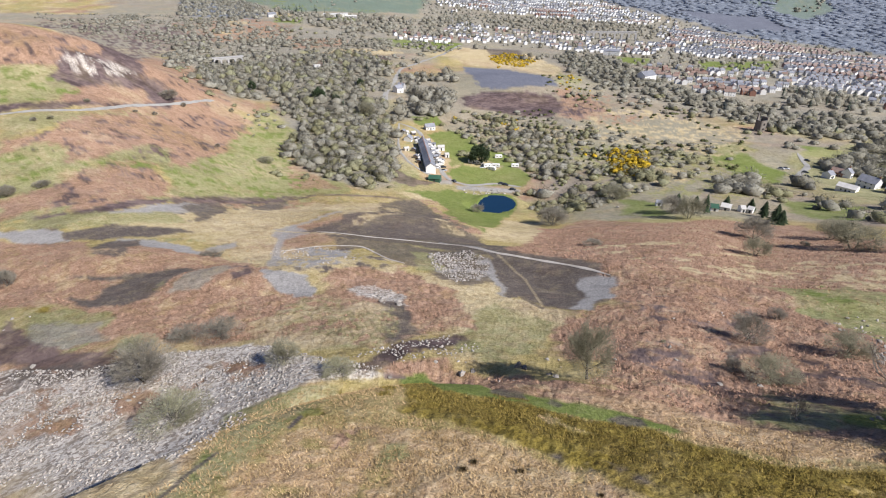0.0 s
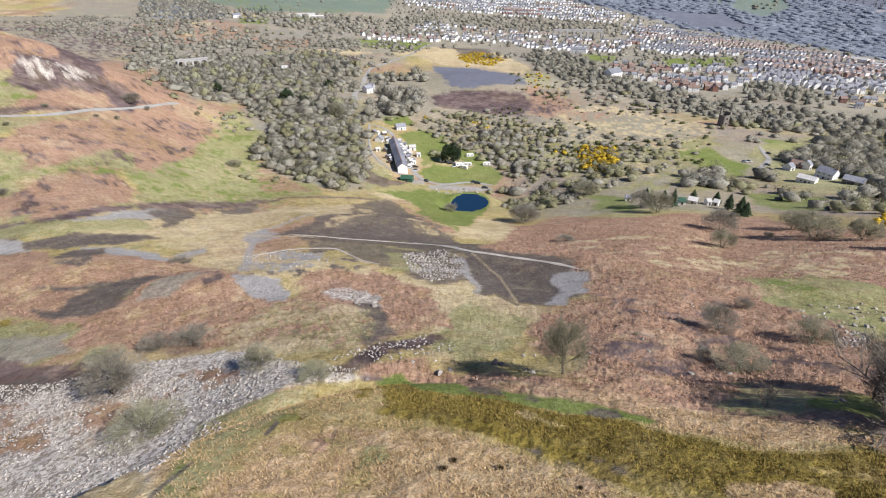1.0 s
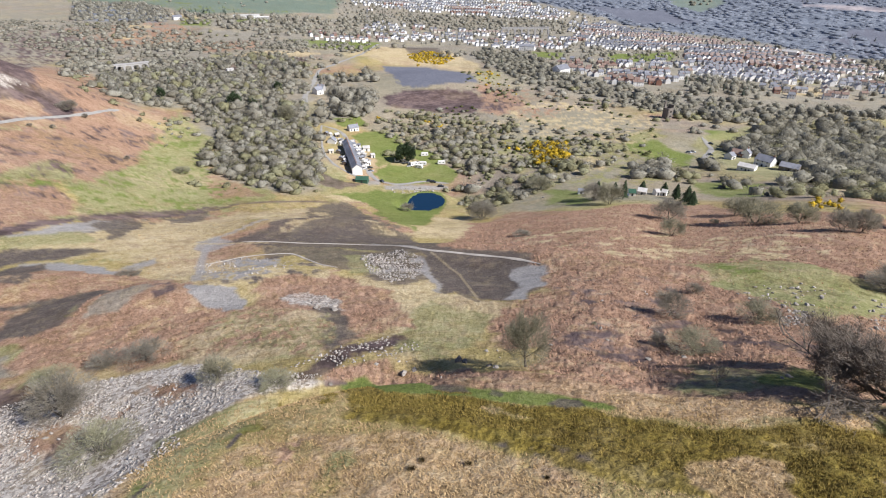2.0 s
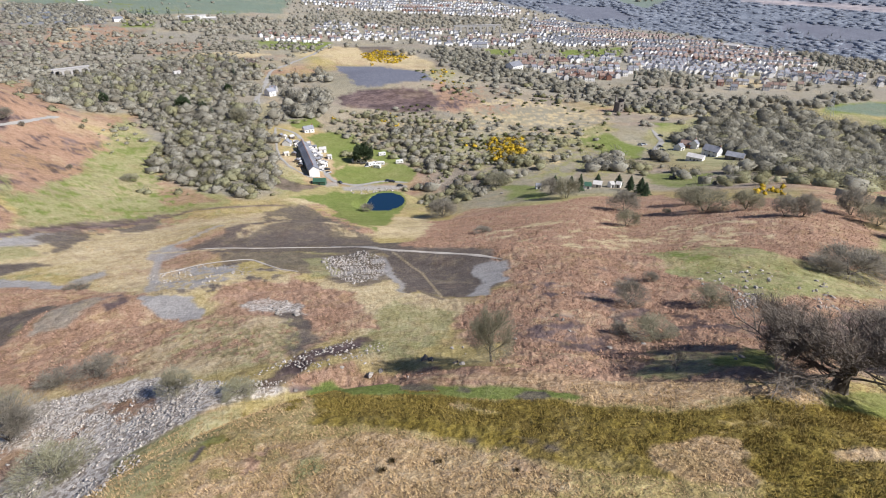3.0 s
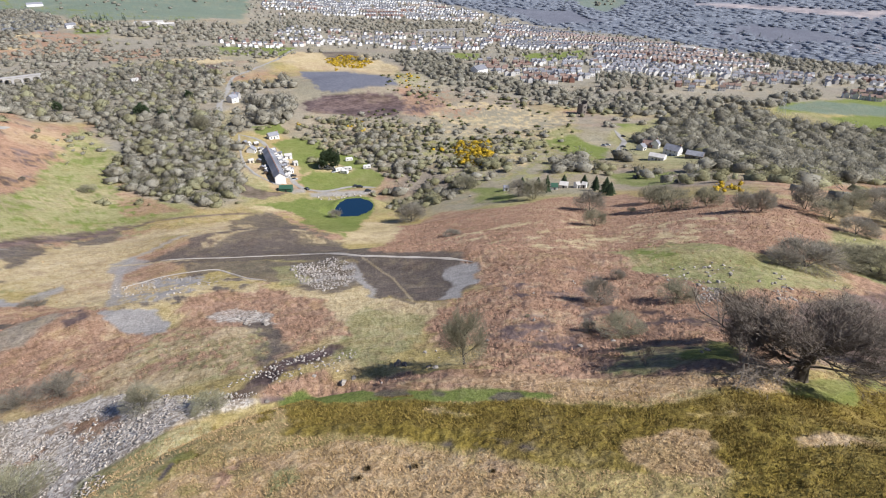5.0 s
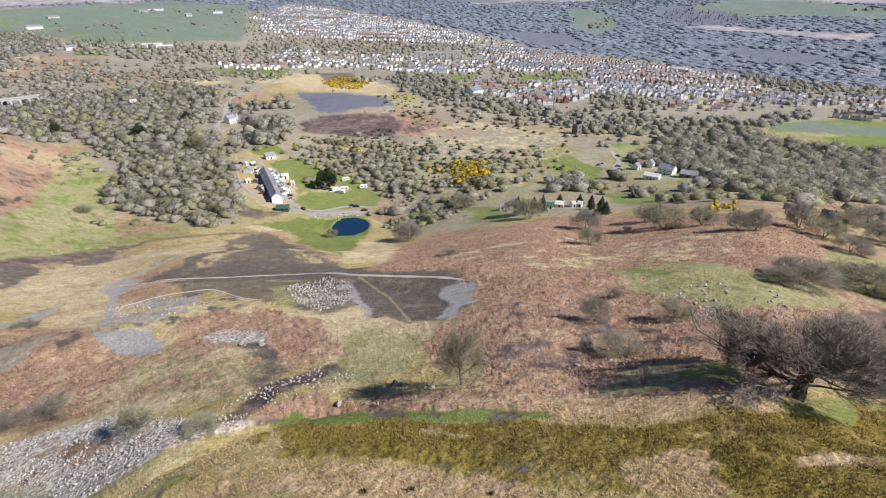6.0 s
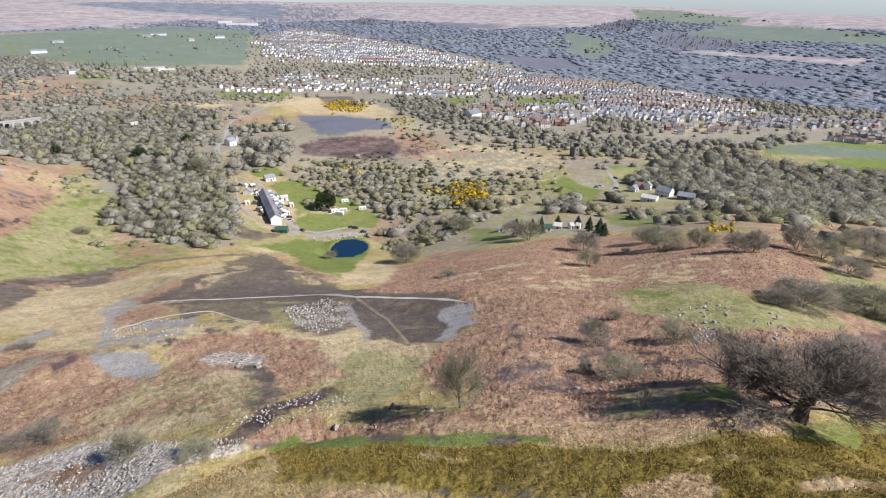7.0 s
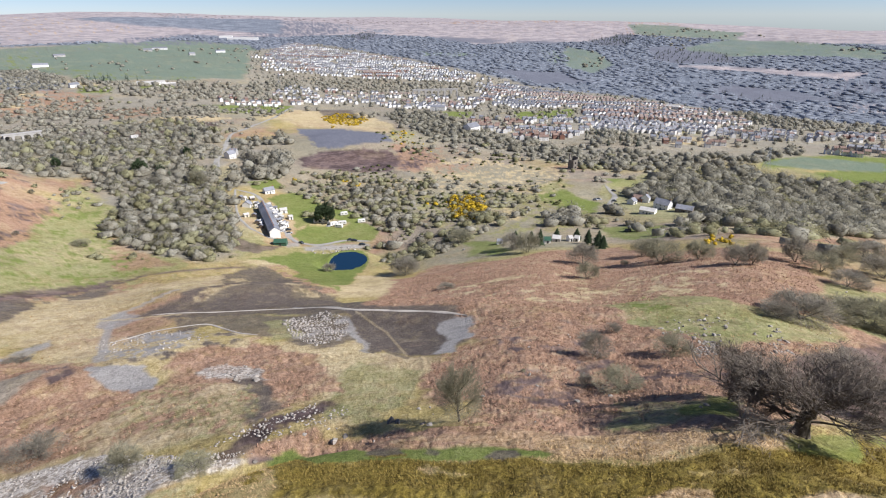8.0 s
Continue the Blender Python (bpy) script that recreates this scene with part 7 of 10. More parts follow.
wood("green", 8, 2.6, 5.5, 60, [(-176.9, 447.5), (-139.6, 512.0), (-100.2, 350.1), (-62.0, 305.2), (-32.4, 310.3), (-33.8, 291.2), (-71.0, 284.7), (-109.6, 319.6), (-141.9, 389.7)], 0.35, 25, 69)
wood("grey", 9, 3, 6.5, 60, [(-178.0, 476.0), (-143.0, 526.0), (-103.4, 371.3), (-104.9, 339.9), (-129.7, 388.0)], 0.4, 25, 70)
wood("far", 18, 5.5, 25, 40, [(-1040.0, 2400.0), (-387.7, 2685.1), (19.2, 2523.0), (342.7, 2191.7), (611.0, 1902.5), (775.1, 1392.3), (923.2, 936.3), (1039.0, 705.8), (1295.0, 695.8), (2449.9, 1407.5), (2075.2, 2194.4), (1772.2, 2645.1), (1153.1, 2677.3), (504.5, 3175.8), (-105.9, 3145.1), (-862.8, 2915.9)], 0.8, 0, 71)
# scrub over the plain and the slopes
wood("green", 7, 3.4, 6, 110, [(-0, 487), (32, 524), (91, 491), (138, 502), (176, 445), (204, 422), (202, 386), (169, 338), (139, 329), (122, 307), (93, 311), (68, 334), (60, 385), (27, 417)], 0.5, 30, 80)
wood("grey", 8, 3.8, 6.5, 110, [(-0, 487), (32, 524), (91, 491), (138, 502), (176, 445), (204, 422), (202, 386), (169, 338), (139, 329), (122, 307), (93, 311), (68, 334), (60, 385), (27, 417)], 0.5, 36, 81)
wood("gorse_green", 6, 1.7, 4, 45, [(32, 524), (91, 491), (203, 515), (275, 481), (232, 403), (172, 410), (92, 446)], 0.3, 30, 82)
wood("grey", 10, 4, 8, 60, [(132, 626), (262, 669), (327, 576), (423, 494), (350, 420), (260, 413), (260, 501), (210, 570), (145, 570)], 0.4, 50, 83)
wood("green", 11, 4, 8, 60, [(132, 626), (262, 669), (327, 576), (423, 494), (350, 420), (260, 413), (260, 501), (210, 570), (145, 570)], 0.4, 50, 84)
wood("grey", 9, 6, 9, 110, [(204, 280), (237, 321), (321, 415), (391, 455), (474, 428), (530, 343), (330, 205), (231, 185), (246, 254)], 0.5, 40, 85)
wood("bare", 10, 3.6, 7, 60, [(-327, 1015), (-171, 1059), (19, 1197), (34, 1032), (-67, 837), (-169, 801), (-262, 834), (-337, 885)], 0.5, 40, 86)
wood("grey", 9, 3.4, 6.5, 60, [(-327, 1015), (-171, 1059), (19, 1197), (34, 1032), (-67, 837), (-169, 801), (-262, 834), (-337, 885)], 0.45, 50, 87)
wood("bare", 13, 6, 11, 60, [(-676, 1778), (-590, 1752), (-483, 1580), (-421, 1360), (-438, 1270), (-481, 1235)], 0.9, 0, 88)
wood("bare", 30, 7, 13, 40, [(-739, 2235), (-615, 2335), (-467, 2646), (-220, 2827), (-70, 2526), (-69, 1624), (-244, 1598), (-380, 1636), (-579, 1845)], 0.25, 160, 89)
wood("bare", 26, 8, 15, 40, [(2054, 3019), (2291, 2918), (2321, 2389), (2209, 1953), (2177, 1567), (2001, 1431), (1889, 1634), (1701, 1783), (1605, 1918), (1811, 2554)], 0.35, 130, 90)
wood("bare", 22, 8, 14, 40, [(1292, 2357), (1290, 2068), (1203, 1808), (1034, 1679), (998, 1808)], 0.35, 100, 91)
wood("conifer", 17, 13, 9, 40, [(1491, 2501), (1801, 2689), (1829, 2605), (1555, 2269), (1433, 2304)], 0.8, 0, 92)
wood("conifer", 20, 12, 9, 40, [(1391, 1873), (1626, 2086), (1726, 1870), (1578, 1649), (1396, 1717)], 0.6, 0, 93)
wood("conifer", 17, 13, 9, 40, [(402, 3053), (514, 3231), (587, 3151), (482, 2869)], 0.8, 0, 94)
wood("conifer", 30, 12, 9, 40, [(1114, 1282), (1317, 1359), (1370, 1247), (1181, 1031), (978, 993), (987, 1110)], 0.4, 120, 95)
wood("conifer", 14, 11, 7, 60, [(559, 830), (675, 919), (593, 759), (474, 651), (472, 704)], 0.35, 50, 96)
wood("gorse", 3.2, 3.2, 5.2, 45, [(132, 417), (158, 412), (151, 381), (127, 342), (117, 356)], 0.75, 0, 97)
wood("gorse", 5, 2.6, 4.6, 45, [(104, 424), (122, 435), (119, 398), (100, 382)], 0.4, 20, 98)
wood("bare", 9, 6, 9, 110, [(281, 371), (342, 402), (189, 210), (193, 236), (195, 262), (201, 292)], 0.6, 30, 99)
wood("green", 8, 3, 6, 110, [(-135, 437), (-125, 494), (-90, 485), (-31, 334), (-54, 296), (-88, 341), (-116, 383)], 0.4, 25, 100)
build_woods()
# ---------------------------------------------------------------- single trees
tree_kind("oak", 5, 8.0, 15.0, BARK, TWIGS_DARK, "large spreading bare oak with crooked dark limbs", "tree", bole=0.42, girth=0.42, limbs=17, boughs=11, sprigs=7, twigs=6, twig=0.6, thin=0.013, lift=0.2, floor=0.34, fuzz=23000)
tree_kind("slender_oak", 11, 6.5, 5.5, PALE_BARK, TWIGS_DARK, "slim bare tree with a pale leaning trunk", "tree", bole=0.35, girth=0.13, limbs=10, boughs=7, sprigs=5, twigs=4, fuzz=6500, twig=0.5, thin=0.011, lift=0.4)
tree_kind("slender_oak", 12, 6.0, 5.0, BARK, TWIGS_DARK, "slim bare tree beside a large oak", "tree", stems=2, bole=0.3, girth=0.11, limbs=7, boughs=6, sprigs=5, twigs=4, fuzz=6500, twig=0.5, thin=0.011, lift=0.4)
tree_kind("lone", 21, 5.0, 4.2, BARK, TWIGS_GREEN, "small round-headed bare tree standing alone on a bank", "tree", bole=0.3, girth=0.10, limbs=11, boughs=7, sprigs=5, twigs=4, fuzz=9000, fill=0.5, twig=0.40, thin=0.010, lift=0.3)
tree_kind("stump", 31, 2.6, 2.6, PALE_BARK, TWIGS_DARK, "stunted pale dead thorn tree in a shaded hollow", "tree", stems=2, bole=0.4, girth=0.13, limbs=4, boughs=4, sprigs=4, twigs=4, twig=0.3, thin=0.010)
for s in range(4):
    tree_kind("hawthorn", 41 + s, 3.8, 4.8, BARK, (TWIGS, TWIGS_GREEN, TWIGS, TWIGS_GREEN)[s], ("dense bare hawthorn bush with grey-brown twigs", "dense budding hawthorn bush with grey-green twigs",
              "wind-shaped bare hawthorn on the open hillside", "low budding thorn bush among bracken")[s], "bush",
              stems=3, bole=0.12, girth=0.11, limbs=6, boughs=5, sprigs=4, twigs=3, twig=0.42, thin=0.014, lift=0.3, fuzz=6000, fill=0.5)
    # the same kind with fewer, stouter twigs, for the far slopes
    tree_kind("thorn", 141 + s, 6.0, 8.0, BARK, (TWIGS, TWIGS_GREEN, TWIGS, TWIGS_GREEN)[s], ("bare grey-brown thorn tree on the hillside", "budding grey-green tree on the hillside",
              "wind-shaped bare tree on the open hillside", "budding thorn tree at the edge of the moor")[s], "tree",
              stems=2, bole=0.2, girth=0.17, limbs=6, boughs=5, sprigs=4, twigs=2, twig=0.75, thin=0.03, lift=0.3, floor=0.04, fuzz=5200, fill=0.6)
for s in range(2):
    tree_kind("willow", 61 + s, 3.2, 5.5, BARK, TWIGS_PALE, "low pale green budding willow bush", "bush", stems=5, bole=0.08, girth=0.08, limbs=5, boughs=5, sprigs=4, twigs=2, fuzz=8000, fill=0.6, twig=0.38, thin=0.011, lift=0.35)


def conifer_kind(seed):
    rng = random.Random(seed)
    wood_part, crown = Sticks(), Sticks()
    tall, wide = 10.0, 5.5
    wood_part.tube([Vector((0, 0, z)) for z in (-0.3, 2, 5, 8, 9.8)], [0.22, 0.18, 0.12, 0.06, 0.02], 6)
    for k in range(620):
        t = rng.random() ** 0.8
        a = rng.uniform(0, 6.28)
        reach = wide * 0.5 * (1.02 - t) ** 0.75 * rng.uniform(0.55, 1.12)
        z = 0.9 + t * 8.9
        p = Vector((math.cos(a) * reach * 0.25, math.sin(a) * reach * 0.25, z))
        tip = Vector((math.cos(a) * reach, math.sin(a) * reach, z - reach * rng.uniform(0.05, 0.4)))
        crown.spike(p, tip, 0.30 * (1.15 - t))
    top = new("tree")
    part("trunk", mesh_from("trunk", wood_part.v, wood_part.f, BARK, True), top)
    part("crown", mesh_from("crown", crown.v, crown.f, NEEDLES), top)
    tagged(top, "dark green conifer with dense needled crown", "tree")
    TREES.setdefault("conifer", []).append([top, tall, wide, False])


tree_kind("evergreen", 81, 12.0, 12.0, BARK, NEEDLES, "broad dark evergreen tree beside the lawn", "tree", bole=0.15, girth=0.3, limbs=12, boughs=6, sprigs=4, twigs=4, fuzz=6000, fill=0.7, twig=0.9, thin=0.19, lift=0.2)
conifer_kind(71)
conifer_kind(72)
# trees and bushes: kind, place, height and width
plant("oak", 42.7, 28.3, 8.6, 20.5, turn=2, which=0)
plant("slender_oak", 38.6, 30.9, 5.6, 5.2, which=0)
plant("slender_oak", 42.0, 36.0, 7.4, 6.8, which=1)
# extra tree, added to fill out the oak's crown to the right
plant("slender_oak", 63.1, 33.4, 9.7, 11.1, which=1)
plant("hawthorn", 81.4, 50.2, 2.0, 7.6)
plant("lone", 16.1, 46.6, 8.2, 5.6, which=0)
plant("stump", 31.3, 35.0, 2.9, 2.8, which=0)
plant("hawthorn", 37.9, 48.0, 2.3, 6.8)
plant("hawthorn", 45.1, 64.3, 4.5, 5.8)
plant("hawthorn", 54.0, 57.1, 3.2, 6.3)
plant("hawthorn", 35.2, 51.5, 1.9, 2.6)
plant("hawthorn", 56.9, 76.2, 2.3, 3.2)
plant("thorn", 96.7, 71.3, 5.2, 13.9)
plant("thorn", 108.6, 73.2, 4.8, 12.5)
plant("hawthorn", 91.9, 71.9, 3.7, 6.6)
plant("thorn", 115.7, 69.6, 6.0, 13.5)
plant("thorn", 117.1, 63.8, 7.4, 12.9)
plant("thorn", 116.4, 182.7, 9.5, 13.0)
plant("thorn", 96.4, 146.9, 6.3, 8.2)
plant("thorn", 133.8, 156.6, 9.6, 17.0)
plant("thorn", 143.9, 180.1, 9.6, 10.7)
plant("thorn", 138.4, 143.4, 8.3, 9.7)
plant("thorn", 133.1, 122.8, 7.4, 8.6)
plant("thorn", 138.2, 121.4, 7.9, 7.9)
plant("thorn", 158.6, 122.7, 9.5, 10.8)
plant("thorn", 154.9, 111.4, 7.1, 11.1)
plant("thorn", 203.8, 131.8, 8.6, 13.3)
plant("thorn", 184.1, 126.0, 7.4, 9.6)
plant("thorn", 147.1, 97.2, 5.0, 10.6)
plant("thorn", 177.8, 108.4, 7.6, 13.8)
plant("thorn", 52.7, 239.3, 10.3, 15.0)
plant("thorn", 50.4, 162.3, 1.9, 6.5)
plant("thorn", 101.5, 300.4, 10.2, 15.3)
plant("thorn", 112.5, 245.6, 9.8, 13.4)
plant("thorn", 112.4, 227.1, 12.0, 12.0)
plant("thorn", 127.1, 169.2, 1.9, 3.6)
plant("conifer", 126.5, 240.7, 10.4, 6.2)
plant("conifer", 146.2, 258.4, 7.2, 6.7)
plant("conifer", 154.4, 250.7, 7.7, 7.4)
plant("conifer", 153.3, 237.4, 8.9, 7.1)
plant("conifer", 153.2, 227.6, 9.1, 8.4)
plant("conifer", 128.0, 274.6, 5.8, 6.1)
plant("conifer", 132.8, 263.5, 6.2, 5.9)
plant("conifer", 150.5, 219.4, 7.4, 7.4)
plant("evergreen", 26.3, 383.7, 16.3, 14.8)
plant("evergreen", -121.3, 538.8, 14.6, 13.3)
plant("evergreen", -92.5, 623.8, 11.6, 8.2)
plant("evergreen", -196.7, 574.0, 10.7, 8.2)
plant("evergreen", -104.3, 536.2, 9.0, 7.7)
plant("hawthorn", -43.0, 60.8, 6.6, 8.8)
plant("hawthorn", -43.5, 73.9, 2.8, 5.6)
plant("hawthorn", -37.4, 73.5, 2.6, 8.2)
plant("hawthorn", -21.6, 58.0, 3.6, 4.9)
plant("thorn", -108.1, 114.0, 4.8, 5.5)
plant("thorn", -65.2, 134.2, 1.3, 6.8)
plant("thorn", -114.4, 335.7, 3.3, 12.3)
plant("thorn", -161.2, 205.0, 2.5, 6.8)
plant("thorn", 54.8, 243.6, 9.0, 11.8)
plant("willow", -32.5, 47.9, 3.1, 9.0)
plant("willow", -12.8, 51.6, 1.6, 4.7)
plant("willow", -50.6, 71.6, 2.0, 6.4)
plant("thorn", -168.2, 194.6, 4.9, 7.4)
plant("thorn", -205.2, 317.5, 2.5, 3.9)
plant("thorn", -194.3, 391.6, 7.6, 13.6)
plant("thorn", -182.4, 344.8, 2.8, 3.6)
plant("thorn", -187.7, 332.7, 2.0, 3.4)
plant("thorn", -142.4, 333.5, 2.8, 3.6)
plant("thorn", -167.6, 432.0, 4.0, 4.5)
plant("thorn", -185.2, 391.1, 3.6, 4.0)
plant("thorn", -204.8, 270.7, 2.2, 3.4)
plant("thorn", -200.2, 276.6, 2.2, 3.5)
plant("thorn", -68.1, 487.8, 15.1, 15.1)
plant("hawthorn", 30.5, 60.3, 0.6, 0.8)
plant("thorn", 18.2, 266.9, 4.6, 7.5)
# ---------------------------------------------------------------- buildings
WHITE_WALL = plain("white_render", (0.66, 0.64, 0.60), (0.82, 0.80, 0.77), 2.0, 0.9, vary=0.06)
CREAM_WALL = plain("cream_render", (0.52, 0.46, 0.36), (0.68, 0.62, 0.50), 2.0, 0.9, vary=0.08)
GREY_WALL = plain("grey_pebbledash", (0.33, 0.31, 0.29), (0.48, 0.46, 0.43), 2.0, 0.95, vary=0.1)
BRICK_WALL = plain("red_brick", (0.20, 0.10, 0.07), (0.34, 0.18, 0.13), 1.0, 0.9, vary=0.1)
STONE_WALL = plain("dark_stone", (0.12, 0.105, 0.09), (0.25, 0.22, 0.19), 1.2, 0.95, 0.03, vary=0.1)
SLATE = plain("slate_roof", (0.14, 0.145, 0.16), (0.27, 0.27, 0.295), 1.0, 0.6, vary=0.2)
TILE = plain("brown_tile_roof", (0.15, 0.10, 0.08), (0.27, 0.19, 0.155), 1.0, 0.8, vary=0.2)
PALE_ROOF = plain("pale_sheet_roof", (0.42, 0.40, 0.37), (0.62, 0.59, 0.55), 1.5, 0.6, vary=0.1)
GREEN_SHEET = plain("green_sheet_metal", (0.03, 0.075, 0.05), (0.06, 0.13, 0.085), 2.0, 0.5)
DARK_PAINT = plain("dark_paint", (0.02, 0.022, 0.026), (0.05, 0.052, 0.06), 2.0, 0.35)
GLASS = plain("window_glass", (0.02, 0.025, 0.03), (0.05, 0.06, 0.07), 2.0, 0.12)
FRAME = plain("white_frame", (0.66, 0.66, 0.65), (0.80, 0.80, 0.79), 1.0, 0.5)
TIMBER = plain("weathered_timber", (0.10, 0.075, 0.055), (0.22, 0.17, 0.125), 0.8, 0.9, vary=0.2)
CAR_PAINT = plain("car_paint", (0.55, 0.56, 0.58), (0.75, 0.75, 0.77), 2.0, 0.25, vary=0.3)
RUBBER = plain("rubber", (0.015, 0.015, 0.015), (0.03, 0.03, 0.03), 0.5, 0.8)


def gable_walls(long, deep, eaves, ridge):
    """Four walls with gables; the long side runs along x."""
    a, b = long / 2, deep / 2
    v = [(-a, -b, -1.2), (a, -b, -1.2), (a, b, -1.2), (-a, b, -1.2), (-a, -b, eaves), (a, -b, eaves), (a, b, eaves), (-a, b, eaves), (-a, 0, ridge), (a, 0, ridge)]
    f = [(0, 1, 5, 4), (2, 3, 7, 6), (1, 2, 6, 9, 5), (3, 0, 4, 8, 7), (4, 5, 9, 8), (6, 7, 8, 9), (3, 2, 1, 0)]
    return v, f


def gable_roof(long, deep, eaves, ridge, over=0.3, thick=0.18):
    """Two roof slopes with thickness and overhang, lying just above the walls."""
    a, b = long / 2 + over * 0.6, deep / 2 + over
    drop = (ridge - eaves) * over / (deep / 2)
    e, r = eaves - drop + 0.03, ridge + 0.03
    v, f = [], []
    for s in (-1, 1):
        k = len(v)
        v += [(-a, s * b, e), (a, s * b, e), (a, 0, r), (-a, 0, r), (-a, s * b, e + thick), (a, s * b, e + thick), (a, 0, r + thick), (-a, 0, r + thick)]
        q = [(0, 1, 2, 3), (7, 6, 5, 4), (0, 4, 5, 1), (1, 5, 6, 2), (3, 7, 4, 0)]
        f += [tuple(k + i for i in (c if s > 0 else c[::-1])) for c in q]
    return v, f


def window_mesh():
    if "window" not in bpy.data.meshes:
        v, f = [], []
        ring = [(-0.5, -0.6), (0.5, -0.6), (0.5, 0.6), (-0.5, 0.6), (-0.42, -0.5), (0.42, -0.5), (0.42, 0.5), (-0.42, 0.5)]
        v = [(a, 0.04, b) for a, b in ring] + [(a, -0.04, b) for a, b in ring]
        for k in range(4):
            n = (k + 1) % 4
            f += [(k, n, 4 + n, 4 + k), (8 + n, 8 + k, 12 + k, 12 + n), (k, 8 + k, 8 + n, n), (4 + n, 12 + n, 12 + k, 4 + k)]
        mesh_from("window", v, f, FRAME)
        mesh_from("pane", [(-0.42, -0.02, -0.5), (0.42, -0.02, -0.5), (0.42, -0.02, 0.5), (-0.42, -0.02, 0.5), (-0.42, 0.02, -0.5), (0.42, 0.02, -0.5), (0.42, 0.02, 0.5), (-0.42, 0.02, 0.5)],
                  [(0, 1, 2, 3), (7, 6, 5, 4), (0, 4, 5, 1), (1, 5, 6, 2), (2, 6, 7, 3), (3, 7, 4, 0)], GLASS)
    return bpy.data.meshes["window"], bpy.data.meshes["pane"]


SHAPES = {}


def house(name, x, y, turn, long, deep, eaves, ridge, wall, roof, label, category="house", group="", chimneys=1, windows=2, door=True, lift=0.0, both=False):
    """A gabled building; its long side runs along the heading (degrees, counterclockwise from x)."""
    key = (round(long, 1), round(deep, 1), round(eaves, 1), round(ridge, 1), wall.name, roof.name, chimneys)
    if key not in SHAPES:
        ch_v, ch_f = [], []
        box(ch_v, ch_f, -0.45, 0.45, -0.3, 0.3, ridge - 0.7, ridge + 0.9, 0.04)
        for px in (-0.2, 0.2):
            box(ch_v, ch_f, px - 0.1, px + 0.1, -0.1, 0.1, ridge + 0.9, ridge + 1.25, 0.02)
        SHAPES[key] = (mesh_from("wall", *gable_walls(long, deep, eaves, ridge), wall), mesh_from("roof", *gable_roof(long, deep, eaves, ridge), roof), mesh_from("chimney", ch_v, ch_f, BRICK_WALL))
    wall_me, roof_me, chimney_me = SHAPES[key]
    top = new(name)
    top.matrix_basis = pose(x, y, high(x, y) + lift, 0, 0, turn)
    part("wall", wall_me, top)
    part("roof", roof_me, top)
    for c in range(chimneys):
        part("chimney", chimney_me, top, at=pose((-1) ** c * (long / 2 - 0.6), 0, 0))
    win, pane = window_mesh()
    levels = [1.45] + ([3.95] if eaves > 4 else [])
    for side in ((-1, 1) if both else (-1,)):
        for z in levels:
            for k in range(windows):
                wx = long * ((k + 0.5) / windows - 0.5) * 0.86
                ob = part("window", win, top, at=pose(wx, side * (deep / 2 + 0.02), z, 0, 0, 0 if side > 0 else 180))
                part("pane", pane, ob)
        if door:
            key2 = "door_leaf"
            if key2 not in bpy.data.meshes:
                v, f = [], []
                box(v, f, -0.45, 0.45, -0.04, 0.05, 0, 2.0)
                box(v, f, -0.3, 0.3, 0.05, 0.07, 0.2, 0.9)
                box(v, f, -0.3, 0.3, 0.05, 0.07, 1.1, 1.8)
                mesh_from(key2, v, f, DARK_PAINT)
            part("door", bpy.data.meshes[key2], top, at=pose(long * 0.02, side * (deep / 2 + 0.02), 0.05, 0, 0, 0 if side > 0 else 180))
    return tagged(top, label, category, group)


def wheel_mesh():
    if "wheel" not in bpy.data.meshes:
        v, f = [], []
        n = 10
        for yy, r in ((-0.1, 0.26), (-0.1, 0.32), (0.1, 0.32), (0.1, 0.26)):
            v += [(r * math.cos(6.2832 * k / n), yy, 0.32 + r * math.sin(6.2832 * k / n)) for k in range(n)]
        for ring in range(3):
            f += [(ring * n + k, ring * n + (k + 1) % n, (ring + 1) * n + (k + 1) % n, (ring + 1) * n + k) for k in range(n)]
        f += [tuple(range(n)), tuple(range(4 * n - 1, 3 * n - 1, -1))]
        mesh_from("wheel", v, f, RUBBER)
    return bpy.data.meshes["wheel"]


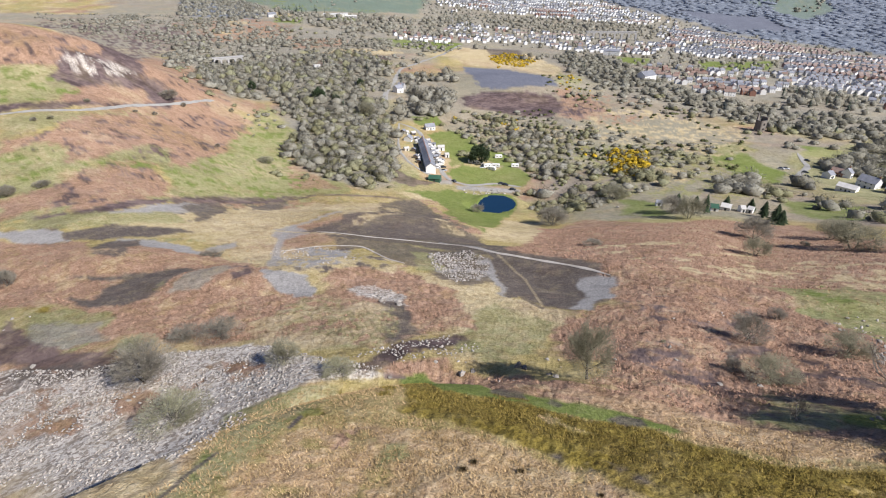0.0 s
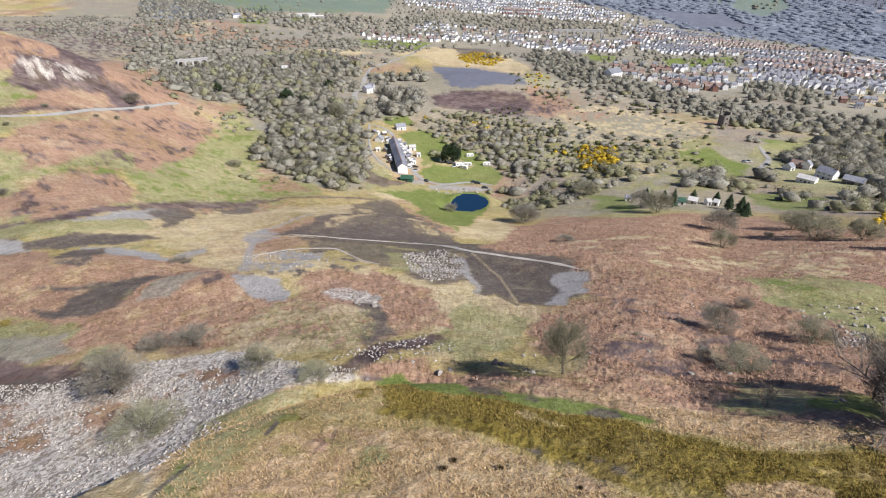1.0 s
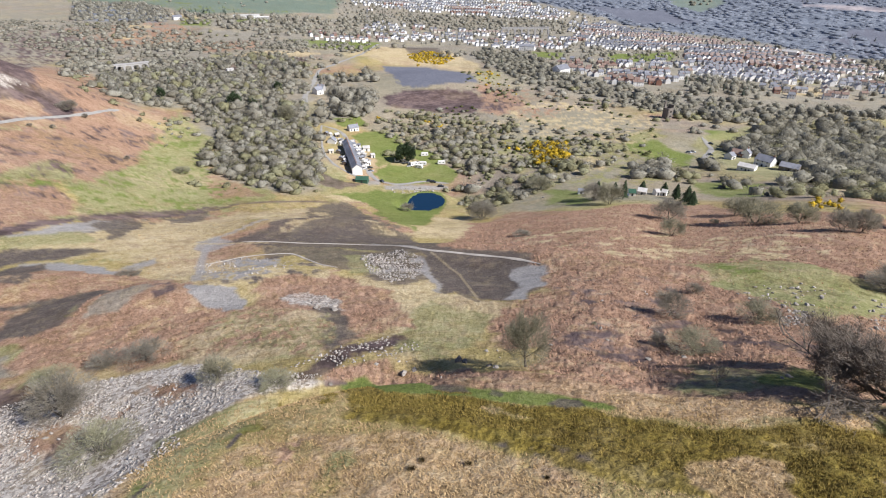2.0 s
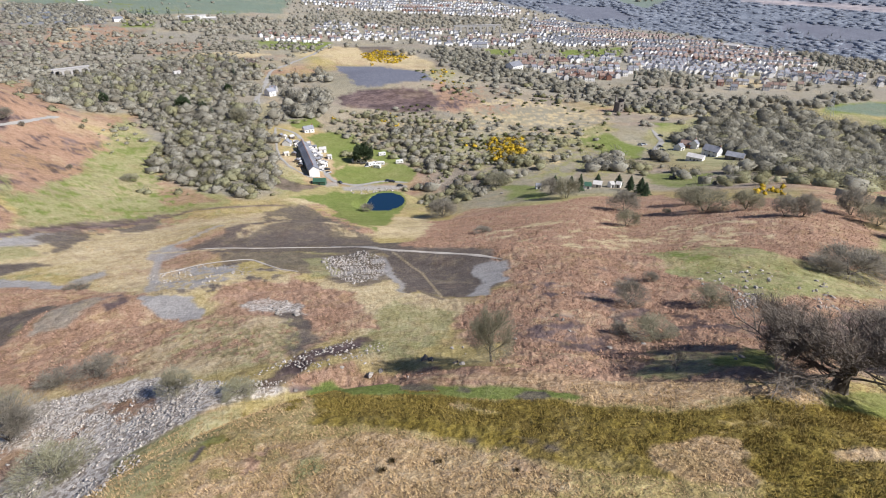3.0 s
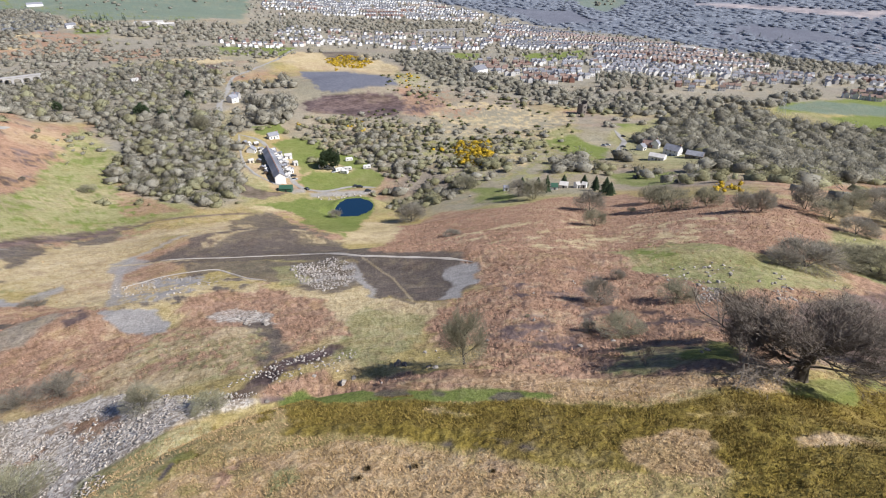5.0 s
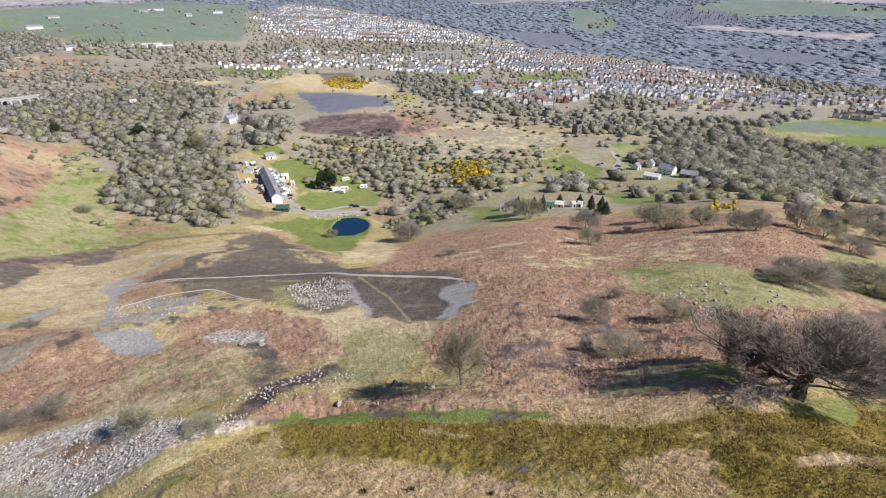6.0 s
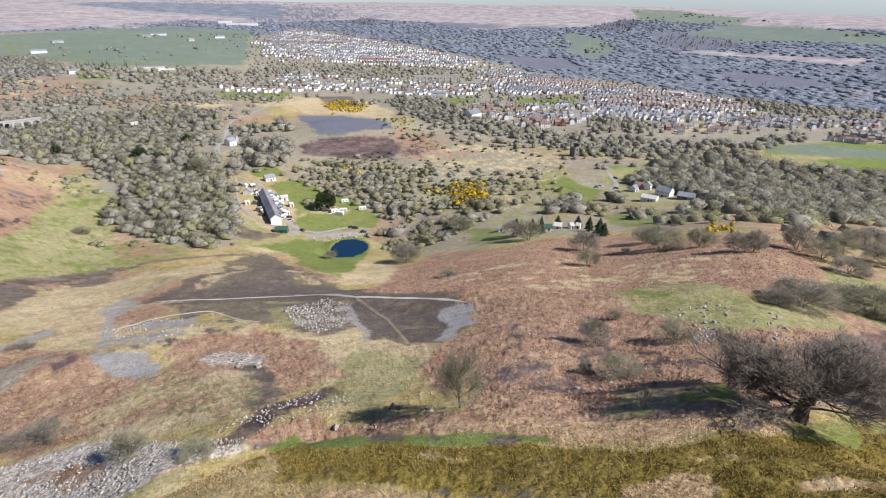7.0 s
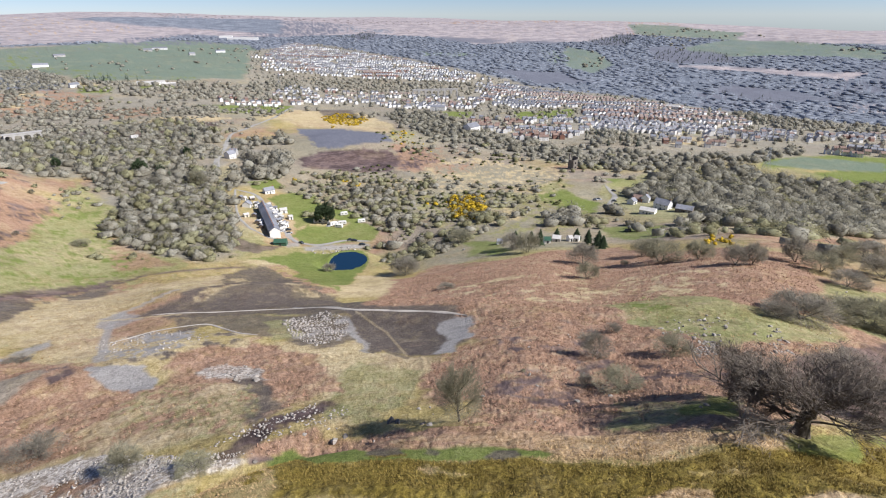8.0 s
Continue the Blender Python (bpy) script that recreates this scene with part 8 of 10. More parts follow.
def car(x, y, turn, paint, label, long=4.2, tall=1.5, group="parked cars"):
    key = "body_%s_%.1f" % (paint.name, long)
    if key not in bpy.data.meshes:
        a = long / 2
        prof = [(-a, 0.35), (-a, 0.75), (-a + 0.15, 0.9), (-a + 0.9, 0.95), (a * 0.45, 0.92), (a - 0.1, 0.78), (a, 0.6), (a, 0.35)]
        v = [(px, s * 0.85, pz) for s in (-1, 1) for px, pz in prof]
        n = len(prof)
        f = [(k, (k + 1) % n, n + (k + 1) % n, n + k) for k in range(n)] + [tuple(range(n - 1, -1, -1)), tuple(range(n, 2 * n))]
        mesh_from(key, v, f, paint)
        c = [(-a + 0.35, 0.9), (-a + 0.75, tall), (a * 0.2, tall), (a * 0.55, 0.9)]
        v = [(px, s * (0.8 - (pz > 1) * 0.12), pz) for s in (-1, 1) for px, pz in c]
        f = [(0, 1, 5, 4), (1, 2, 6, 5), (2, 3, 7, 6), (3, 0, 4, 7), (3, 2, 1, 0), (4, 5, 6, 7)]
        mesh_from("cabin" + key, v, f, GLASS)
    top = new("car")
    top.matrix_basis = pose(x, y, high(x, y), 0, 0, turn)
    part("body", bpy.data.meshes[key], top)
    part("cabin", bpy.data.meshes["cabin" + key], top, "dark glazed cabin")
    for sx in (-1, 1):
        for sy in (-1, 1):
            part("wheel", wheel_mesh(), top, at=pose(sx * long * 0.31, sy * 0.78, 0))
    return tagged(top, label, "car", group)


def caravan(x, y, turn, label, long=5.5):
    key = "caravan_%.1f" % long
    if key not in bpy.data.meshes:
        a = long / 2
        prof = [(-a, 0.5), (-a - 0.1, 1.2), (-a + 0.15, 2.4), (-a + 0.6, 2.6), (a - 0.6, 2.6), (a - 0.1, 2.3), (a + 0.1, 1.3), (a, 0.5)]
        v = [(px, s * 1.1, pz) for s in (-1, 1) for px, pz in prof]
        n = len(prof)
        f = [(k, (k + 1) % n, n + (k + 1) % n, n + k) for k in range(n)] + [tuple(range(n - 1, -1, -1)), tuple(range(n, 2 * n))]
        mesh_from(key, v, f, WHITE_WALL)
    top = new("caravan")
    top.matrix_basis = pose(x, y, high(x, y), 0, 0, turn)
    part("body", bpy.data.meshes[key], top)
    win, pane = window_mesh()
    for s in (-1, 1):
        for k in (-1, 1):
            ob = part("window", win, top, at=Matrix.LocRotScale((k * long * 0.24, s * 1.11, 1.65), Euler((0, 0, 0 if s > 0 else math.pi)), (1.1, 1, 0.65)))
            part("pane", pane, ob)
        part("wheel", wheel_mesh(), top, at=pose(0, s * 0.95, 0))
    return tagged(top, label, "caravan", "caravans in the paddock")


def shed(x, y, turn, long, deep, tall, wall, roof, label, group=""):
    return house("shed", x, y, turn, long, deep, tall * 0.72, tall, wall, roof, label, "shed", group, chimneys=0, windows=1 if long > 3.5 else 0, door=True)
# ---------------------------------------------------------------- the town in the valley
TOWN = []


def quarter(turn, row, gap, points, share, seed, facing=0.0, big=1.0):
    """Streets of houses inside an outline; turn is the streets' heading, row the distance between rows, gap along the row."""
    p = np.array(points)
    cx, cy = p.mean(0)
    rng = np.random.RandomState(seed)
    c, s = math.cos(radians(turn)), math.sin(radians(turn))
    u, v = (p[:, 0] - cx) * c + (p[:, 1] - cy) * s, -(p[:, 0] - cx) * s + (p[:, 1] - cy) * c
    for k, vv in enumerate(np.arange(v.min(), v.max(), row)):
        pos = u.min()
        style = rng.choice([0, 0, 0, 0, 0, 0, 1, 2, 2, 3, 3, 4])
        while pos < u.max():
            if rng.rand() < 0.08:
                style = rng.choice([0, 0, 0, 0, 0, 0, 1, 2, 2, 3, 3, 4])
                pos += gap * rng.uniform(0.5, 3)
            bow = 13 * math.sin(pos / 110 + k * 0.6 + seed)
            x, y = cx + pos * c - (vv + bow) * s, cy + pos * s + (vv + bow) * c
            tilt = math.degrees(math.atan(13 / 110 * math.cos(pos / 110 + k * 0.6 + seed)))
            if rng.rand() < share:
                TOWN.append((x + rng.uniform(-0.8, 0.8), y + rng.uniform(-2.5, 2.5), turn + tilt + rng.normal(0, 4) + rng.choice([0, 0, 0, 90]) + facing, style, big * rng.uniform(0.88, 1.12), points))
            pos += gap * big * rng.uniform(0.92, 1.12)


def build_town():
    spots = []
    for x, y, turn, style, big, points in TOWN:
        if edge_distance(np.array([x]), np.array([y]), points, True)[0] < 0:
            spots.append((math.hypot(x, y), x, y, turn, style, big))
    spots.sort()
    kinds = ((6.8, 6.4, 5.2, 7.4, WHITE_WALL, SLATE, "white rendered house with a grey slate roof"), (7.2, 6.4, 5.2, 7.3, CREAM_WALL, TILE, "cream rendered house with a brown tiled roof"),
             (6.8, 6.4, 5.2, 7.3, GREY_WALL, SLATE, "grey pebbledashed house with a slate roof"), (7.4, 6.4, 5.2, 7.4, WHITE_WALL, TILE, "white house with a brown tiled roof"),
             (6.8, 6.6, 5.2, 7.5, BRICK_WALL, TILE, "red brick house with a brown roof"))
    for r, x, y, turn, style, big in spots[:300]:
        long, deep, eaves, ridge, wall, roof, label = kinds[style]
        house("house", x, y, turn, long, deep, eaves, ridge, wall, roof, label, group="houses of the town", chimneys=1, windows=2, door=False)
    # the far streets
    vs, fs, ms, base = [], [], [], 0
    mats = [WHITE_FAR, CREAM_FAR, GREY_FAR, BRICK_FAR, SLATE_FAR, TILE_FAR]
    for r, x, y, turn, style, big in spots[300:]:
        long, deep, eaves, ridge = kinds[style][:4]
        c, s = math.cos(radians(turn)), math.sin(radians(turn))
        z = high(x, y)
        for (pv, pf), mat in ((gable_walls(long * big, deep, eaves, ridge), (0, 1, 2, 0, 3)[style]), (gable_roof(long * big, deep, eaves, ridge), (4, 5, 4, 5, 5)[style])):
            vs += [(x + a * c - b * s, y + a * s + b * c, z + h) for a, b, h in pv]
            fs += [tuple(base + i for i in q) for q in pf]
            ms += [mat] * len(pf)
            base += len(pv)
    me = mesh_from("far_houses", vs, fs, mats)
    me.polygons.foreach_set("material_index", np.array(ms, np.int32))
    tagged(new("far_houses", me), "distant streets of white and grey houses with slate roofs", "houses", kind="stuff")
    return len(spots)


WHITE_FAR = plain("far_white_render", (0.74, 0.73, 0.71), (0.86, 0.85, 0.83), 20.0, 0.9, island=True)
CREAM_FAR = plain("far_cream_render", (0.50, 0.45, 0.37), (0.66, 0.61, 0.52), 20.0, 0.9, island=True)
GREY_FAR = plain("far_grey_render", (0.36, 0.35, 0.34), (0.52, 0.50, 0.48), 20.0, 0.9, island=True)
BRICK_FAR = plain("far_brick", (0.24, 0.15, 0.12), (0.36, 0.23, 0.18), 20.0, 0.9, island=True)
SLATE_FAR = plain("far_slate", (0.09, 0.095, 0.11), (0.19, 0.19, 0.21), 20.0, 0.7, island=True)
TILE_FAR = plain("far_tile", (0.17, 0.125, 0.11), (0.29, 0.22, 0.19), 20.0, 0.8, island=True)
# the streets of the town
quarter(-15, 29.6, 8.46, [(-15.8, 2298.5), (72.0, 2730.7), (126.6, 2821.0), (294.8, 2486.4), (469.3, 2168.9), (620.7, 1752.2), (630.3, 1672.7), (555.6, 1618.2), (361.7, 1681.6), (137.3, 1780.7), (40.7, 1853.0)], 0.85, 5, 26)
quarter(-10, 35.7, 9.21, [(-1.1, 1347.6), (58.4, 1543.8), (218.5, 1429.1), (296.6, 1454.1), (369.5, 1330.5), (486.0, 1286.4), (381.8, 1040.6), (275.9, 1078.8), (163.6, 1241.7), (40.1, 1171.0)], 0.6, 6, 18)
quarter(-25, 28.1, 8.46, [(591.6, 1522.5), (682.5, 1570.5), (758.9, 1362.4), (871.2, 1149.1), (915.1, 943.4), (831.2, 799.4), (701.3, 704.0), (570.2, 676.4), (453.9, 720.9), (505.9, 842.1), (655.4, 1096.5), (481.1, 1101.6), (447.5, 1221.0)], 0.85, 7, 30)
quarter(-32, 26.6, 8.46, [(336.2, 915.6), (384.1, 877.3), (396.0, 856.9), (526.7, 897.3), (453.9, 720.9), (369.6, 653.3), (313.9, 658.2), (292.7, 726.1), (285.7, 829.5)], 0.7, 8, 26)
quarter(-42, 28.1, 8.46, [(560.7, 744.7), (662.2, 722.5), (746.8, 681.4), (628.8, 597.7), (544.7, 578.9), (480.0, 576.0), (482.2, 624.8)], 0.55, 9, 18)
quarter(-47, 31.9, 8.84, [(762.7, 731.1), (818.8, 704.4), (1000.6, 678.2), (1159.8, 618.6), (1047.0, 555.2), (884.3, 595.3), (714.2, 610.8), (656.1, 625.0)], 0.75, 10, 30)
quarter(-63, 28.1, 8.46, [(685.0, 536.7), (758.4, 559.2), (842.4, 565.6), (990.6, 523.2), (862.8, 451.2), (721.8, 480.0), (686.2, 502.6), (671.7, 513.8)], 0.75, 11, 26)
quarter(2, 40.3, 9.67, [(-138.3, 1131.5), (-92.9, 1270.4), (44.2, 1260.4), (60.1, 1136.1), (-24.0, 1096.1), (-83.1, 1103.0)], 0.55, 12, 18)
quarter(7, 56.2, 11.3, [(-66.2, 2285.1), (64.5, 2519.5), (34.4, 1678.0), (-10.2, 1786.2)], 0.5, 13, 30)
quarter(-30, 48.6, 10.4, [(625.4, 1711.1), (690.2, 1588.5), (712.5, 1404.7), (575.4, 1320.7), (515.0, 1406.6)], 0.4, 14, 26)
build_town()

# single buildings
house("cottage", -11.7, 463.1, 21, 8.4, 6.0, 3.0, 5.2, WHITE_WALL, SLATE, "white cottage with a dark slate roof", "house", windows=3)
house("cottage", -27.5, 421.5, 74, 5.2, 6, 2.6, 4.6, WHITE_WALL, SLATE, "small white outbuilding with a slate roof", "house", windows=2, chimneys=0)
house("shed", -33.1, 444.0, 64, 3.1, 3, 2, 2.8, TIMBER, SLATE, "weathered garden shed behind the terrace", "shed", chimneys=0, windows=1)
house("shed", -30.1, 440.6, 64, 3.1, 3, 2, 2.8, WHITE_WALL, PALE_ROOF, "pale garden shed behind the terrace", "shed", chimneys=0, windows=1)
house("shed", -24.6, 441.0, 23, 3.6, 3.5, 2, 3, TIMBER, PALE_ROOF, "timber garden shed with a pale roof", "shed", chimneys=0, windows=1)
house("shed", -27.5, 394.5, 24, 3.6, 3, 2, 2.8, CREAM_WALL, PALE_ROOF, "low pale shed among gardens", "shed", chimneys=0, windows=1)
house("shed", -19.7, 378.2, 78, 2.4, 3, 2, 2.8, TIMBER, SLATE, "dark shed behind the terrace", "shed", chimneys=0, windows=0)
house("shed", -17.1, 368.6, 78, 2.3, 3, 2, 2.8, TIMBER, SLATE, "dark shed behind the terrace", "shed", chimneys=0, windows=0)
house("shed", -22.2, 394.8, 78, 2.4, 3, 2, 2.8, TIMBER, SLATE, "dark shed behind the terrace", "shed", chimneys=0, windows=0)
house("garage", -12.5, 423.0, 12, 3.5, 4, 2.4, 3, WHITE_WALL, PALE_ROOF, "white garage across the lane from the terrace", "garage", chimneys=0, windows=0)
house("garage", -1.7, 408.6, 5, 5.1, 6, 2.6, 3.6, WHITE_WALL, PALE_ROOF, "white flat garage beside the gardens", "garage", chimneys=0, windows=1)
house("garage", 2.6, 391.2, 15, 2.9, 4, 2.4, 3, WHITE_WALL, PALE_ROOF, "small white garage beside the gardens", "garage", chimneys=0, windows=0)
house("shed", -4.1, 390.8, 71, 3.3, 4, 2.2, 3, GREY_WALL, PALE_ROOF, "grey shed in a cluttered garden", "shed", chimneys=0, windows=0)
house("barn", -5.4, 334.5, -11, 7.6, 6, 2.4, 3.8, GREEN_SHEET, GREEN_SHEET, "dark green sheet-metal barn beside the lane", "barn", chimneys=0, windows=0)
house("barn", 242.9, 305.6, -50, 10.3, 8, 3, 4.4, WHITE_WALL, PALE_ROOF, "long barn with a pale sheet roof", "barn", chimneys=0, windows=2)
house("farmhouse", 264.3, 317.3, -62, 10.8, 8, 4.5, 7.5, WHITE_WALL, SLATE, "white farmhouse with a grey slate roof", "house", windows=3)
house("barn", 267.0, 297.9, -50, 11.1, 8, 2.8, 4.8, STONE_WALL, SLATE, "long dark stone barn with a slate roof", "barn", chimneys=0, windows=2)
house("cottage", 258.4, 345.4, 23, 4.8, 6, 3, 5, WHITE_WALL, SLATE, "small white cottage beside the track", "house", windows=2)
house("barn", 270.5, 352.8, -52, 9.0, 8, 3, 5, BRICK_WALL, TILE, "barn with a red-brown roof among bare trees", "barn", chimneys=0, windows=2)
house("cottage", 272.0, 347.0, 32, 3.6, 6, 4, 6.5, WHITE_WALL, SLATE, "white cottage among bare trees", "house", windows=2)
house("shed", 116.2, 270.4, -13, 2.9, 3.4, 2.2, 3.2, WHITE_WALL, SLATE, "small white field shed beside a lawn", "shed", chimneys=0, windows=1)
house("shed", 135.6, 249.8, -19, 3.4, 5, 2.4, 3.6, WHITE_WALL, GREEN_SHEET, "white shed with a green roof behind conifers", "shed", chimneys=0, windows=1)
house("shed", 143.0, 252.5, -35, 4.4, 5, 2.4, 3.6, GREY_WALL, PALE_ROOF, "pale grey shed behind conifers", "shed", chimneys=0, windows=1)
house("shed", 149.8, 250.1, -1, 2.2, 4, 2.4, 3.4, WHITE_WALL, PALE_ROOF, "white shed behind a hedge of conifers", "shed", chimneys=0, windows=0)
house("shed", 153.6, 248.8, -42, 2.5, 4, 2.4, 3.4, WHITE_WALL, PALE_ROOF, "white shed behind a hedge of conifers", "shed", chimneys=0, windows=0)
house("hall", 274.9, 762.0, 30, 21.6, 16, 6, 11, WHITE_WALL, SLATE, "large hall with a white gable and slate roof", "hall", chimneys=0, windows=4)
house("school_building", -255.1, 1406.1, 8, 58.2, 14, 6, 8, WHITE_WALL, PALE_ROOF, "long low white building with a flat pale roof", "building", chimneys=0, windows=6)
house("school_building", -218.8, 1408.8, 7, 28.1, 12, 4, 6, GREY_WALL, PALE_ROOF, "low grey building beside playing fields", "building", chimneys=0, windows=4)
house("farmhouse", -392.6, 1357.6, 36, 18.9, 10, 6, 10, WHITE_WALL, SLATE, "white farmhouse on a green knoll", "house", windows=3)
house("farmhouse", -609.2, 1864.4, 23, 37.9, 12, 6, 10, WHITE_WALL, SLATE, "white farm buildings among far fields", "house", windows=3)
house("farmhouse", -397.2, 2492.8, 1, 52.9, 12, 6, 10, WHITE_WALL, SLATE, "white farm buildings among far fields", "house", windows=3)
house("farmhouse", -421.1, 2383.6, 10, 29.4, 12, 6, 10, GREY_WALL, SLATE, "grey farm barn among far fields", "house", windows=2)
house("farmhouse", -173.5, 2431.9, 19, 35.5, 12, 6, 10, WHITE_WALL, SLATE, "white farm among far fields", "house", windows=2)
house("farmhouse", -259.1, 2269.5, 22, 20.4, 12, 6, 10, GREY_WALL, SLATE, "grey farm among far fields", "house", windows=2)
house("farmhouse", -638.1, 2134.6, 32, 32.6, 12, 5, 9, GREY_WALL, SLATE, "grey farm among far fields", "house", windows=2)
house("works_building", -102.7, 2997.8, -4, 142.5, 30, 8, 12, WHITE_WALL, PALE_ROOF, "long white industrial shed on the far hillside", "building", chimneys=0, windows=4)
house("works_building", -184.2, 3087.5, -3, 61.5, 30, 8, 12, WHITE_WALL, PALE_ROOF, "white industrial shed on the far hillside", "building", chimneys=0, windows=3)
house("cottage", -49.8, 614.5, 45, 9.0, 8, 5, 8, WHITE_WALL, SLATE, "white cottage beside the mountain road", "house", windows=2)
house("cottage", -47.3, 633.8, -16, 7.4, 8, 4, 7, GREY_WALL, SLATE, "grey cottage beside the mountain road", "house", windows=2)
house("works_building", 854.6, 1046.1, -53, 27.8, 12, 6, 9, WHITE_WALL, PALE_ROOF, "long white works building beside the town", "building", chimneys=0, windows=5)
house("works_building", 836.5, 976.5, -55, 19.1, 12, 6, 8, WHITE_WALL, PALE_ROOF, "long white works building beside the town", "building", chimneys=0, windows=4)
house("works_building", 305.3, 1039.0, -22, 28.5, 9, 8, 11, WHITE_WALL, SLATE, "row of white houses under one long roof", "building", chimneys=2, windows=8)
house("shed", -169.1, 760.4, 25, 8.4, 5, 2.6, 3.4, WHITE_WALL, PALE_ROOF, "long white shed on the far moor", "shed", chimneys=0, windows=2)
house("shed", -18.0, 414.0, 49, 3.1, 2.6, 1.8, 2.5, TIMBER, SLATE, "weathered timber garden shed near the terrace", "shed", chimneys=0, windows=0)
house("shed", -12.4, 372.4, 36, 1.7, 2.6, 1.8, 2.5, TIMBER, PALE_ROOF, "weathered timber garden shed near the terrace", "shed", chimneys=0, windows=0)
house("shed", -17.4, 374.6, 50, 2.5, 2.6, 1.8, 2.5, TIMBER, PALE_ROOF, "weathered timber garden shed near the terrace", "shed", chimneys=0, windows=0)
house("shed", -18.5, 423.5, 12, 2.2, 2.6, 1.8, 2.5, WHITE_WALL, PALE_ROOF, "white garden shed near the terrace", "shed", chimneys=0, windows=0)
house("shed", -9.7, 406.6, 45, 2.8, 2.6, 1.8, 2.5, WHITE_WALL, PALE_ROOF, "white garden shed near the terrace", "shed", chimneys=0, windows=0)
house("shed", -20.7, 426.7, 50, 2.7, 2.6, 1.8, 2.5, WHITE_WALL, SLATE, "white garden shed near the terrace", "shed", chimneys=0, windows=0)
house("shed", -7.9, 401.4, 25, 3.0, 2.6, 1.8, 2.5, TIMBER, PALE_ROOF, "weathered timber garden shed near the terrace", "shed", chimneys=0, windows=0)
house("shed", -5.3, 397.6, 34, 3.3, 2.6, 1.8, 2.5, TIMBER, PALE_ROOF, "weathered timber garden shed near the terrace", "shed", chimneys=0, windows=0)
house("shed", -17.7, 380.8, 49, 3.1, 2.6, 1.8, 2.5, TIMBER, PALE_ROOF, "weathered timber garden shed near the terrace", "shed", chimneys=0, windows=0)
house("shed", -3.7, 373.4, 68, 2.4, 2.6, 1.8, 2.5, GREY_WALL, PALE_ROOF, "grey garden shed near the terrace", "shed", chimneys=0, windows=0)
house("shed", -1.1, 372.3, 46, 2.7, 2.6, 1.8, 2.5, WHITE_WALL, PALE_ROOF, "white garden shed near the terrace", "shed", chimneys=0, windows=0)
house("shed", -5.7, 384.3, 29, 2.7, 2.6, 1.8, 2.5, TIMBER, SLATE, "weathered timber garden shed near the terrace", "shed", chimneys=0, windows=0)
house("shed", -7.5, 384.5, 32, 1.8, 2.6, 1.8, 2.5, WHITE_WALL, SLATE, "white garden shed near the terrace", "shed", chimneys=0, windows=0)
house("shed", -13.3, 374.8, 71, 2.0, 2.6, 1.8, 2.5, WHITE_WALL, SLATE, "white garden shed near the terrace", "shed", chimneys=0, windows=0)
house("shed", -6.6, 407.7, 8, 2.3, 2.6, 1.8, 2.5, WHITE_WALL, PALE_ROOF, "white garden shed near the terrace", "shed", chimneys=0, windows=0)
house("shed", -11.1, 418.7, 2, 2.8, 2.6, 1.8, 2.5, WHITE_WALL, SLATE, "white garden shed near the terrace", "shed", chimneys=0, windows=0)
house("shed", -6.7, 402.2, 73, 1.9, 2.6, 1.8, 2.5, TIMBER, SLATE, "weathered timber garden shed near the terrace", "shed", chimneys=0, windows=0)
house("shed", -2.2, 378.4, 51, 2.2, 2.6, 1.8, 2.5, TIMBER, SLATE, "weathered timber garden shed near the terrace", "shed", chimneys=0, windows=0)
house("shed", -22.1, 427.3, 3, 1.9, 2.6, 1.8, 2.5, TIMBER, PALE_ROOF, "weathered timber garden shed near the terrace", "shed", chimneys=0, windows=0)
house("shed", -21.4, 418.9, 33, 1.8, 2.6, 1.8, 2.5, WHITE_WALL, PALE_ROOF, "white garden shed near the terrace", "shed", chimneys=0, windows=0)
house("shed", -4.6, 386.4, 39, 1.8, 2.6, 1.8, 2.5, GREY_WALL, SLATE, "grey garden shed near the terrace", "shed", chimneys=0, windows=0)
house("shed", -16.8, 411.4, 4, 2.1, 2.6, 1.8, 2.5, WHITE_WALL, PALE_ROOF, "white garden shed near the terrace", "shed", chimneys=0, windows=0)
house("shed", -3.0, 365.5, 70, 3.0, 2.6, 1.8, 2.5, WHITE_WALL, PALE_ROOF, "white garden shed near the terrace", "shed", chimneys=0, windows=0)
house("shed", -4.5, 378.0, 44, 2.2, 2.6, 1.8, 2.5, WHITE_WALL, PALE_ROOF, "white garden shed near the terrace", "shed", chimneys=0, windows=0)
house("shed", -7.7, 391.0, 67, 3.2, 2.6, 1.8, 2.5, WHITE_WALL, PALE_ROOF, "white garden shed near the terrace", "shed", chimneys=0, windows=0)
house("shed", -14.2, 381.4, 40, 2.7, 2.6, 1.8, 2.5, TIMBER, SLATE, "weathered timber garden shed near the terrace", "shed", chimneys=0, windows=0)
house("shed", -7.6, 416.4, 7, 3.3, 2.6, 1.8, 2.5, WHITE_WALL, SLATE, "white garden shed near the terrace", "shed", chimneys=0, windows=0)
house("shed", -11.7, 425.7, 74, 2.9, 2.6, 1.8, 2.5, TIMBER, SLATE, "weathered timber garden shed near the terrace", "shed", chimneys=0, windows=0)
house("shed", -9.8, 403.1, 73, 3.2, 2.6, 1.8, 2.5, WHITE_WALL, SLATE, "white garden shed near the terrace", "shed", chimneys=0, windows=0)
house("shed", -7.8, 395.5, 33, 3.3, 2.6, 1.8, 2.5, GREY_WALL, SLATE, "grey garden shed near the terrace", "shed", chimneys=0, windows=0)
house("shed", -4.2, 362.7, 12, 1.6, 2.6, 1.8, 2.5, GREY_WALL, PALE_ROOF, "grey garden shed near the terrace", "shed", chimneys=0, windows=0)
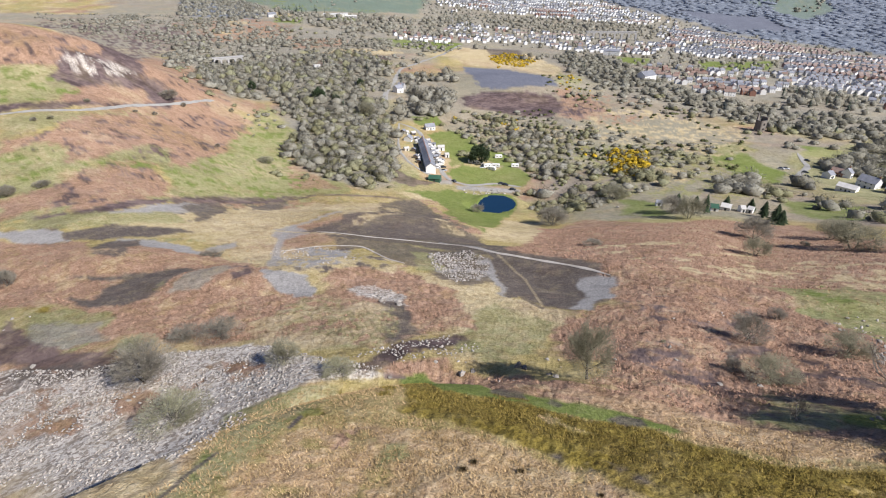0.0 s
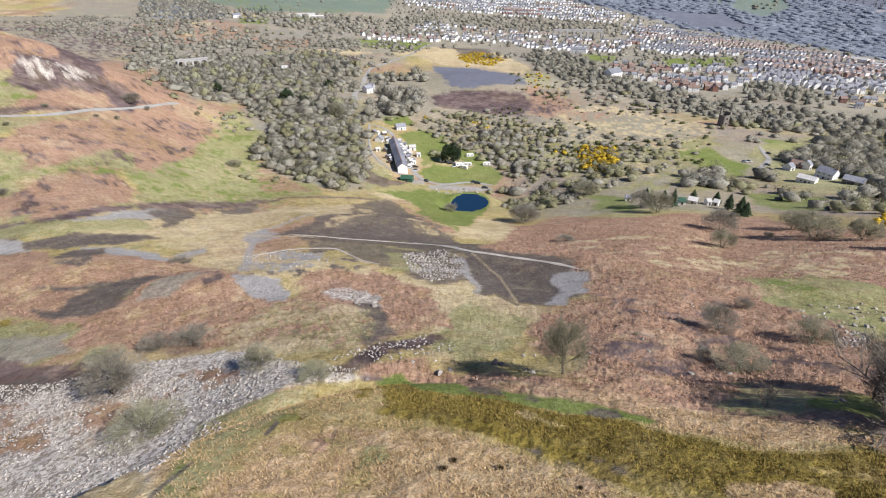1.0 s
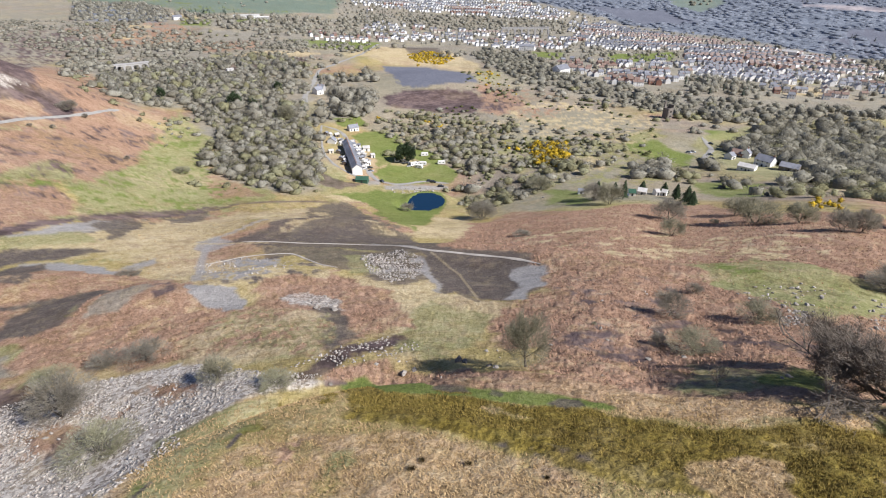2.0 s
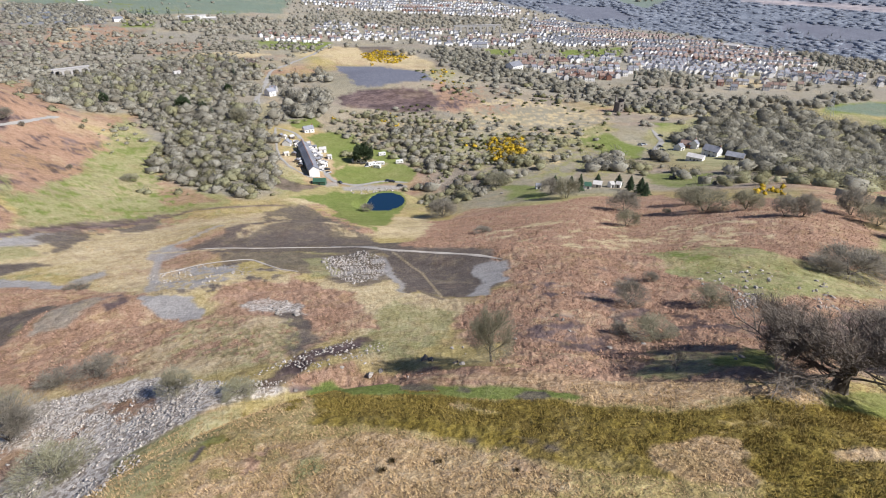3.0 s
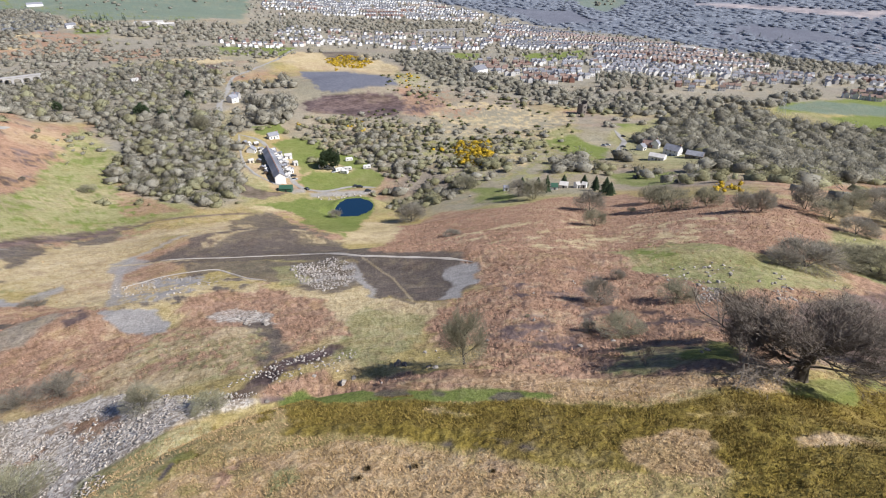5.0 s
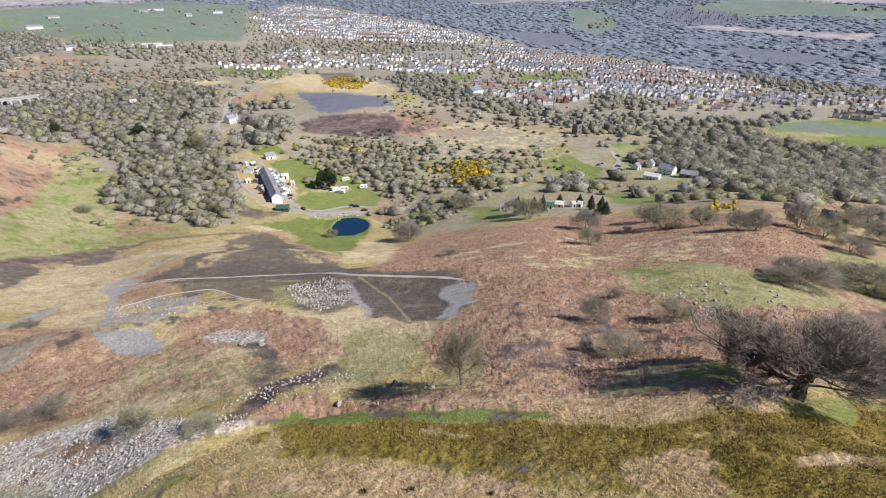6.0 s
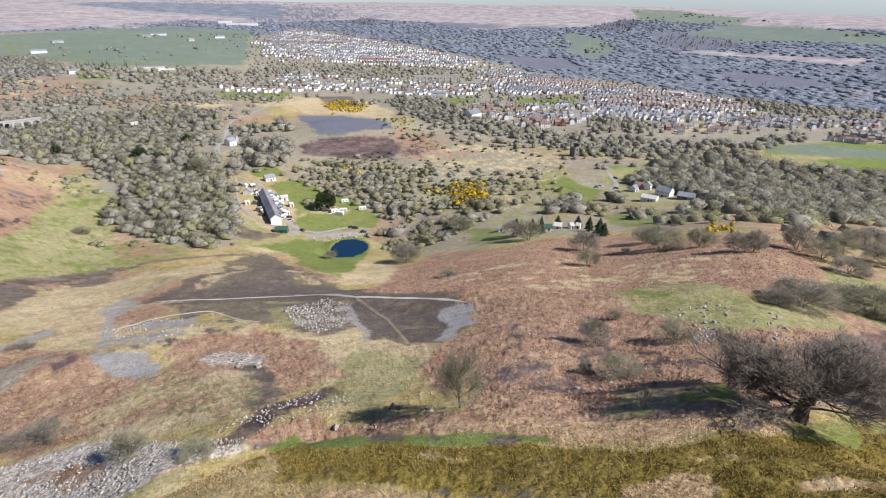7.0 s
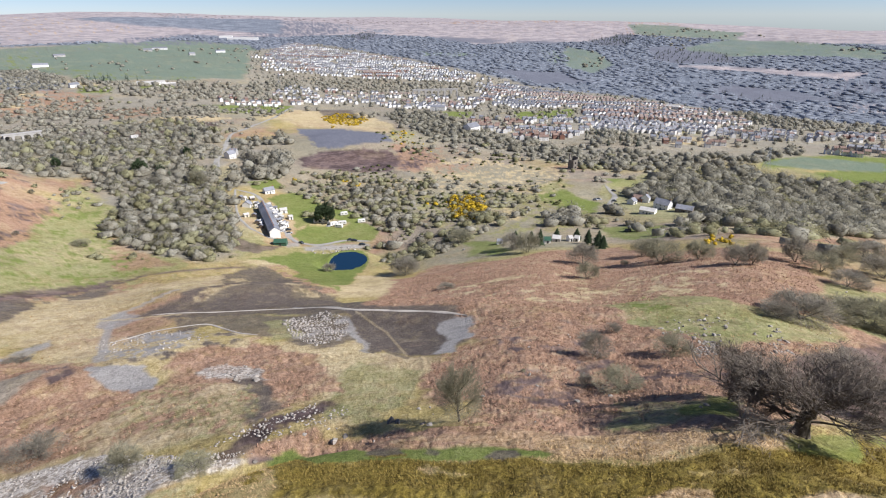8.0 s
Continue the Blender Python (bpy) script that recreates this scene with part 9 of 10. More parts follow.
house("shed", -2.5, 376.1, 2, 2.5, 2.6, 1.8, 2.5, WHITE_WALL, PALE_ROOF, "white garden shed near the terrace", "shed", chimneys=0, windows=0)
house("shed", -4.2, 363.7, 3, 1.7, 2.6, 1.8, 2.5, WHITE_WALL, PALE_ROOF, "white garden shed near the terrace", "shed", chimneys=0, windows=0)
house("shed", -10.4, 413.0, 6, 2.2, 2.6, 1.8, 2.5, GREY_WALL, PALE_ROOF, "grey garden shed near the terrace", "shed", chimneys=0, windows=0)

# the terrace
for k in range(14):
    f = (k + 0.5) / 14
    wall, label = (WHITE_WALL, "white rendered terraced house with a slate roof") if k % 5 in (0, 3) else (GREY_WALL, "grey terraced house with a slate roof")
    house("terraced_house", -8.29 + -7.83 * f, 348.56 + 63.03 * f, 97.1, 4.52, 6.6, 4.9, 7.2, wall, SLATE, label, "house", "terrace of houses", chimneys=1, windows=2, both=True)

# vehicles
car(-8.5, 384.8, 71, CAR_PAINT, "silver car parked beside the terrace")
car(-7.1, 375.7, 71, CAR_PAINT, "pale car parked beside the terrace")
car(-5.8, 368.2, 71, DARK_PAINT, "dark car parked beside the terrace")
car(-10.6, 397.2, 72, CAR_PAINT, "silver car parked beside the terrace")
car(-12.9, 410.4, 72, DARK_PAINT, "dark car parked beside the terrace")
car(-2.3, 372.3, 15, CAR_PAINT, "white car parked among gardens")
car(0.0, 364.8, 15, DARK_PAINT, "dark car parked among gardens")
car(-0.9, 379.7, 40, CAR_PAINT, "pale car parked among gardens")
car(-4.1, 362.1, 31, CAR_PAINT, "white car beside the lane")
car(0.5, 357.8, 10, CAR_PAINT, "white car beside the lane")
car(7.1, 337.8, 119, DARK_PAINT, "dark vehicle standing on the gravel lane")
car(39.0, 342.0, -2, DARK_PAINT, "black van parked on the gravel lane")
car(41.4, 340.5, -17, DARK_PAINT, "black pickup parked on the gravel lane")
car(45.3, 331.3, -8, DARK_PAINT, "dark car parked beside the pond")
car(23.4, 382.6, 6, CAR_PAINT, "white car parked on the lawn")
car(29.9, 379.2, 15, CAR_PAINT, "white car parked on the lawn")
car(239.7, 367.5, -33, CAR_PAINT, "white car beside the farm track")
car(243.9, 368.4, -24, CAR_PAINT, "pale car beside the farm track")
car(234.5, 344.1, -64, CAR_PAINT, "white car on the farm track")
car(251.6, 358.6, -15, DARK_PAINT, "dark vehicle beside the farm")
car(272.7, 391.3, -30, DARK_PAINT, "dark trailer beside the farm")
car(245.8, 347.5, 5, DARK_PAINT, "dark vehicle beside the farm")
caravan(21.1, 384.0, 2, "white touring caravan beside a conifer")
caravan(26.6, 382.3, 11, "white touring caravan beside a conifer")
caravan(35.0, 371.0, -30, "white caravan standing on the lawn")
caravan(42.3, 400.2, 4, "long white caravan in the paddock")
caravan(32.0, 376.4, 12, "white touring caravan on the lawn")
caravan(38.4, 377.8, -8, "white touring caravan on the lawn")
car(34.6, 381.4, 20, CAR_PAINT, "pale car parked among caravans")
car(28.6, 374.2, 4, CAR_PAINT, "white car parked on the lawn")
caravan(52.6, 380.2, -3, "pale caravan at the edge of the paddock")
# ---------------------------------------------------------------- pond, old engine house, pylon, ruin, viaduct
def water_material():
    m, nodes, links, bsdf = shader("pond_water")
    bsdf.inputs["Base Color"].default_value = (0.006, 0.024, 0.05, 1)
    bsdf.inputs["Roughness"].default_value = 0.06
    coord = nodes.new("ShaderNodeTexCoord").outputs["Object"]
    b = nodes.new("ShaderNodeBump")
    b.inputs["Strength"].default_value = 0.25
    b.inputs["Distance"].default_value = 0.05
    links.new(noise_node(nodes, links, coord, 1.2, 4), b.inputs["Height"])
    links.new(b.outputs["Normal"], bsdf.inputs["Normal"])
    return m


def build_pond():
    n, rings = 72, 5
    v, f = [(0, 0, 0)], []
    for k in range(1, rings + 1):
        for j in range(n):
            t = 2 * math.pi * j / n
            r = 1.12 * k / rings
            u, w = r * math.cos(t), r * math.sin(t)
            v.append((POND[2] * (u + 0.10 * w), POND[3] * w, 0))
    f += [(0, 1 + j, 1 + (j + 1) % n) for j in range(n)]
    for k in range(rings - 1):
        f += [(1 + k * n + j, 1 + (k + 1) * n + j, 1 + (k + 1) * n + (j + 1) % n, 1 + k * n + (j + 1) % n) for j in range(n)]
    ob = new("water", mesh_from("water", v, f, water_material(), True))
    ob.location = (POND[0], POND[1], POND[4] - 0.05)
    tagged(ob, "dark blue still pond in a green lawn", "pond", kind="structure")


build_pond()


def engine_house(x, y, turn):
    """A roofless stone tower with window openings, beside a low wall."""
    top = new("engine_house")
    top.matrix_basis = pose(x, y, high(x, y), 0, 0, turn)
    v, f = [], []
    w, d, h, t = 3.6, 3.0, 12.5, 0.6
    for s in (-1, 1):
        box(v, f, s * w - t * 0.5, s * w + t * 0.5, -d, d, -1, h * (1.0 if s > 0 else 0.8))
        for z0, z1 in ((-1, 1.2), (3.0, 5.5), (7.5, 10.0)):
            box(v, f, -w + t * 0.5, w - t * 0.5, s * d - t * 0.5, s * d + t * 0.5, z0, z1)
        for z0, z1 in ((1.2, 3.0), (5.5, 7.5)):
            box(v, f, -w + t * 0.5, -1.0, s * d - t * 0.5, s * d + t * 0.5, z0, z1)
            box(v, f, 1.0, w - t * 0.5, s * d - t * 0.5, s * d + t * 0.5, z0, z1)
    part("wall", mesh_from("wall", v, f, STONE_WALL), top)
    v, f = [], []
    box(v, f, -1.0, 1.0, d + 0.6, d + 2.2, -1, h + 2.5, 0.25)
    part("chimney", mesh_from("chimney", v, f, STONE_WALL), top)
    return tagged(top, "dark ruined stone engine house on the moor", "ruin")


def pylon(x, y, turn, tall):
    """A lattice tower: four legs, rings of braces, three pairs of arms."""
    top = new("pylon")
    top.matrix_basis = pose(x, y, high(x, y), 0, 0, turn)
    steel = bpy.data.materials.get("galvanised_steel") or plain("galvanised_steel", (0.36, 0.37, 0.38), (0.5, 0.51, 0.52), 2.0, 0.5, metal=0.6)

    def bar(st, a, b, r):
        st.tube([Vector(a), Vector(b)], [r, r], 4)

    def half(z):
        return 3.2 * (1 - z / tall) ** 1.3 + 0.45

    for sx in (-1, 1):
        for sy in (-1, 1):
            st = Sticks()
            st.tube([Vector((sx * half(z), sy * half(z), z)) for z in np.linspace(0, tall * 0.97, 7)], [0.13] * 7, 4)
            part("leg", mesh_from("leg", st.v, st.f, steel), top)
    st = Sticks()
    levels = list(np.linspace(0, tall * 0.95, 10))
    for a, b in zip(levels[:-1], levels[1:]):
        p, q = half(a), half(b)
        for s in (-1, 1):
            bar(st, (-p, s * p, a), (q, s * q, b), 0.06)
            bar(st, (p, s * p, a), (-q, s * q, b), 0.06)
            bar(st, (s * p, -p, a), (s * q, q, b), 0.06)
            bar(st, (s * p, p, a), (s * q, -q, b), 0.06)
    part("brace", mesh_from("brace", st.v, st.f, steel), top)
    for z in (0.66, 0.78, 0.9):
        st = Sticks()
        for s in (-1, 1):
            bar(st, (s * 0.3, 0, tall * z), (s * 4.2, 0, tall * z + 0.3), 0.1)
            bar(st, (s * 0.3, 0, tall * z + 1.3), (s * 4.2, 0, tall * z + 0.3), 0.07)
        part("arm", mesh_from("arm", st.v, st.f, steel), top)
    return tagged(top, "grey lattice steel electricity pylon", "pylon")


def arch_wall(name, x, y, turn, bays, bay, tall, thick, label, category):
    """A wall of round arches: piers, and a deck over arch rings."""
    top = new(name)
    top.matrix_basis = pose(x, y, high(x, y), 0, 0, turn)
    span = bays * bay
    v, f = [], []
    box(v, f, -bay * 0.13, bay * 0.13, -thick / 2, thick / 2, -3, tall * 0.62)
    pier = mesh_from("pier", v, f, GREY_WALL)
    for k in range(bays + 1):
        part("pier", pier, top, at=pose(-span / 2 + k * bay, 0, 0))
    v, f = [], []
    for k in range(bays):
        cx, r, n = -span / 2 + (k + 0.5) * bay, bay * 0.37, 8
        for j in range(n):
            a0, a1 = math.pi * j / n, math.pi * (j + 1) / n
            x0, x1 = cx - r * math.cos(a0), cx - r * math.cos(a1)
            z0, z1 = tall * 0.62 + r * math.sin(a0) * 0.6, tall * 0.62 + r * math.sin(a1) * 0.6
            b = len(v)
            v += [(x0, -thick / 2, z0), (x1, -thick / 2, z1), (x1, -thick / 2, tall), (x0, -thick / 2, tall), (x0, thick / 2, z0), (x1, thick / 2, z1), (x1, thick / 2, tall), (x0, thick / 2, tall)]
            f += [(b, b + 1, b + 2, b + 3), (b + 7, b + 6, b + 5, b + 4), (b, b + 4, b + 5, b + 1), (b + 3, b + 2, b + 6, b + 7)]
        box(v, f, cx - bay / 2, cx - r, -thick / 2, thick / 2, tall * 0.62, tall)
        box(v, f, cx + r, cx + bay / 2, -thick / 2, thick / 2, tall * 0.62, tall)
    box(v, f, -span / 2 - 2, span / 2 + 2, -thick / 2 - 0.3, thick / 2 + 0.3, tall + 0.003, tall + 0.8)
    part("arcade", mesh_from("arcade", v, f, GREY_WALL), top)
    return tagged(top, label, category)

engine_house(289.7, 491.8, 25)
pylon(500.3, 449.8, 20, 26)
pylon(21.5, 1495.5, -10, 38)
arch_wall("viaduct", 388.4, 1346.2, -6, 7, 16, 16, 6, "grey stone viaduct of round arches above the town", "viaduct")
arch_wall("ruined_kiln", -285.2, 756.8, 26, 4, 9, 9, 7, "pale ruined stone kiln bank with arches", "ruin")
# ---------------------------------------------------------------- stones
STONE = plain("grey_sandstone", (0.205, 0.182, 0.155), (0.36, 0.328, 0.29), 0.8, 0.9, 0.03, vary=0.2)
STONE_MASS = plain("grey_sandstone_scree", (0.29, 0.255, 0.22), (0.47, 0.425, 0.375), 1.5, 0.9, 0.03, vary=0.22, island=True)


def stone_shape(seed):
    """A rough block: a cube's corners shaken, edges split once."""
    rng = random.Random(seed)
    bm = bmesh.new()
    bmesh.ops.create_icosphere(bm, subdivisions=1, radius=0.5)
    flat = [(rand_dir(rng), rng.uniform(0.24, 0.42)) for _ in range(7)]
    for v in bm.verts:
        v.co *= rng.uniform(0.9, 1.15)
        for d, cut in flat:
            over = v.co.dot(d) - cut
            if over > 0:
                v.co -= d * over
        v.co.z *= 0.75
    bmesh.ops.triangulate(bm, faces=bm.faces)
    bm.normal_update()
    vs, fs = np.array([v.co[:] for v in bm.verts]), np.array([[v.index for v in f.verts] for f in bm.faces])
    bm.free()
    return vs, fs


def shard_shape(seed):
    """A small angular slab: a box with shaken corners."""
    rng = np.random.RandomState(seed)
    v = np.array([(x, y, z) for z in (-1, 1) for x, y in ((-1, -1), (1, -1), (1, 1), (-1, 1))]) * np.array([0.55, 0.42, 0.3]) * rng.uniform(0.6, 1.2, (8, 3))
    f = [(0, 2, 1), (0, 3, 2), (4, 5, 6), (4, 6, 7), (0, 1, 5), (0, 5, 4), (1, 2, 6), (1, 6, 5), (2, 3, 7), (2, 7, 6), (3, 0, 4), (3, 4, 7)]
    return v, np.array(f)


SHARDS = [shard_shape(600 + k) for k in range(8)]
STONE_SHAPES = [stone_shape(300 + k) for k in range(8)]
STONE_MESHES = [mesh_from("stone", v, f, STONE) for v, f in STONE_SHAPES]
STONES = []


def stones(spacing, low, high_size, share, clump, points, seed):
    """Loose stones over an outline, sizes from low to high metres, mostly small."""
    x, y = scatter(points, spacing, share, clump, seed)
    rng = np.random.RandomState(seed)
    size = low + (high_size - low) * rng.uniform(0, 1, len(x)) ** 2.6
    STONES.extend(zip(x, y, size, rng.uniform(0, 6.28, len(x)), rng.randint(0, 8, len(x))))


def build_stones(parent):
    """The largest near blocks stand alone; the rest is one mass of scree."""
    order = sorted(STONES, key=lambda s: -s[2] / (40 + math.hypot(s[0], s[1])))
    for x, y, size, a, k in order[:300]:
        ob = new("stone", STONE_MESHES[int(k)])
        ob.parent = parent
        ob.matrix_basis = Matrix.LocRotScale((x, y, high(x, y) + size * 0.12), Euler((0.3 * math.sin(a * 3), 0.3 * math.cos(a * 5), a)), (size * 1.25, size, size))
    rest = order[300:]
    vs, fs, base = [], [], 0
    arr = np.array([s[:4] for s in rest])
    kinds = np.array([s[4] for s in rest])
    z = land(arr[:, 0], arr[:, 1])
    for k in range(8):
        sel = kinds == k
        n = int(sel.sum())
        if not n:
            continue
        pv, pf = SHARDS[k]
        a, size = arr[sel, 3], arr[sel, 2]
        c, s = np.cos(a)[:, None], np.sin(a)[:, None]
        qx, qy = pv[None, :, 0] * 1.25 + 0 * c, pv[None, :, 1] + 0 * c
        tilt = 0.6 * np.sin(a * 7)[:, None]
        qz = pv[None, :, 2] + tilt * qx
        vs.append(np.stack([(qx * c - qy * s) * size[:, None] + arr[sel, 0][:, None], (qx * s + qy * c) * size[:, None] + arr[sel, 1][:, None], (qz + 0.12) * size[:, None] + z[sel][:, None]], 2).reshape(-1, 3))
        fs.append((pf[None] + (base + np.arange(n) * len(pv))[:, None, None]).reshape(-1, 3))
        base += n * len(pv)
    tagged(new("scree", tri_mesh("scree", np.vstack(vs), np.vstack(fs), STONE_MASS)), "loose grey sandstone scree on the hillside", "scree", kind="stuff")


def boulder(x, y, size, material):
    """A single large block, half sunk, with cracked faces."""
    rng = random.Random(int(x * 71 + y * 13))
    bm = bmesh.new()
    bmesh.ops.create_icosphere(bm, subdivisions=3, radius=0.6)
    flat = [(rand_dir(rng), rng.uniform(0.2, 0.4)) for _ in range(16)]
    for v in bm.verts:
        for d, cut in flat:
            over = v.co.dot(d) - cut
            if over > 0:
                v.co -= d * over
        v.co *= 1 + 0.16 * noise.noise(v.co * 6 + Vector((x, y, 0)))
        v.co.z *= 0.62
    me = bpy.data.meshes.new("boulder")
    bm.to_mesh(me)
    bm.free()
    me.materials.append(material)
    ob = new("boulder", me)
    ob.matrix_basis = Matrix.LocRotScale((x, y, high(x, y) + size * 0.12), Euler((rng.uniform(-0.2, 0.2), rng.uniform(-0.2, 0.2), rng.uniform(0, 6.28))), (size * 1.1, size * 0.9, size))
    return tagged(ob, "dark weathered boulder beside the stream" if material is STONE_WALL else "pale grey sandstone boulder on the hillside", "boulder", "scattered boulders")


# ---------------------------------------------------------------- tussocks and dead bracken
GRASS = plain("dry_grass_blades", (0.27, 0.18, 0.078), (0.54, 0.39, 0.21), 3.0, 0.9, island=True, vary=0.3)
HEATHER = plain("bilberry_and_heather", (0.14, 0.10, 0.024), (0.32, 0.237, 0.064), 3.0, 0.9, island=True, vary=0.4)
FRONDS = plain("dead_bracken_fronds", (0.25, 0.15, 0.10), (0.43, 0.27, 0.185), 4.0, 0.9, island=True, vary=0.25)
TUFTS = {"grass": [], "heather": [], "fronds": []}


def tufts(kind, spacing, size, blades, lean, share, clump, points, seed):
    x, y = scatter(points, spacing, share, clump, seed)
    if not len(x):
        return
    rng = np.random.RandomState(seed)
    # only where the ground carries that plant
    w = cover_shares(x, y)
    mine = sum(w[:, COVER_NAMES.index(c)] for c in {"grass": ("turf", "straw", "moss", "litter"), "heather": ("olive",), "fronds": ("bracken",)}[kind])
    keep = mine > rng.uniform(0.35, 0.9, len(x))
    x, y = x[keep], y[keep]
    n = len(x)
    x, y = np.repeat(x, blades), np.repeat(y, blades)
    z = land(x, y)
    s = np.repeat(size * rng.uniform(0.6, 1.4, n), blades)
    a, tip = rng.uniform(0, 6.283, n * blades), lean * rng.uniform(0.5, 1.2, n * blades)
    x, y = x + rng.uniform(-0.4, 0.4, n * blades) * s, y + rng.uniform(-0.4, 0.4, n * blades) * s
    wid = 0.13 * s * (1.6 if kind == "fronds" else 1.0)
    ux, uy = -np.sin(a) * wid, np.cos(a) * wid
    tx, ty = x + np.cos(a) * s * tip, y + np.sin(a) * s * tip
    tz = z + s * np.sqrt(np.maximum(0.04, 1 - np.minimum(tip, 0.98) ** 2)) * 0.9
    v = np.stack([np.stack([x - ux, y - uy, z - 0.03], 1), np.stack([x + ux, y + uy, z - 0.03], 1), np.stack([tx, ty, tz], 1)], 1)
    TUFTS[kind].append(v.reshape(-1, 3))


def build_tufts():
    for kind, mat, name, label in (("grass", GRASS, "grass_tussocks", "pale dry grass tussocks"), ("heather", HEATHER, "heather", "olive bilberry and heather tufts"), ("fronds", FRONDS, "bracken", "collapsed rust-brown dead bracken")):
        if TUFTS[kind]:
            v = np.vstack(TUFTS[kind])
            tagged(new(name, tri_mesh(name, v, np.arange(len(v)).reshape(-1, 3), mat)), label, name.split("_")[0], kind="stuff")
RUSHES = plain("dark_rushes", (0.07, 0.05, 0.022), (0.17, 0.125, 0.06), 0.5, 0.9)


def rush_clump(x, y, tall, wide):
    """A dark tussock of rushes: a sheaf of leaning blades."""
    rng = random.Random(int(x * 37 + y * 11))
    st = Sticks()
    for _ in range(160):
        a, k = rng.uniform(0, 6.28), rng.random() ** 0.6
        p = Vector((math.cos(a) * wide * 0.3 * k, math.sin(a) * wide * 0.3 * k, -0.05))
        st.spike(p, p + Vector((math.cos(a) * wide * 0.35 * k, math.sin(a) * wide * 0.35 * k, tall * rng.uniform(0.6, 1.0))), 0.02)
    ob = new("rush_clump", mesh_from("rush_clump", st.v, st.f, RUSHES))
    ob.matrix_basis = pose(x, y, high(x, y))
    return tagged(ob, "dark brown rush tussock in pale grass", "rushes", "rush tussocks")


# stones and tufts, in plan
stones(0.29, 0.08, 0.34, 0.75, 5, [(-98.6, 74.1), (-56.2, 66.0), (-44.1, 69.2), (-26.2, 65.8), (-13.6, 55.3), (-6.7, 52.9), (-15.2, 49.8), (-22.2, 46.1), (-17.7, 30.1), (-19.5, 25.5), (-41.8, 38.3), (-66.3, 43.5)], 200)
stones(1.5, 0.3, 0.75, 0.4, 6, [(-98.6, 74.1), (-56.2, 66.0), (-44.1, 69.2), (-26.2, 65.8), (-13.6, 55.3), (-15.2, 49.8), (-22.2, 46.1), (-30.7, 41.1), (-67.5, 44.6)], 201)
stones(1.5, 0.3, 1.2, 0.4, 8, [(-111.5, 99.7), (-84.6, 92.4), (-46.2, 64.6), (-55.6, 65.0), (-84.1, 70.4)], 202)
stones(0.62, 0.2, 0.6, 0.7, 0, [(-4.8, 137.4), (7.4, 138.2), (12.5, 125.6), (10.1, 110.0), (3.2, 103.2), (-2.0, 113.1)], 203)
stones(0.8, 0.18, 0.5, 0.45, 6, [(-53.8, 145.2), (-38.3, 144.9), (-23.4, 137.4), (-20.2, 117.5), (-29.8, 110.6), (-39.4, 111.8)], 204)
stones(1.3, 0.3, 1.3, 0.5, 8, [(-19.7, 97.7), (-11.1, 95.9), (-6.6, 81.2), (-9.9, 84.0), (-16.1, 89.8)], 205)
stones(0.8, 0.15, 0.7, 0.3, 8, [(-15.6, 65.3), (3.9, 66.2), (16.3, 54.5), (13.9, 41.4), (7.5, 47.3), (2.5, 53.8), (-6.7, 52.3), (-10.3, 53.2)], 206)
stones(0.42, 0.1, 0.34, 0.38, 4, [(-16.5, 55.1), (-11.1, 58.2), (-7.6, 61.5), (-2.1, 64.8), (3.9, 65.9), (4.0, 60.8), (-4.8, 56.7), (-8.8, 52.6), (-12.6, 50.2)], 207)
stones(1.6, 0.25, 0.9, 0.35, 10, [(66.5, 78.0), (77.0, 74.9), (75.2, 62.7), (98.0, 64.1), (83.3, 55.4), (56.3, 50.2), (57.4, 62.5)], 208)
stones(1.3, 0.25, 0.9, 0.5, 0, [(60.5, 62.3), (66.9, 63.0), (63.7, 56.4), (56.5, 55.6)], 209)
stones(2.2, 0.4, 1.5, 0.3, 9, [(-245.1, 358.5), (-241.0, 385.7), (-233.1, 395.8), (-220.8, 401.7), (-218.8, 371.7), (-230.1, 355.9), (-240.8, 349.5)], 210)
stones(2.5, 0.5, 1.8, 0.5, 0, [(10.4, 324.2), (37.4, 330.3), (43.4, 321.7), (27.6, 305.9), (11.6, 316.1)], 211)
stones(9, 0.5, 1.6, 0.3, 0, [(137.4, 110.6), (176.3, 122.3), (143.2, 91.3), (114.7, 81.8)], 212)
stones(4, 0.3, 0.9, 0.25, 0, [(30.1, 75.4), (63.9, 83.1), (37.3, 44.1), (22.3, 38.3), (16.7, 44.4)], 213)
stones(0.45, 0.2, 0.7, 0.7, 0, [(57.4, 57.5), (63.8, 61.0), (64.0, 58.4), (58.4, 54.1), (54.8, 53.2)], 214)
stones(1.0, 0.25, 0.9, 0.35, 6, [(62.1, 72.7), (76.8, 74.8), (86.2, 64.2), (88.0, 57.9), (68.9, 49.9), (56.8, 49.6), (62.2, 63.1)], 215)
stones(0.5, 0.1, 0.4, 0.4, 5, [(-8.2, 57.8), (-6.9, 60.3), (-1.6, 63.8), (4.0, 63.9), (5.1, 59.1), (0.4, 56.7), (-5.3, 54.8)], 216)
tufts("grass", 0.2, 0.16, 5, 0.85, 0.9, 0, [(-18.8, 19.8), (-17.5, 26.1), (-24.2, 44.2), (-15.9, 47.3), (-5.8, 50.1), (6.1, 38.2), (18.7, 31.1), (36.0, 25.4), (24.2, 14.7), (-15.0, 14.3)], 400)
tufts("heather", 0.22, 0.2, 5, 0.6, 0.9, 0, [(29.1, 25.5), (42.0, 25.8), (66.4, 27.6), (75.0, 22.9), (32.4, 8.2), (20.1, 14.4)], 401)
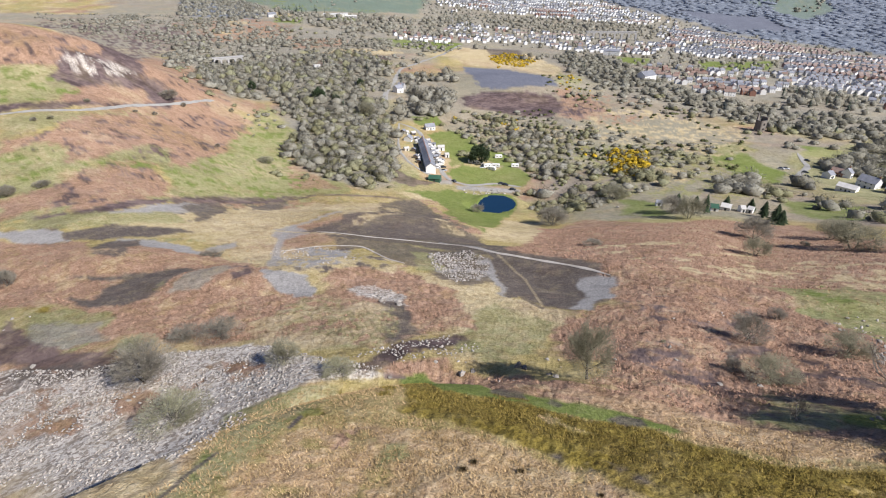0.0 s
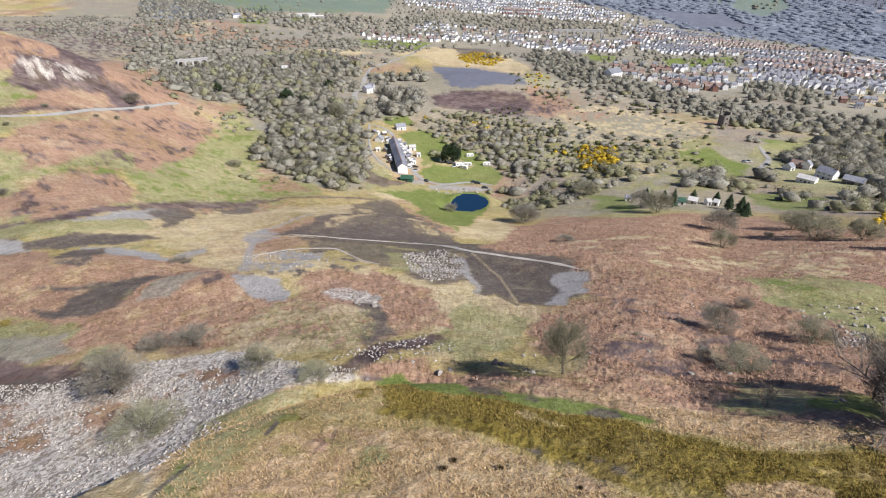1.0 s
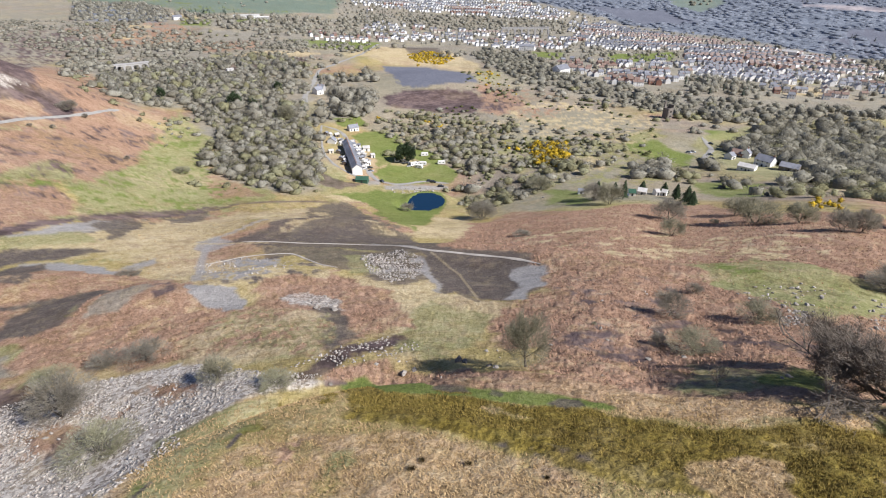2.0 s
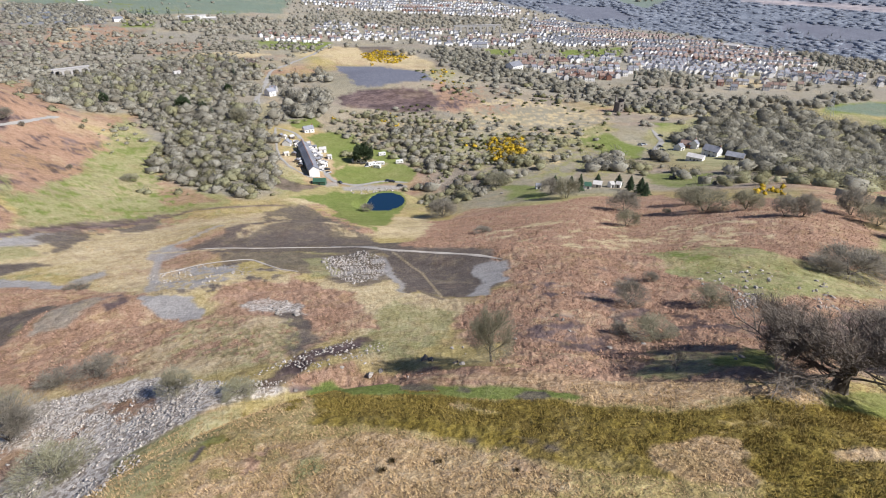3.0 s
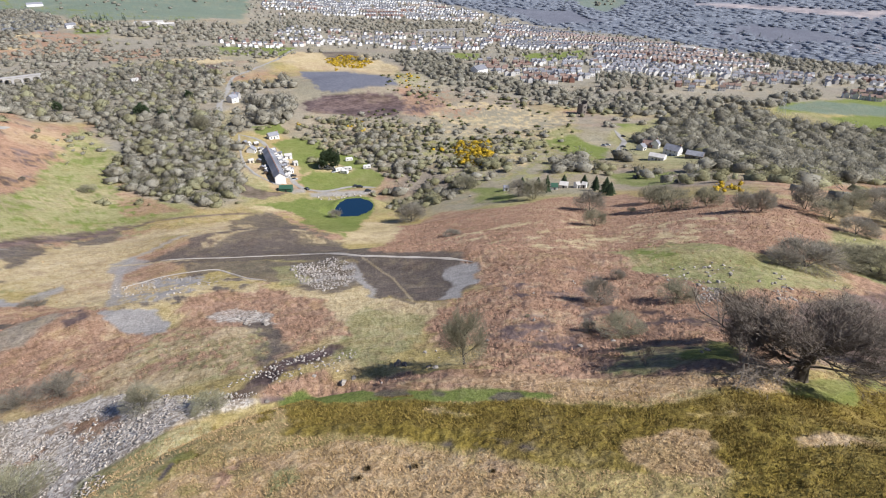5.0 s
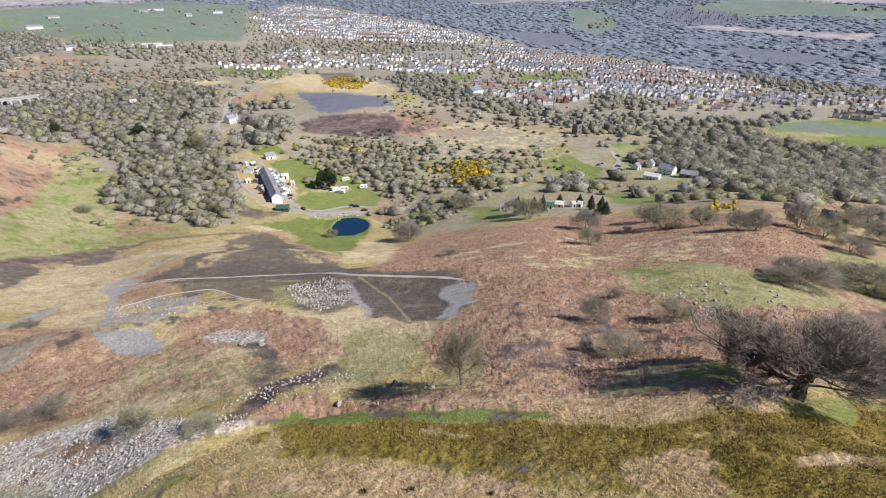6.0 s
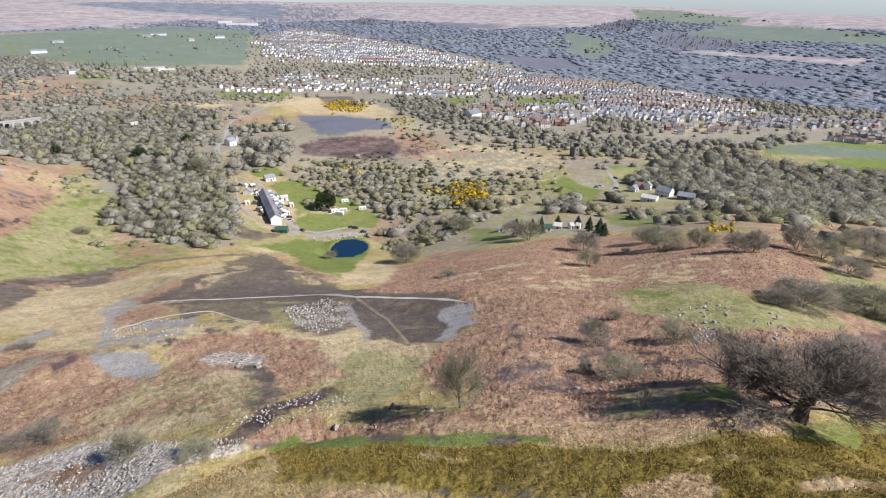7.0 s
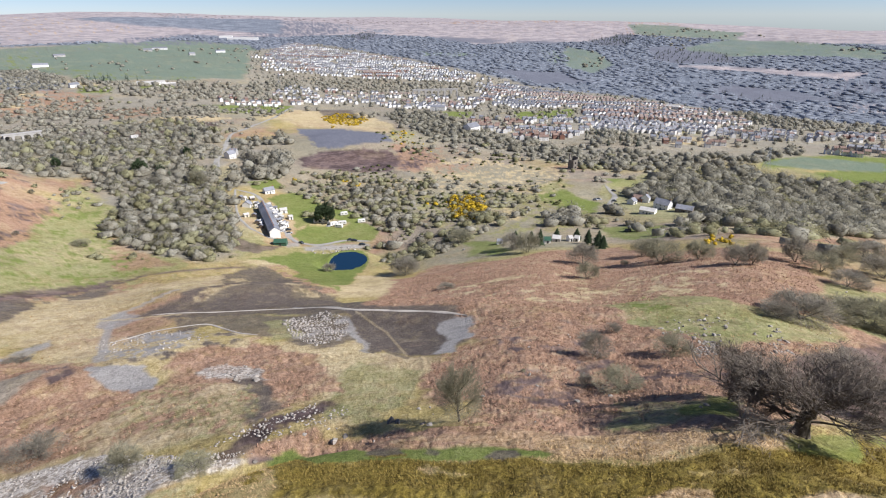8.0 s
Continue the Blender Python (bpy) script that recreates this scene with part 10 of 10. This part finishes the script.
tufts("heather", 0.19, 0.17, 5, 0.6, 0.95, 0, [(-14.6, 47.4), (-5.8, 50.5), (3.1, 40.3), (10.9, 36.0), (16.8, 31.8), (21.9, 28.9), (34.8, 24.4), (26.2, 16.6), (17.2, 21.0), (13.0, 25.5), (7.8, 30.6), (-1.2, 35.4), (-8.5, 37.0)], 402)
tufts("grass", 0.36, 0.2, 5, 0.85, 0.9, 0, [(19.3, 35.5), (29.5, 32.2), (34.5, 27.9), (63.1, 33.0), (80.1, 29.3), (56.5, 19.1), (25.8, 19.7), (19.9, 23.3), (18.8, 32.5)], 403)
tufts("fronds", 0.45, 0.26, 5, 0.9, 0.85, 0, [(17.5, 65.8), (18.7, 79.6), (36.3, 90.3), (91.7, 94.8), (127.5, 90.4), (68.9, 42.9), (42.1, 38.4), (36.3, 41.3), (22.0, 36.7), (15.8, 41.7)], 404)
tufts("fronds", 0.95, 0.4, 5, 0.9, 0.8, 0, [(18.4, 135.2), (42.5, 222.3), (77.7, 213.8), (130.3, 224.9), (153.9, 168.2), (176.2, 131.0), (127.5, 90.4), (91.7, 94.8), (36.3, 90.3), (38.3, 99.6)], 405)
tufts("fronds", 0.75, 0.3, 5, 0.9, 0.8, 0, [(-127.3, 150.0), (-92.5, 124.7), (-78.1, 136.7), (-39.1, 106.4), (-25.0, 89.6), (-11.7, 116.0), (2.5, 77.6), (0.5, 64.4), (-32.6, 68.5), (-57.3, 78.8), (-80.5, 95.2), (-111.5, 99.7), (-135.9, 126.7)], 406)
tufts("fronds", 0.45, 0.24, 5, 0.9, 0.7, 0, [(-7.6, 54.9), (0.4, 56.8), (1.1, 53.2), (-6.6, 52.1)], 407)
tufts("fronds", 0.45, 0.24, 5, 0.9, 0.7, 0, [(3.9, 52.2), (9.8, 49.7), (12.8, 41.3), (11.8, 39.6), (6.4, 49.5)], 408)
tufts("grass", 1.2, 0.3, 5, 0.8, 0.6, 12, [(-38.3, 92.3), (-15.8, 88.1), (-9.2, 76.8), (18.4, 75.9), (13.9, 60.4), (1.1, 55.1), (-7.9, 64.2), (-32.9, 74.4)], 409)
tufts("grass", 2.2, 0.45, 5, 0.8, 0.6, 20, [(-129.5, 164.3), (-79.7, 231.0), (-8.1, 297.6), (3.4, 187.6), (-16.1, 163.7), (-31.1, 110.7), (-79.4, 139.1)], 410)
tufts("grass", 1.5, 0.35, 5, 0.8, 0.6, 12, [(68.8, 94.6), (88.8, 99.8), (107.7, 73.7), (95.6, 61.3), (63.2, 54.8), (66.5, 78.0)], 411)
boulder(9.2, 52.9, 1.4, STONE_WALL)
boulder(10.1, 52.0, 1.1, STONE_WALL)
boulder(2.4, 52.4, 1.3, STONE)
boulder(3.6, 52.7, 0.8, STONE_WALL)
boulder(12.9, 47.6, 0.9, STONE)
boulder(12.4, 48.9, 0.8, STONE_WALL)
boulder(38.5, 35.1, 0.7, STONE)
boulder(37.5, 34.7, 0.5, STONE)
boulder(29.2, 53.4, 0.6, STONE)
boulder(-6.6, 51.4, 0.7, STONE_WALL)
boulder(-26.5, 52.2, 0.9, STONE)
boulder(-56.4, 64.9, 1.1, STONE)
boulder(-67.0, 69.1, 1.0, STONE)
boulder(9.2, 53.0, 1.0, STONE_WALL)
boulder(10.2, 52.8, 0.8, STONE_WALL)
# stands in for a small white object of unknown kind
boulder(54.7, 275.8, 2.5, STONE)
# stands in for a white tank
boulder(96.3, 275.6, 2.6, STONE)
rush_clump(1.3, 25.0, 0.39, 0.66)
rush_clump(2.1, 26.1, 0.28, 0.48)
rush_clump(5.2, 25.1, 0.28, 0.54)
rush_clump(9.7, 22.1, 0.21, 0.36)
build_stones(GROUND_OB)
build_tufts()
